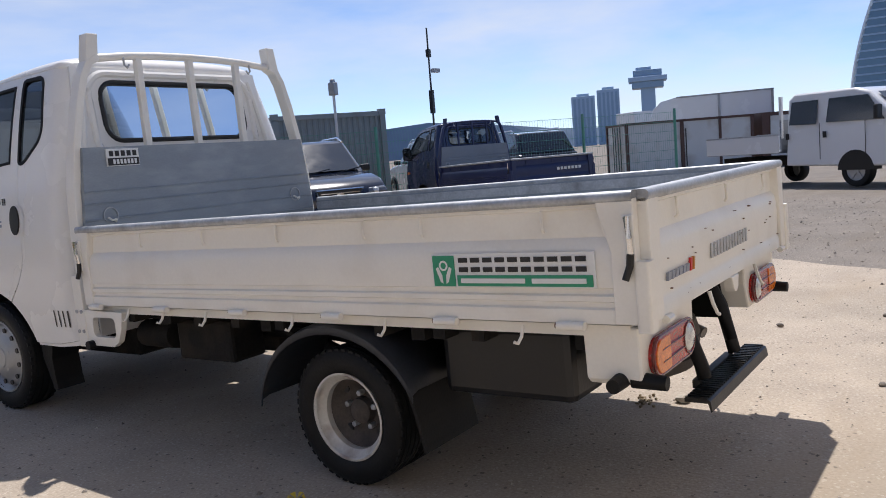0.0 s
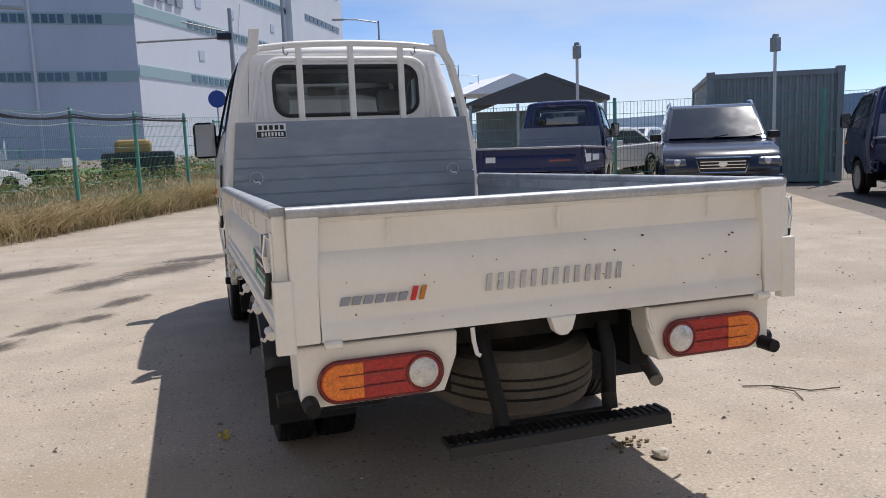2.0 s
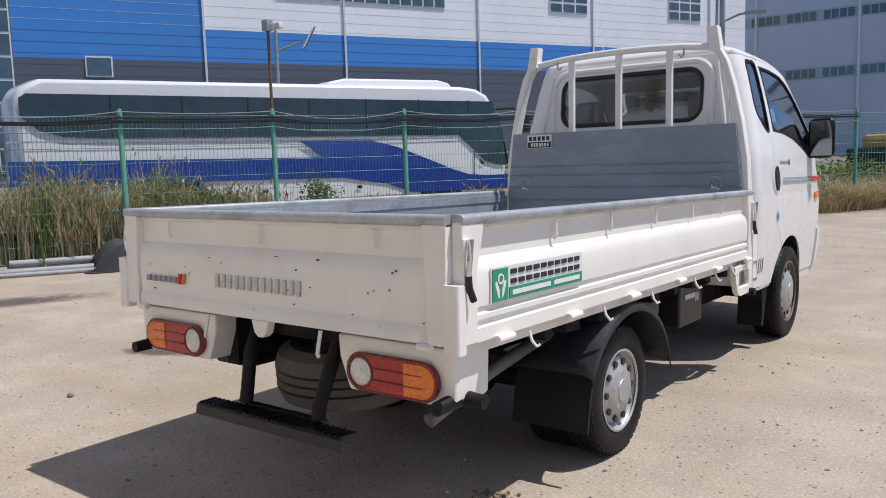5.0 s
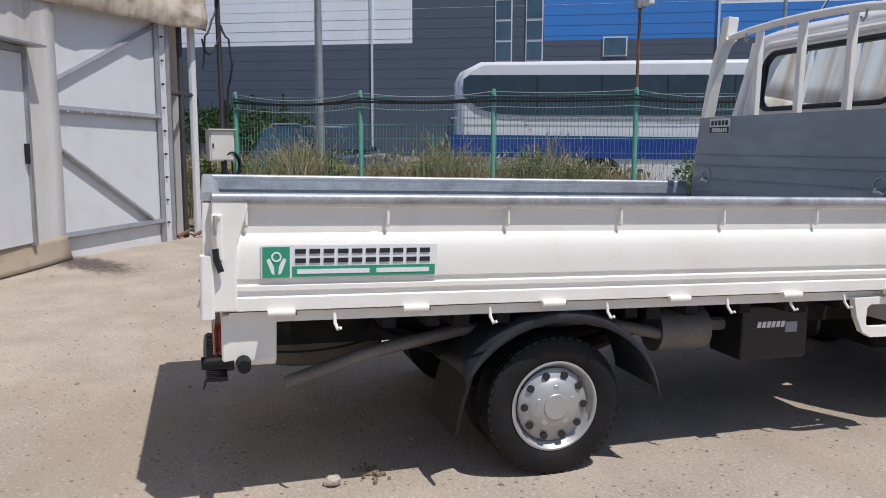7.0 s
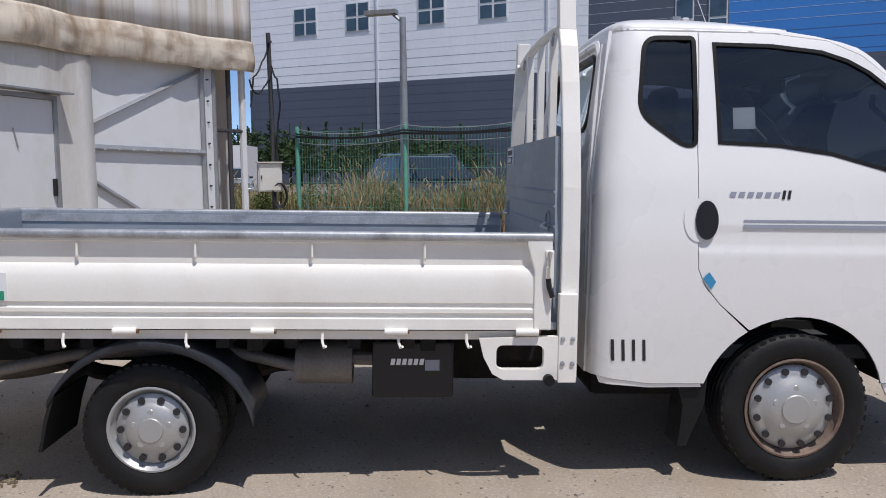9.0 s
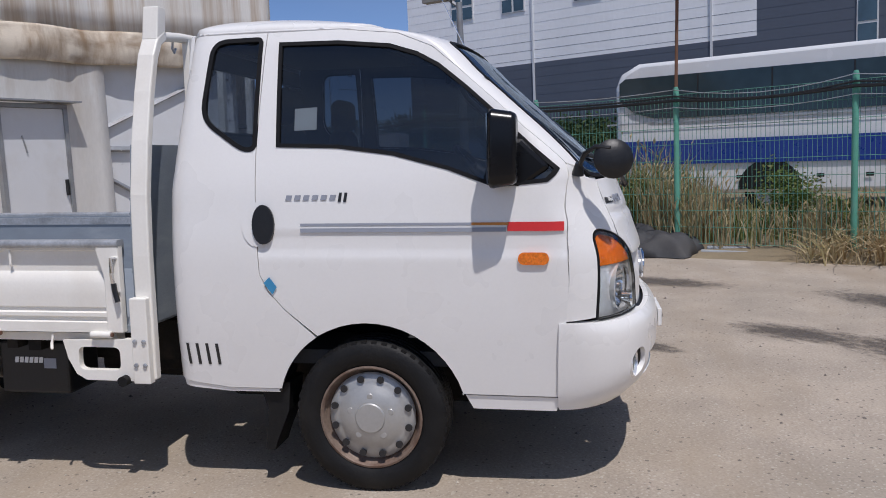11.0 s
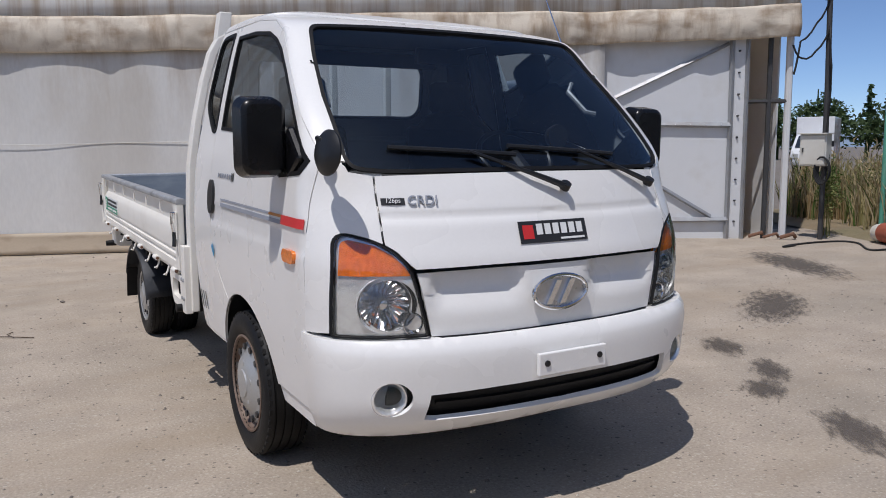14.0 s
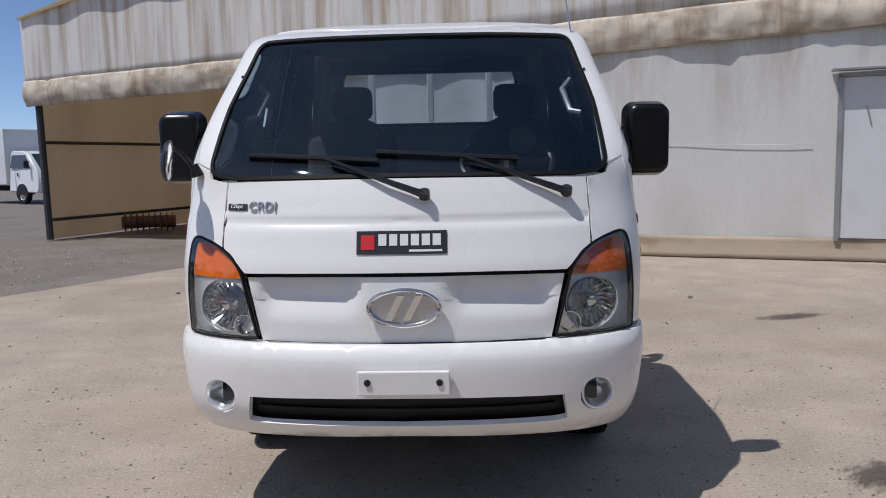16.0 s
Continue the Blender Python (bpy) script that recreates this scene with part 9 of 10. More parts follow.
# ---- weeds, woods and far skyline ----
def leaf_mat(name, tones, through=0.3):
    """Leaves that differ one from the next, thin enough to let some light through."""
    m = bpy.data.materials.new(name)
    m.use_nodes = True
    nt = m.node_tree
    p = nt.nodes["Principled BSDF"]
    p.inputs["Roughness"].default_value = 0.65
    p.inputs["Specular IOR Level"].default_value = 0.25
    geo = nt.nodes.new("ShaderNodeNewGeometry")
    ramp = nt.nodes.new("ShaderNodeValToRGB")
    els = ramp.color_ramp.elements
    while len(els) < len(tones):
        els.new(0.5)
    for k_, tone in enumerate(tones):
        els[k_].position = k_ / (len(tones) - 1)
        els[k_].color = (*tone, 1)
    tc = nt.nodes.new("ShaderNodeTexCoord")
    ns = nt.nodes.new("ShaderNodeTexNoise")
    ns.inputs["Scale"].default_value = 0.7
    nt.links.new(tc.outputs["Object"], ns.inputs["Vector"])
    mixf = nt.nodes.new("ShaderNodeMath")
    mixf.operation = "MULTIPLY_ADD"
    mixf.inputs[1].default_value = 0.55
    half = nt.nodes.new("ShaderNodeMath")
    half.operation = "MULTIPLY_ADD"
    half.inputs[1].default_value, half.inputs[2].default_value = 1.5, -0.5
    nt.links.new(ns.outputs["Fac"], half.inputs[0])
    nt.links.new(geo.outputs["Random Per Island"], mixf.inputs[0])
    nt.links.new(half.outputs[0], mixf.inputs[2])
    nt.links.new(mixf.outputs[0], ramp.inputs["Fac"])
    nt.links.new(ramp.outputs["Color"], p.inputs["Base Color"])
    tl = nt.nodes.new("ShaderNodeBsdfTranslucent")
    nt.links.new(ramp.outputs["Color"], tl.inputs["Color"])
    mx = nt.nodes.new("ShaderNodeMixShader")
    mx.inputs[0].default_value = through
    out = nt.nodes["Material Output"]
    nt.links.new(p.outputs[0], mx.inputs[1])
    nt.links.new(tl.outputs[0], mx.inputs[2])
    nt.links.new(mx.outputs[0], out.inputs[0])
    return m


M_DRYGRASS = leaf_mat("dry grass", [(0.24, 0.15, 0.07), (0.42, 0.31, 0.16), (0.56, 0.46, 0.29), (0.40, 0.34, 0.17), (0.17, 0.20, 0.07)])
M_WEED = leaf_mat("green weeds", [(0.05, 0.09, 0.02), (0.09, 0.15, 0.035), (0.16, 0.20, 0.06), (0.30, 0.26, 0.11), (0.10, 0.16, 0.04)])
M_FARLEAF = leaf_mat("far foliage", [(0.02, 0.045, 0.018), (0.035, 0.065, 0.022), (0.06, 0.09, 0.03), (0.045, 0.075, 0.03)], 0.15)
M_BARK = mat("bark", (0.10, 0.075, 0.055), 0.9, vary=0.3, scale=4)


def blades(name, label, category, roots, material, rng, width=0.007, droop=0.35, plume=0.0):
    """Grass as one object: each blade a tapered strip that bends over, some with a seed plume."""
    verts, faces = [], []
    for (x, y, z, h) in roots:
        az = rng.uniform(0, math.tau)
        lean = rng.uniform(0.05, 1.0) * droop * h
        dx, dy = math.cos(az), math.sin(az)
        face_az = rng.uniform(0, math.pi)
        wx, wy = math.cos(face_az), math.sin(face_az)
        b0 = len(verts)
        w = width * rng.uniform(0.6, 1.5)
        for t_, wt_ in ((0.0, 0.8), (0.35, 1.0), (0.7, 0.7)):
            cx, cy, cz = x + dx * lean * t_ * t_, y + dy * lean * t_ * t_, z + h * (t_ - 0.18 * droop * t_ ** 3)
            verts.append((cx - wx * w * wt_, cy - wy * w * wt_, cz))
            verts.append((cx + wx * w * wt_, cy + wy * w * wt_, cz))
        tip = (x + dx * lean, y + dy * lean, z + h * (1 - 0.18 * droop))
        verts.append(tip)
        faces += [(b0, b0 + 1, b0 + 3, b0 + 2), (b0 + 2, b0 + 3, b0 + 5, b0 + 4), (b0 + 4, b0 + 5, b0 + 6)]
        if rng.random() < plume:
            b1 = len(verts)
            pw, ph = rng.uniform(0.009, 0.02), rng.uniform(0.10, 0.2)
            tx, ty, tz = tip
            verts += [(tx, ty, tz - ph * 0.3), (tx - wx * pw, ty - wy * pw, tz + ph * 0.15), (tx + wx * pw, ty + wy * pw, tz + ph * 0.15), (tx + dx * ph * 0.5, ty + dy * ph * 0.5, tz + ph * 0.55), (tx + wy * pw, ty - wx * pw, tz + ph * 0.15), (tx - wy * pw, ty + wx * pw, tz + ph * 0.15)]
            faces += [(b1, b1 + 1, b1 + 3, b1 + 2), (b1, b1 + 4, b1 + 3, b1 + 5)]
    me = bpy.data.meshes.new(name)
    me.from_pydata(verts, [], faces)
    me.materials.append(material)
    return tagged(new(name, me), label, category, kind="stuff")


def verge_roots(rng, n, k0, k1, o0, o1, h0, h1, patch=0.5, z=0.06):
    """Roots in tufts along the fence."""
    out = []
    while len(out) < n:
        k, o = rng.uniform(k0, k1), rng.uniform(o0, o1)
        p = fence_at(k, o)
        g = noise.noise(Vector((p.x * 0.9, p.y * 0.9, 4.0)))
        if g < -patch * 0.5:
            continue
        tall = 0.7 + 0.6 * max(0.0, g)
        for _ in range(6):
            q_ = (p.x + rng.gauss(0, 0.06), p.y + rng.gauss(0, 0.06))
            out.append((q_[0], q_[1], z if o > -0.2 else 0.0, rng.uniform(h0, h1) * tall))
    return out


rng = random.Random(11)
blades("dry_grass", "tall dry tan grass with seed plumes along the green fence", "dry grass",
       verge_roots(rng, 3200, -3.2, 2.2, 0.05, 2.4, 0.3, 0.8, 0.25) + verge_roots(rng, 6500, 2.2, 6.4, 0.05, 2.4, 0.6, 1.15, 0.4) + verge_roots(rng, 6000, -14, -3.2, 0.05, 2.5, 0.35, 0.75, 0.4) + verge_roots(rng, 4000, 2.4, 6.6, 0.1, 2.4, 0.9, 1.6, 0.6) + verge_roots(rng, 2500, 1.9, 3.4, 0.05, 1.4, 0.7, 1.35, 0.5), M_DRYGRASS, rng, 0.0105, 0.42, 0.25)
blades("weeds", "green weeds and young grass growing among the dry grass", "weeds",
       verge_roots(rng, 4500, -3.5, 2.4, 0.2, 4.0, 0.2, 0.65, 0.3) + verge_roots(rng, 4500, -14, -3.5, 0.8, 6.0, 0.25, 0.5, 0.2) + verge_roots(rng, 8500, 2.3, 6.8, 0.1, 3.2, 0.6, 1.4, 0.7), M_WEED, rng, 0.011, 0.5)
blades("dry_brush", "heap of cut tan grass lying along the fence foot", "cut grass",
       verge_roots(rng, 9000, -12, 1.2, -0.55, 0.35, 0.35, 0.75, 1.5, 0.02) + verge_roots(rng, 6500, -6.5, -0.6, -0.35, 0.5, 0.6, 1.15, 1.2, 0.02), M_DRYGRASS, rng, 0.0075, 2.0)


tuft = [tuple(TM @ Vector((12.55 + rng.gauss(0, 0.22), 0.24 + rng.gauss(0, 0.09), 0))) + (rng.uniform(0.12, 0.34),) for _ in range(420)]
blades("weeds", "tuft of green weeds at the tent's corner post", "weeds", tuft, M_WEED, rng, 0.009, 0.8)


def leaf_cloud(verts, faces, rng, cx, cy, cz, rx, ry, rz, n, size):
    """Loose leaves in an uneven clump."""
    for _ in range(n):
        while True:
            a_, b_, c_ = rng.uniform(-1, 1), rng.uniform(-1, 1), rng.uniform(-1, 1)
            rr = math.sqrt(a_ * a_ + b_ * b_ + c_ * c_)
            if 0.35 < rr < 1:
                break
        bump_ = 0.75 + 0.5 * noise.noise(Vector((a_ * 2 + cx, b_ * 2 + cy, c_ * 2)))
        x, y, z = cx + a_ * rx * bump_, cy + b_ * ry * bump_, cz + c_ * rz * bump_
        u = Vector((rng.gauss(0, 1), rng.gauss(0, 1), rng.gauss(0, 0.6))).normalized() * size * rng.uniform(0.6, 1.4)
        w = u.cross(Vector((rng.gauss(0, 1), rng.gauss(0, 1), rng.gauss(0, 1)))).normalized() * size * 0.5
        b0 = len(verts)
        verts += [(x - u.x, y - u.y, z - u.z), (x + w.x, y + w.y, z + w.z), (x + u.x, y + u.y, z + u.z), (x - w.x, y - w.y, z - w.z)]
        faces.append((b0, b0 + 1, b0 + 2, b0 + 3))


def stems(verts, faces, x, y, z0, z1, r):
    b0 = len(verts)
    for z, rr in ((z0, r), (z1, r * 0.4)):
        for k in range(5):
            verts.append((x + rr * math.cos(k * math.tau / 5), y + rr * math.sin(k * math.tau / 5), z))
    for k in range(5):
        faces.append((b0 + k, b0 + (k + 1) % 5, b0 + 5 + (k + 1) % 5, b0 + 5 + k))


def leafy(name, label, category, material, build, kind="stuff"):
    v_, f_ = [], []
    build(v_, f_)
    me = bpy.data.meshes.new(name)
    me.from_pydata(v_, [], f_)
    me.materials.append(material)
    return tagged(new(name, me), label, category, kind=kind)


def shrub(label, x, y, h, r, n, size=0.03):
    rg = random.Random(int(x * 100 + y * 10))

    def build(v_, f_):
        for _ in range(7):
            ax, ay = x + rg.uniform(-r, r) * 0.6, y + rg.uniform(-r, r) * 0.6
            hh = h * rg.uniform(0.65, 1.0)
            stems(v_, f_, ax, ay, 0.0, hh, 0.008)
            leaf_cloud(v_, f_, rg, ax, ay, hh * 0.62, r * 0.5, r * 0.5, hh * 0.42, n // 7, size)
    return leafy("shrub", label, "shrub", M_WEED, build, "")


for k_, o_, h_, r_ in ((0.5, 1.4, 0.75, 0.4), (1.55, 1.3, 1.25, 0.6), (2.5, 0.9, 1.1, 0.5), (3.2, 1.4, 1.2, 0.55), (6.0, 1.0, 1.1, 0.5), (1.15, 1.0, 0.8, 0.35), (4.6, 1.1, 1.25, 0.55), (4.0, 1.9, 1.1, 0.5), (-1.1, 1.8, 0.9, 0.4), (5.5, 0.8, 1.2, 0.5), (2.8, 0.5, 1.3, 0.5), (3.6, 0.7, 1.35, 0.55), (4.3, 0.5, 1.2, 0.5), (5.0, 0.6, 1.35, 0.55), (5.8, 1.6, 1.4, 0.6), (6.4, 0.6, 1.3, 0.5), (2.3, 0.7, 1.2, 0.45)):
    p_ = fence_at(k_, o_)
    shrub("leafy green shrub growing behind the fence", p_.x, p_.y, h_, r_, 1500)
shrub("small green weed bush at the tent corner", -8.9, 0.0, 1.2, 0.4, 900)
shrub("small green weed bush beside the container", 9.4, 13.4, 1.0, 0.7, 700, 0.035)


def pine_woods(v_, f_):
    rg = random.Random(5)
    for k in range(46):
        t_ = k / 45
        x = -69 - 22 * math.sin(t_ * 1.4) + rg.uniform(-3, 3)
        y = -52 + 60 * t_ + rg.uniform(-1, 1)
        h = rg.uniform(5.2, 7.4) * (1.12 if t_ < 0.2 else 1.0)
        stems(v_, f_, x, y, 0, h, 0.16)
        if rg.random() < 0.55:
            for lev in range(7):
                s_ = lev / 6
                leaf_cloud(v_, f_, rg, x, y, h * (0.28 + 0.72 * s_), 1.7 * (1.05 - s_), 1.7 * (1.05 - s_), 0.45, int(60 * (1.15 - s_)), 0.28)
        else:
            for _ in range(6):
                leaf_cloud(v_, f_, rg, x + rg.uniform(-1, 1), y + rg.uniform(-1, 1), h * rg.uniform(0.45, 0.85), 1.2, 1.2, 1.0, 55, 0.26)
    for k in range(150):
        x = -66 - 22 * math.sin(k / 149 * 1.4) + rg.uniform(-3, 3)
        leaf_cloud(v_, f_, rg, x, -55 + 66 * k / 149, rg.uniform(2.2, 4.0), 1.8, 1.8, rg.uniform(1.6, 2.4), 95, 0.25)


leafy("woods", "dark green pine and broadleaf tree line beyond the lots", "woods", M_FARLEAF, pine_woods)


def hedge_line(v_, f_):
    rg = random.Random(8)
    for k in range(90):
        t_ = k / 89
        p = fence_at(-22 + 22 * t_, 13 + 3 * math.sin(t_ * 9))
        leaf_cloud(v_, f_, rg, p.x, p.y, 0.35, 0.9, 0.9, rg.uniform(0.5, 0.9), 60, 0.10)
    for k in range(120):
        p = fence_at(-14 + k * 0.1, 2.6 + rg.uniform(0, 4.5))
        leaf_cloud(v_, f_, rg, p.x, p.y, 0.35, 0.5, 0.5, rg.uniform(0.35, 0.75), 70, 0.06)
    for k in range(60):
        p = fence_at(-34 + k * 0.25, 2.2 + rg.uniform(0, 5))
        leaf_cloud(v_, f_, rg, p.x, p.y, 0.5, 0.9, 0.9, rg.uniform(0.7, 1.5), 60, 0.12)


leafy("hedgerow", "uneven green scrub on the waste ground past the fence", "scrub", M_WEED, hedge_line)

M_LAWN = mat("mown far grass", (0.10, 0.17, 0.05), 0.9, vary=0.3, scale=0.5, fine=6, bump=0.4, dark=(0.20, 0.19, 0.08), dark_amount=0.5, dark_scale=0.4)
M_TRACK = mat("red-brown earth track", (0.36, 0.21, 0.14), 0.9, vary=0.2, scale=0.8, fine=12, bump=0.3, dark=(0.24, 0.17, 0.12), dark_amount=0.5, dark_scale=0.5)
for nm, mm_, o0, o1, z_, lab in (("earth_track", M_TRACK, 13.0, 19.0, 0.012, "red-brown earth track beyond the bus"), ("lawn", M_LAWN, 19.0, 44.0, 0.016, "green grass strip before the warehouse")):
    bm = bmesh.new()
    bm.faces.new([bm.verts.new(fence_at(k_, o_, z_)) for k_, o_ in ((-26, o0), (14, o0), (14, o1), (-26, o1))])
    tagged(part(nm, bm, mm_), lab, "ground", kind="structure")
lf = empty("lot_fence", "low green mesh fence across the far grass", "fence", kind="structure")
for k in range(14):
    p = fence_at(-14 + k * 1.5, 20.0)
    part("post", tube(bmesh.new(), [p, p + Vector((0, 0, 1.7))], 0.04, 6), M_GREEN, lf)
    if k < 13:
        wire_panel(lf, p, fence_at(-14 + (k + 1) * 1.5, 20.0), 0.1, 1.6, 0.25, 0.3, 0.008)

# far hills, one low ridge, distance haze put into their blue
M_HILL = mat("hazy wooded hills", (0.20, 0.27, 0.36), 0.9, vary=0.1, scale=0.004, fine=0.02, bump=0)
bm = bmesh.new()
prev = None
for k in range(121):
    a = math.tau * k / 120
    h = 40 + 60 * max(0.0, noise.noise(Vector((math.cos(a) * 6, math.sin(a) * 6, 1)))) + 60 * math.exp(-((math.degrees(a) - 40) % 360 / 14) ** 2 if (math.degrees(a) - 40) % 360 < 180 else -(((math.degrees(a) - 40) % 360 - 360) / 14) ** 2)
    cur = [bm.verts.new((2700 * math.cos(a), 2700 * math.sin(a), -1)), bm.verts.new((2750 * math.cos(a), 2750 * math.sin(a), h))]
    if prev:
        bm.faces.new((prev[0], cur[0], cur[1], prev[1]))
    prev = cur
tagged(part("backdrop", bm, M_HILL), "low hills on the horizon, haze put into their blue", "hills", kind="structure")

# towers of the far town, their colours paled towards the sky as haze
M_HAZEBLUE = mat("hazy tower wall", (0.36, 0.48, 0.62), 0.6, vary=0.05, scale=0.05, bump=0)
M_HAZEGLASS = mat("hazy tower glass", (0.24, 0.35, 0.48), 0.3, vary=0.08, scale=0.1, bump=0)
for (x0, y0), (x1, y1), z1 in (((807, 390), (819, 367), 54), ((820, 365), (829, 342), 59)):
    a, b = Vector((x0, y0, 0)), Vector((x1, y1, 0))
    d = b - a
    yaw_ = math.degrees(math.atan2(d.y, d.x))
    tw = empty("apartment_tower", "distant apartment tower, haze put into its blue-grey", "tower", pose((a.x + b.x) / 2, (a.y + b.y) / 2, 0, 0, 0, yaw_))
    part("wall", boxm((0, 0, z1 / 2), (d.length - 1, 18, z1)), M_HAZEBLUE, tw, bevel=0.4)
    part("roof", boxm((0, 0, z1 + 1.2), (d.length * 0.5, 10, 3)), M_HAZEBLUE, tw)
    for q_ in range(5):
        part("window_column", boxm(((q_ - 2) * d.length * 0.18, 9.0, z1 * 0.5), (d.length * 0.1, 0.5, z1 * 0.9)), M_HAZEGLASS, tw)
        part("window_column", boxm(((q_ - 2) * d.length * 0.18, -9.0, z1 * 0.5), (d.length * 0.1, 0.5, z1 * 0.9)), M_HAZEGLASS, tw)
mt = empty("observation_tower", "distant tower with a wide flared top storey", "tower", pose(840, 314, 0, 0, 0, math.degrees(math.atan2(-39, 15))))
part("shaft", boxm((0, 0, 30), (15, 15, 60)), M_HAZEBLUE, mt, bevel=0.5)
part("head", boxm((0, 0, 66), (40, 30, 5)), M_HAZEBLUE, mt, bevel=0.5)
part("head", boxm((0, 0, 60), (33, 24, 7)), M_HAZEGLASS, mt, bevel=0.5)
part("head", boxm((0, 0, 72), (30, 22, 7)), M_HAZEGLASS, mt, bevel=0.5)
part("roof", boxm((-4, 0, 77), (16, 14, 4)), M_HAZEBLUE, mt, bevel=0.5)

# glass office tower with a leaning curved flank
gb = empty("glass_tower", "tall curved office tower of blue glass with a pale edge", "tower", pose(508, 48, 0, 0, 0, math.degrees(math.atan2(-12, 2))))
M_TOWERGLASS = mat("blue tower glass", (0.12, 0.20, 0.28), 0.2, 0.2, vary=0.15, scale=0.3, bump=0)
prof = [(-22 + 14 * (z / 74) ** 2.0, z) for z in np.linspace(0, 74, 16)]
bm = bmesh.new()
prism(bm, [(float(s), float(z)) for s, z in prof] + [(20, 74), (24, 0)], "y", -14, 14)
part("wall", bm, M_TOWERGLASS, gb)
for k in range(17):
    z = 4.2 * k + 2
    s = -22 + 14 * (z / 74) ** 2.0
    # bands reuse the wall colour that has haze mixed in
    part("floor_band", boxm(((s + 21) / 2, 0, z), (21.5 - s + 0.6, 28.6, 0.9)), M_HAZEBLUE, gb)
part("edge_fin", tube(bmesh.new(), [(float(s) - 0.6, 0, float(z)) for s, z in prof], 1.2, 6), M_CARWHITE, gb)

# ---- wire pole, electric box and cables by the tent corner ----
wp = empty("wire_pole", "thin grey steel pole carrying looped black cables", "pole", pose(-8.5, 0.27, 0))
part("pole", tube(bmesh.new(), [(0, 0, 0), (0, 0, 1.9), (0.02, -0.02, 3.45)], 0.036, 10), M_DSTEEL, wp, smooth=True)
part("cross_bar", tube(bmesh.new(), [(-0.10, 0, 3.34), (0.14, 0, 3.30)], 0.02, 6), M_DSTEEL, wp)
for rope in ([(0.05, 0.03, 2.92), (0.18, -0.08, 2.62), (0.34, -0.18, 2.52), (0.46, -0.24, 2.70)], [(0.04, 0.02, 2.95), (0.17, 0.12, 2.75), (0.18, 0.16, 2.4), (0.08, 0.1, 2.1), (0.05, 0.05, 1.5), (0.14, 0.12, 1.0)],
             [(0.03, 0.0, 3.32), (0.16, -0.1, 3.0), (0.36, -0.2, 2.75), (0.42, -0.24, 2.3)], [(0.03, 0.05, 1.9), (0.08, 0.09, 1.5), (0.07, 0.12, 1.15), (0.15, 0.12, 0.85)]):
    pts_ = [Vector(p) for p in rope]
    fine_ = []
    for i in range(len(pts_) - 1):
        for t_ in (0, 0.33, 0.67):
            fine_.append(pts_[i].lerp(pts_[i + 1], t_) + Vector((0, 0, -0.05 * math.sin(t_ * math.pi))))
    fine_.append(pts_[-1])
    part("cable", tube(bmesh.new(), fine_, 0.014, 6), M_CABLE, wp, smooth=True)
for k in range(4):
    part("cable_coil", tube(bmesh.new(), [(0.16 + 0.02 * k, 0.12 + (0.09 + 0.008 * k) * math.cos(a * math.tau / 14), 0.98 + (0.16 + 0.01 * k) * math.sin(a * math.tau / 14)) for a in range(14)], 0.013, 6, True), M_CABLE, wp, smooth=True)
M_BOXPALE = mat("pale grey enamel", (0.62, 0.61, 0.56), 0.5, vary=0.08, scale=6, dark=(0.35, 0.3, 0.22), dark_amount=0.4)
eb = empty("electric_box", "pale grey weathered electric box strapped to the pole", "electric box", pose(-8.46, 0.2, -0.06, 0, 0, -75))
part("body", boxm((0, 0.1, 1.32), (0.36, 0.2, 0.44)), M_BOXPALE, eb, bevel=0.01)
part("door", boxm((0, 0.208, 1.32), (0.32, 0.015, 0.40)), M_BOXPALE, eb, bevel=0.004)
part("hood", boxm((0, 0.12, 1.548), (0.40, 0.26, 0.015)), M_BOXPALE, eb)
part("latch", boxm((0.13, 0.22, 1.32), (0.02, 0.02, 0.06)), M_DSTEEL, eb)
part("strap", boxm((0, -0.01, 1.32), (0.12, 0.05, 0.03)), M_DSTEEL, eb)

# ---- junk along the fence foot ----
M_PIPE = mat("grey plastic pipe", (0.36, 0.38, 0.40), 0.45, vary=0.15, scale=5, dark=(0.2, 0.19, 0.17), dark_amount=0.5)
M_TARP = mat("black dusty tarpaulin", (0.035, 0.036, 0.04), 0.7, vary=0.3, scale=3, bump=0.3, dark=(0.09, 0.085, 0.08), dark_amount=0.6, dark_scale=2)
M_SACK = mat("dirty white sacking", (0.58, 0.55, 0.48), 0.8, vary=0.2, scale=6, bump=0.4, dark=(0.3, 0.25, 0.18), dark_amount=0.6, dark_scale=5)
M_REDROLL = mat("faded red sheeting", (0.33, 0.09, 0.05), 0.7, vary=0.2, scale=6, bump=0.2)


def pipe(a, b, r, z):
    """A pipe lying on the ground, open at its ends."""
    a, b = Vector((*a, z)), Vector((*b, z))
    bm_ = bmesh.new()
    d_ = (b - a).normalized()
    tube(bm_, [a, a.lerp(b, 0.5) + Vector((0, 0, -0.004)), b], r, 12)
    ob_ = part("pipe", bm_, M_PIPE, None, smooth=True)
    tagged(ob_, "grey plastic pipe lying at the fence foot", "pipe", "pipes at the fence")
    for e__, s_ in ((a, -1), (b, 1)):
        part("pipe_bore", tube(bmesh.new(), [e__ + d_ * s_ * 0.001, e__ + d_ * s_ * 0.003], r * 0.85, 12), M_BLACK, ob_)


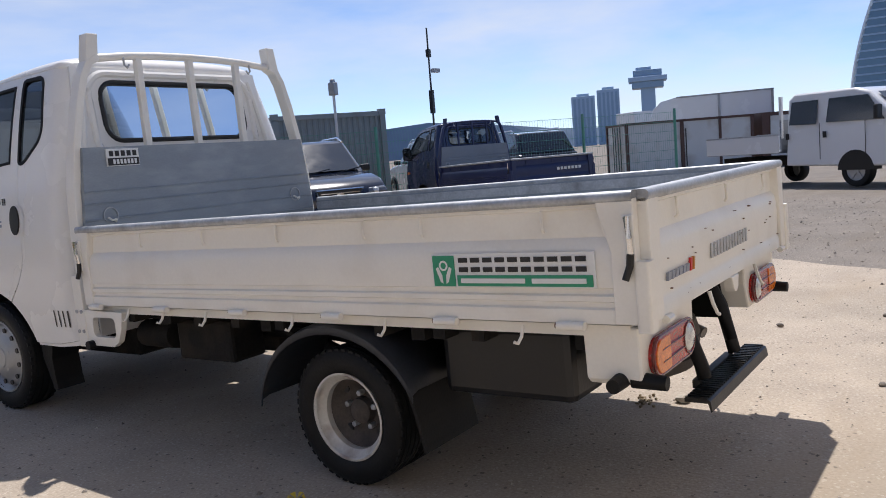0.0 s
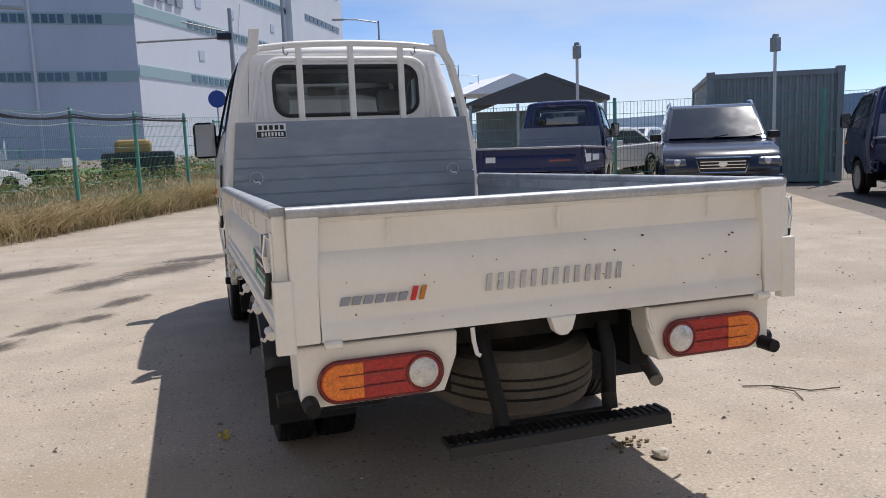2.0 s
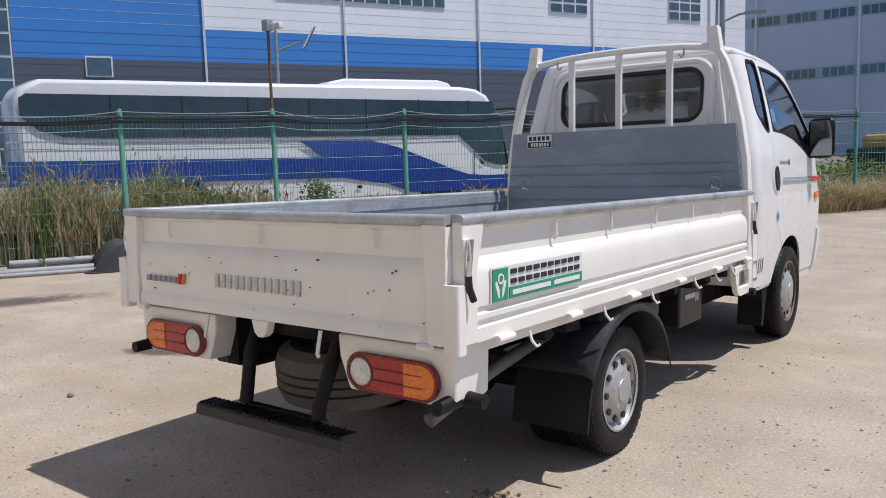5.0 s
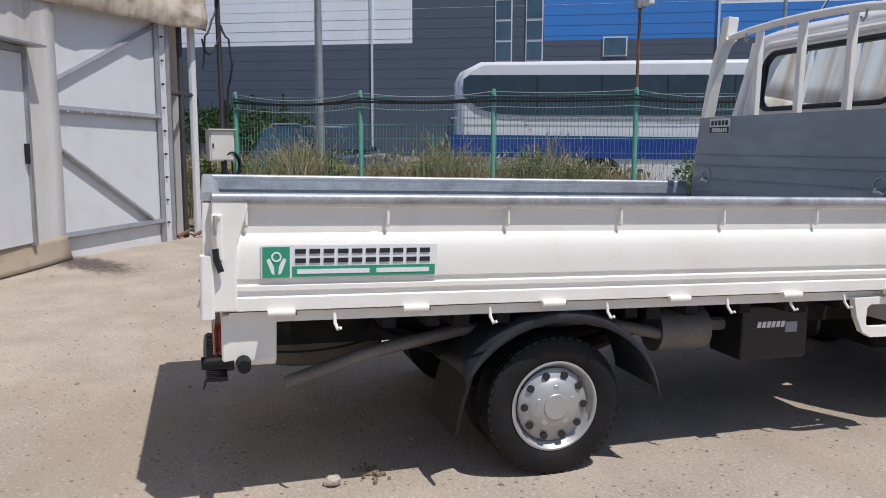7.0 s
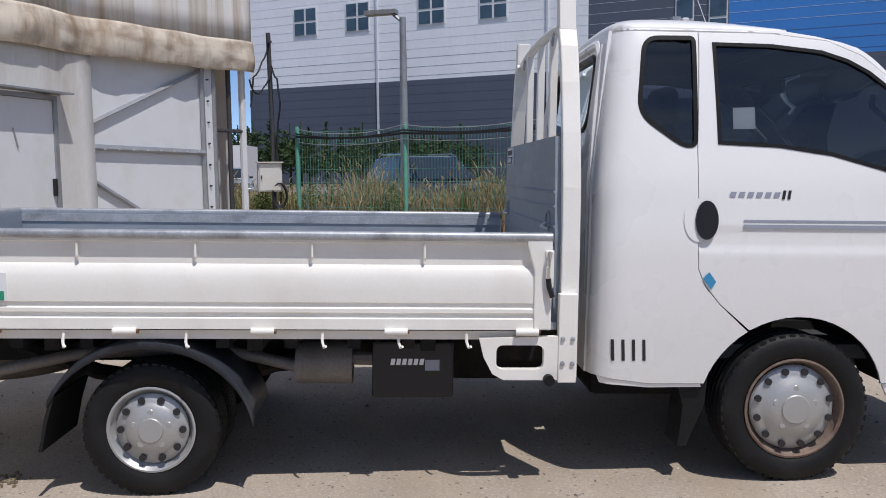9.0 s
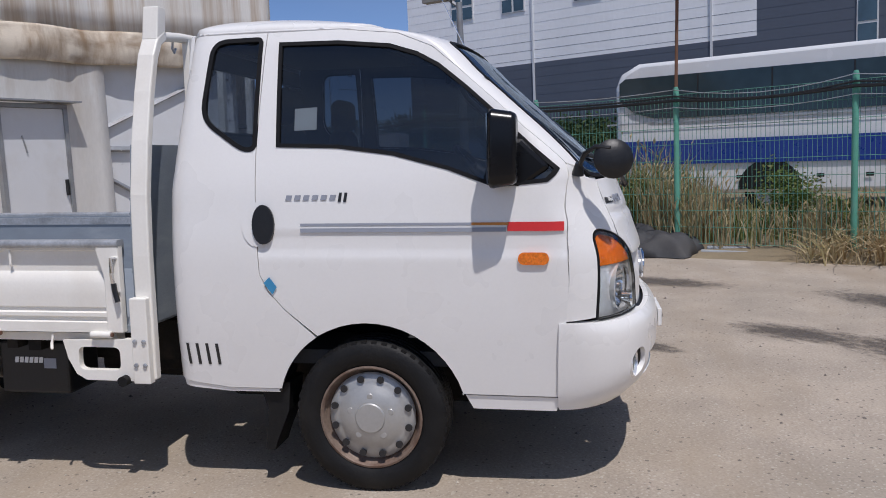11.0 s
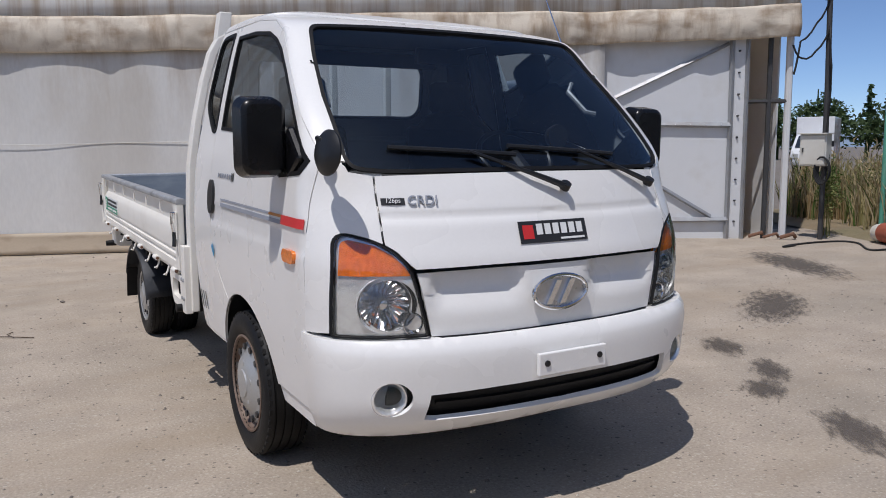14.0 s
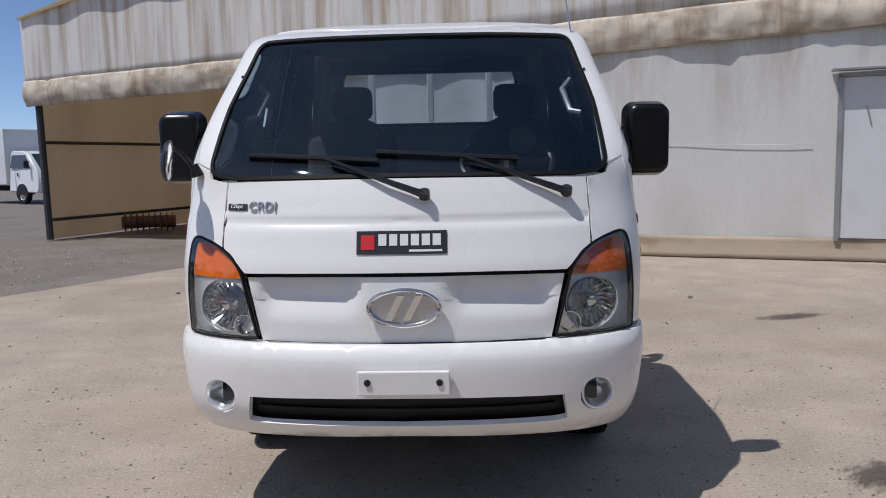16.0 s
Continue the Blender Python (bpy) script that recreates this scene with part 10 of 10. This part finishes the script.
for a, b, r, z in (((-8.15, 2.7), (-7.35, 4.25), 0.045, 0.046), ((-8.3, 2.65), (-7.2, 4.75), 0.035, 0.036), ((-8.35, 2.85), (-7.5, 4.5), 0.045, 0.13), ((-8.05, 2.5), (-7.2, 3.95), 0.03, 0.031), ((-8.6, 2.4), (-7.6, 4.4), 0.05, 0.051),
                   ((-4.95, 9.75), (-3.6, 12.4), 0.05, 0.051), ((-4.8, 9.9), (-3.3, 12.9), 0.035, 0.036), ((-5.75, 8.05), (-4.85, 10.2), 0.045, 0.046), ((-6.6, 6.3), (-5.5, 8.5), 0.045, 0.046), ((-6.45, 6.2), (-5.45, 8.1), 0.03, 0.031), ((-5.5, 8.2), (-5.15, 8.9), 0.06, 0.061)):
    pipe(a, b, r, z)


def heap(name, label, cat, x, y, yaw, lx, ly, h, material, seed_, n=26):
    """A crumpled sheet thrown over a low pile."""
    bm_ = bmesh.new()
    g_ = []
    for i in range(n + 1):
        row_ = []
        for j in range(n + 1):
            u, v = -1 + 2 * i / n, -1 + 2 * j / n
            rim = max(0.0, 1 - (abs(u) ** 2.6 + abs(v) ** 2.6)) ** 0.45
            w1 = noise.noise(Vector((u * 2.2 + seed_, v * 2.2, 0)))
            ridge_ = 1 - abs(noise.noise(Vector((u * 3.5, v * 3.5 + seed_, 3)))) * 2
            edge_ = 1 + 0.16 * noise.noise(Vector((u * 2, v * 2, seed_)))
            row_.append(bm_.verts.new((u * lx * edge_, v * ly * edge_, max(0.004, h * rim * (0.72 + 0.5 * w1) + 0.05 * ridge_ * rim + 0.012))))
        g_.append(row_)
    for i in range(n):
        for j in range(n):
            bm_.faces.new((g_[i][j], g_[i + 1][j], g_[i + 1][j + 1], g_[i][j + 1]))
    ob_ = part(name, bm_, material, None, smooth=True)
    ob_.matrix_world = pose(x, y, 0, 0, 0, yaw)
    so_ = ob_.modifiers.new("thick", "SOLIDIFY")
    so_.thickness = 0.004
    return tagged(ob_, label, cat)


heap("tarpaulin", "black dusty tarpaulin thrown over a pile of scrap", "tarpaulin", -7.35, 4.35, 62, 0.85, 0.55, 0.42, M_TARP, 2.0)
heap("tarpaulin", "black folded tarpaulin lying by the fence", "tarpaulin", -6.75, 5.55, 62, 0.7, 0.5, 0.32, M_TARP, 7.0)
for x_, y_, yaw_, s_ in ((-6.72, 4.55, 20, 1.0), (-6.85, 5.05, 70, 0.8), (-6.6, 5.4, -10, 0.9)):
    sk = heap("sack", "crumpled dirty white sack on the junk pile", "sack", x_, y_, yaw_, 0.26 * s_, 0.15 * s_, 0.24 * s_, M_SACK, x_ * 3, 14)
heap("rag", "small dark scrap of cloth on the concrete", "rag", -4.85, 3.75, 30, 0.12, 0.035, 0.02, M_TARP, 4.0, 10)
rl = empty("rolled_sheet", "faded red sheet rolled up with a white sack end", "rolled sheet", pose(-8.75, 1.05, 0, 0, 0, 63))
part("roll", tube(bmesh.new(), [(0, 0, 0.15), (0.3, 0, 0.16), (0.62, 0.02, 0.15)], [0.135, 0.15, 0.13], 14), M_REDROLL, rl, smooth=True)
part("end_sack", tube(bmesh.new(), [(-0.22, 0, 0.12), (-0.15, 0, 0.13), (-0.05, 0.0, 0.14), (0.02, 0, 0.15)], [0.05, 0.12, 0.13, 0.11], 12), M_SACK, rl, smooth=True)
hz = [(-7.55 - 0.5 * t_ + 0.45 * math.sin(t_ * 5), 0.35 + 0.55 * t_ + 0.22 * math.cos(t_ * 4), 0.014) for t_ in np.linspace(0, 1.9, 30)]
tagged(part("hose", tube(bmesh.new(), [tuple(float(c) for c in p) for p in hz], 0.013, 7), M_CABLE, smooth=True), "black hose lying in loops on the concrete", "hose")
tagged(part("hose", tube(bmesh.new(), [(-7.9 + 0.22 * math.cos(a * 0.5) * (1 + 0.02 * a), 2.05 + 0.16 * math.sin(a * 0.5), 0.012 + 0.002 * a) for a in range(30)], 0.011, 6), M_CABLE, smooth=True), "coiled black hose beside the pipes", "hose")
for k, (s, n_, r_) in enumerate(((0.62, -0.15, 0.05), (0.5, 0.02, 0.04), (0.3, 0.12, 0.055))):
    tagged(part("scrap", tube(bmesh.new(), [tuple(TM @ Vector((s + 0.4, n_ + 0.6, 0.03))), tuple(TM @ Vector((s + 0.24, n_ + 0.68, 0.09))), tuple(TM @ Vector((s + 0.14, n_ + 0.58, 0.03)))], r_ * 0.5, 7), M_RUST), "bent rusty scrap at the gate foot", "scrap")

# spiked roller on the tent floor
ra, rb = TM @ Vector((16.3, -2.1, 0.2)), TM @ Vector((17.1, -1.5, 0.2))
rl = part("spiked_roller", tube(bmesh.new(), [ra, ra.lerp(rb, 0.5), rb], 0.12, 12), M_RUST, None, smooth=True)
tagged(rl, "rusty spiked farm roller lying inside the tent", "roller")
for k in range(9):
    c_ = ra.lerp(rb, (k + 0.5) / 9)
    part("spike_ring", tube(bmesh.new(), [c_ - (rb - ra) * 0.012, c_, c_ + (rb - ra) * 0.012], [0.13, 0.2, 0.13], 9), M_RUST, rl)

# ---- loose bits on the concrete ----
M_STONE = mat("grey stone chips", (0.20, 0.175, 0.15), 0.9, vary=0.35, scale=5)
M_STONEPALE = mat("pale stone chips", (0.48, 0.43, 0.36), 0.9, vary=0.25, scale=5)
M_LEAFY = mat("yellow leaf", (0.62, 0.46, 0.04), 0.6, vary=0.2)


def chips(name, label, n, area, s0, s1, material, seed_, off_slab=False):
    rg = random.Random(seed_)
    v_, f_ = [], []
    while len(v_) < n * 6:
        x, y = rg.uniform(*area[0]), rg.uniform(*area[1])
        if (Vector((x, y, 0)) - FP).dot(FN) > -0.5 or off_slab != ((Vector((x, y, 0)) - SLAB_EDGE).dot(FN) < -0.05):
            continue
        s_ = s0 + (s1 - s0) * rg.random() ** 3
        b0 = len(v_)
        rot = rg.uniform(0, math.tau)
        c_, d_ = math.cos(rot) * s_, math.sin(rot) * s_
        e_ = rg.uniform(0.5, 0.9)
        v_ += [(x + c_, y + d_, 0.002), (x - d_ * e_, y + c_ * e_, 0.001), (x - c_ * 0.9, y - d_ * 0.9, 0.002), (x + d_ * e_, y - c_ * e_, 0.001), (x + c_ * 0.2, y + d_ * 0.2, s_ * rg.uniform(0.5, 1.0)), (x, y, -0.003)]
        f_ += [(b0, b0 + 1, b0 + 4), (b0 + 1, b0 + 2, b0 + 4), (b0 + 2, b0 + 3, b0 + 4), (b0 + 3, b0, b0 + 4)]
    me = bpy.data.meshes.new(name)
    me.from_pydata(v_, [], f_)
    me.materials.append(material)
    return tagged(new(name, me), label, "grit", kind="stuff")


chips("grit", "dark stone chips strewn over the concrete", 5200, ((-6, 7), (-4, 12)), 0.003, 0.010, M_STONE, 3)
chips("grit", "dark pebbles scattered over the concrete", 1500, ((-6, 8), (-4, 12)), 0.006, 0.017, M_STONE, 13)
chips("grit", "pale stone chips strewn over the concrete", 3600, ((-6, 7), (-4, 12)), 0.003, 0.012, M_STONEPALE, 4)
chips("gravel", "loose grey gravel beside the slab edge", 5000, ((4.3, 12), (-5, 7)), 0.006, 0.022, M_STONE, 5, True)
chips("gravel", "loose pale gravel beside the slab edge", 2600, ((4.3, 12), (-5, 7)), 0.005, 0.02, M_STONEPALE, 6, True)
for x_, y_, s_, mm in ((0.64, 0.43, 0.035, M_STONEPALE), (2.3, 0.35, 0.022, M_STONE), (1.2, -0.35, 0.02, M_STONE), (2.75, -0.2, 0.02, M_STONE), (-2.2, 0.4, 0.02, M_STONE)):
    bm = bmesh.new()
    bmesh.ops.create_icosphere(bm, subdivisions=2, radius=s_)
    for v in bm.verts:
        v.co = v.co * (1 + 0.35 * noise.noise(v.co * 40 + Vector((x_, y_, 0))))
        v.co.z = v.co.z * 0.62 + s_ * 0.5
    ob = part("stone", bm, mm)
    ob.location = (x_, y_, 0)
    tagged(ob, "small loose stone on the concrete", "stone", "stones on the slab")
bm = bmesh.new()
rng = random.Random(21)
for k in range(26):
    x_, y_ = 0.57 + rng.gauss(0, 0.05), 0.60 + rng.gauss(0, 0.03)
    box(bm, (x_, y_, 0.004 + 0.006 * rng.random()), (rng.uniform(0.005, 0.019), rng.uniform(0.005, 0.016), rng.uniform(0.006, 0.012)), None)
tagged(part("dirt_clump", bm, M_SOIL), "crumbled clump of brown mud on the concrete", "mud clump", kind="stuff")
bm = bmesh.new()
for k in range(5):
    a_ = k * 1.256
    vs = [bm.verts.new((0.004 * math.cos(a_), 0.004 * math.sin(a_), 0.012)), bm.verts.new((0.03 * math.cos(a_ + 0.4), 0.03 * math.sin(a_ + 0.4), 0.028)), bm.verts.new((0.042 * math.cos(a_), 0.042 * math.sin(a_), 0.012)), bm.verts.new((0.03 * math.cos(a_ - 0.4), 0.03 * math.sin(a_ - 0.4), 0.03))]
    bm.faces.new(vs)
    box(bm, (0.006 * math.cos(a_), 0.006 * math.sin(a_), 0.006), (0.008, 0.008, 0.012))
ob = part("leaf", bm, M_LEAFY)
ob.location = (-1.0, 1.37, 0)
tagged(ob, "crumpled yellow leaf on the concrete", "leaf")
tagged(part("twig", tube(bmesh.new(), [(1.5, 1.02, 0.006), (1.62, 0.95, 0.012), (1.75, 0.83, 0.006), (1.9, 0.80, 0.01)], 0.0035, 5), M_BARK), "thin dry twig on the concrete", "twig")
tagged(part("twig", tube(bmesh.new(), [(1.62, 0.95, 0.008), (1.66, 0.84, 0.012), (1.62, 0.74, 0.006)], 0.003, 5), M_BARK), "thin dry twig on the concrete", "twig")


# ---- damp and oily stains on the slab ----
M_STAIN = mat("oil film", (0.105, 0.09, 0.078), 0.7, vary=0.3, scale=6, fine=60, bump=0.3, spec=0.3)
nt = M_STAIN.node_tree
pb = nt.nodes["Principled BSDF"]
tc = [n_ for n_ in nt.nodes if n_.type == "TEX_COORD"][0]
uvn = nt.nodes.new("ShaderNodeVectorMath")
uvn.operation = "LENGTH"
nt.links.new(tc.outputs["UV"], uvn.inputs[0])
ns = nt.nodes.new("ShaderNodeTexNoise")
ns.inputs["Scale"].default_value, ns.inputs["Detail"].default_value, ns.inputs["Roughness"].default_value = 5.0, 11, 0.82
smap = nt.nodes.new("ShaderNodeMapping")
smap.inputs["Scale"].default_value = (1.0, 3.2, 1.0)
nt.links.new(tc.outputs["Object"], smap.inputs["Vector"])
nt.links.new(smap.outputs["Vector"], ns.inputs["Vector"])
ma = nt.nodes.new("ShaderNodeMath")
ma.operation = "MULTIPLY_ADD"
ma.inputs[1].default_value, ma.inputs[2].default_value = -0.42, 0.0
nt.links.new(uvn.outputs["Value"], ma.inputs[0])
mb = nt.nodes.new("ShaderNodeMath")
nt.links.new(ma.outputs[0], mb.inputs[0])
nt.links.new(ns.outputs["Fac"], mb.inputs[1])
mr_ = nt.nodes.new("ShaderNodeMapRange")
mr_.inputs["From Min"].default_value, mr_.inputs["From Max"].default_value, mr_.inputs["To Max"].default_value = 0.22, 0.38, 0.68
nt.links.new(mb.outputs[0], mr_.inputs["Value"])
nt.links.new(mr_.outputs["Result"], pb.inputs["Alpha"])


def stain(x, y, lx, ly, yaw, z):
    """A thin dark film that thins out and breaks up towards its rim."""
    me = bpy.data.meshes.new("stain")
    ring_ = [(1.0 * math.cos(k * math.tau / 24), 1.0 * math.sin(k * math.tau / 24)) for k in range(24)]
    me.from_pydata([(a_ * lx * 1.2, b_ * ly * 1.2, 0) for a_, b_ in ring_] + [(0, 0, 0)], [], [(k, (k + 1) % 24, 24) for k in range(24)])
    uv = me.uv_layers.new(name="uv")
    for lp in me.loops:
        uv.data[lp.index].uv = ring_[lp.vertex_index] if lp.vertex_index < 24 else (0, 0)
    me.materials.append(M_STAIN)
    ob_ = new("stain", me)
    ob_.matrix_world = pose(x, y, z, 0, 0, yaw)
    return tagged(ob_, "dark dried oil stain on the concrete", "stain", "stains on the slab", kind="structure")


for k, (x_, y_, lx, ly, yaw) in enumerate(((-3.9, 3.0, 1.0, 0.36, 35), (-2.42, 3.72, 0.32, 0.2, 60), (-1.85, 4.48, 0.26, 0.17, 45), (-2.2, 4.25, 0.34, 0.15, 50), (-1.66, 5.12, 0.4, 0.2, 55), (-1.35, 6.9, 0.9, 0.42, 40), (-0.9, 7.6, 0.9, 0.3, 20), (-2.0, 6.2, 0.6, 0.3, 50),
                                              (-2.75, 1.3, 0.4, 0.15, 20), (-6.1, 1.6, 1.4, 0.45, 60), (-3.1, 4.6, 0.5, 0.16, 30), (-2.9, 7.4, 1.2, 0.4, 35), (-4.4, 5.4, 1.1, 0.35, 60), (-5.6, -1.2, 1.2, 0.4, 30))):
    stain(x_, y_, lx, ly, yaw, 0.003 + 0.0005 * k)
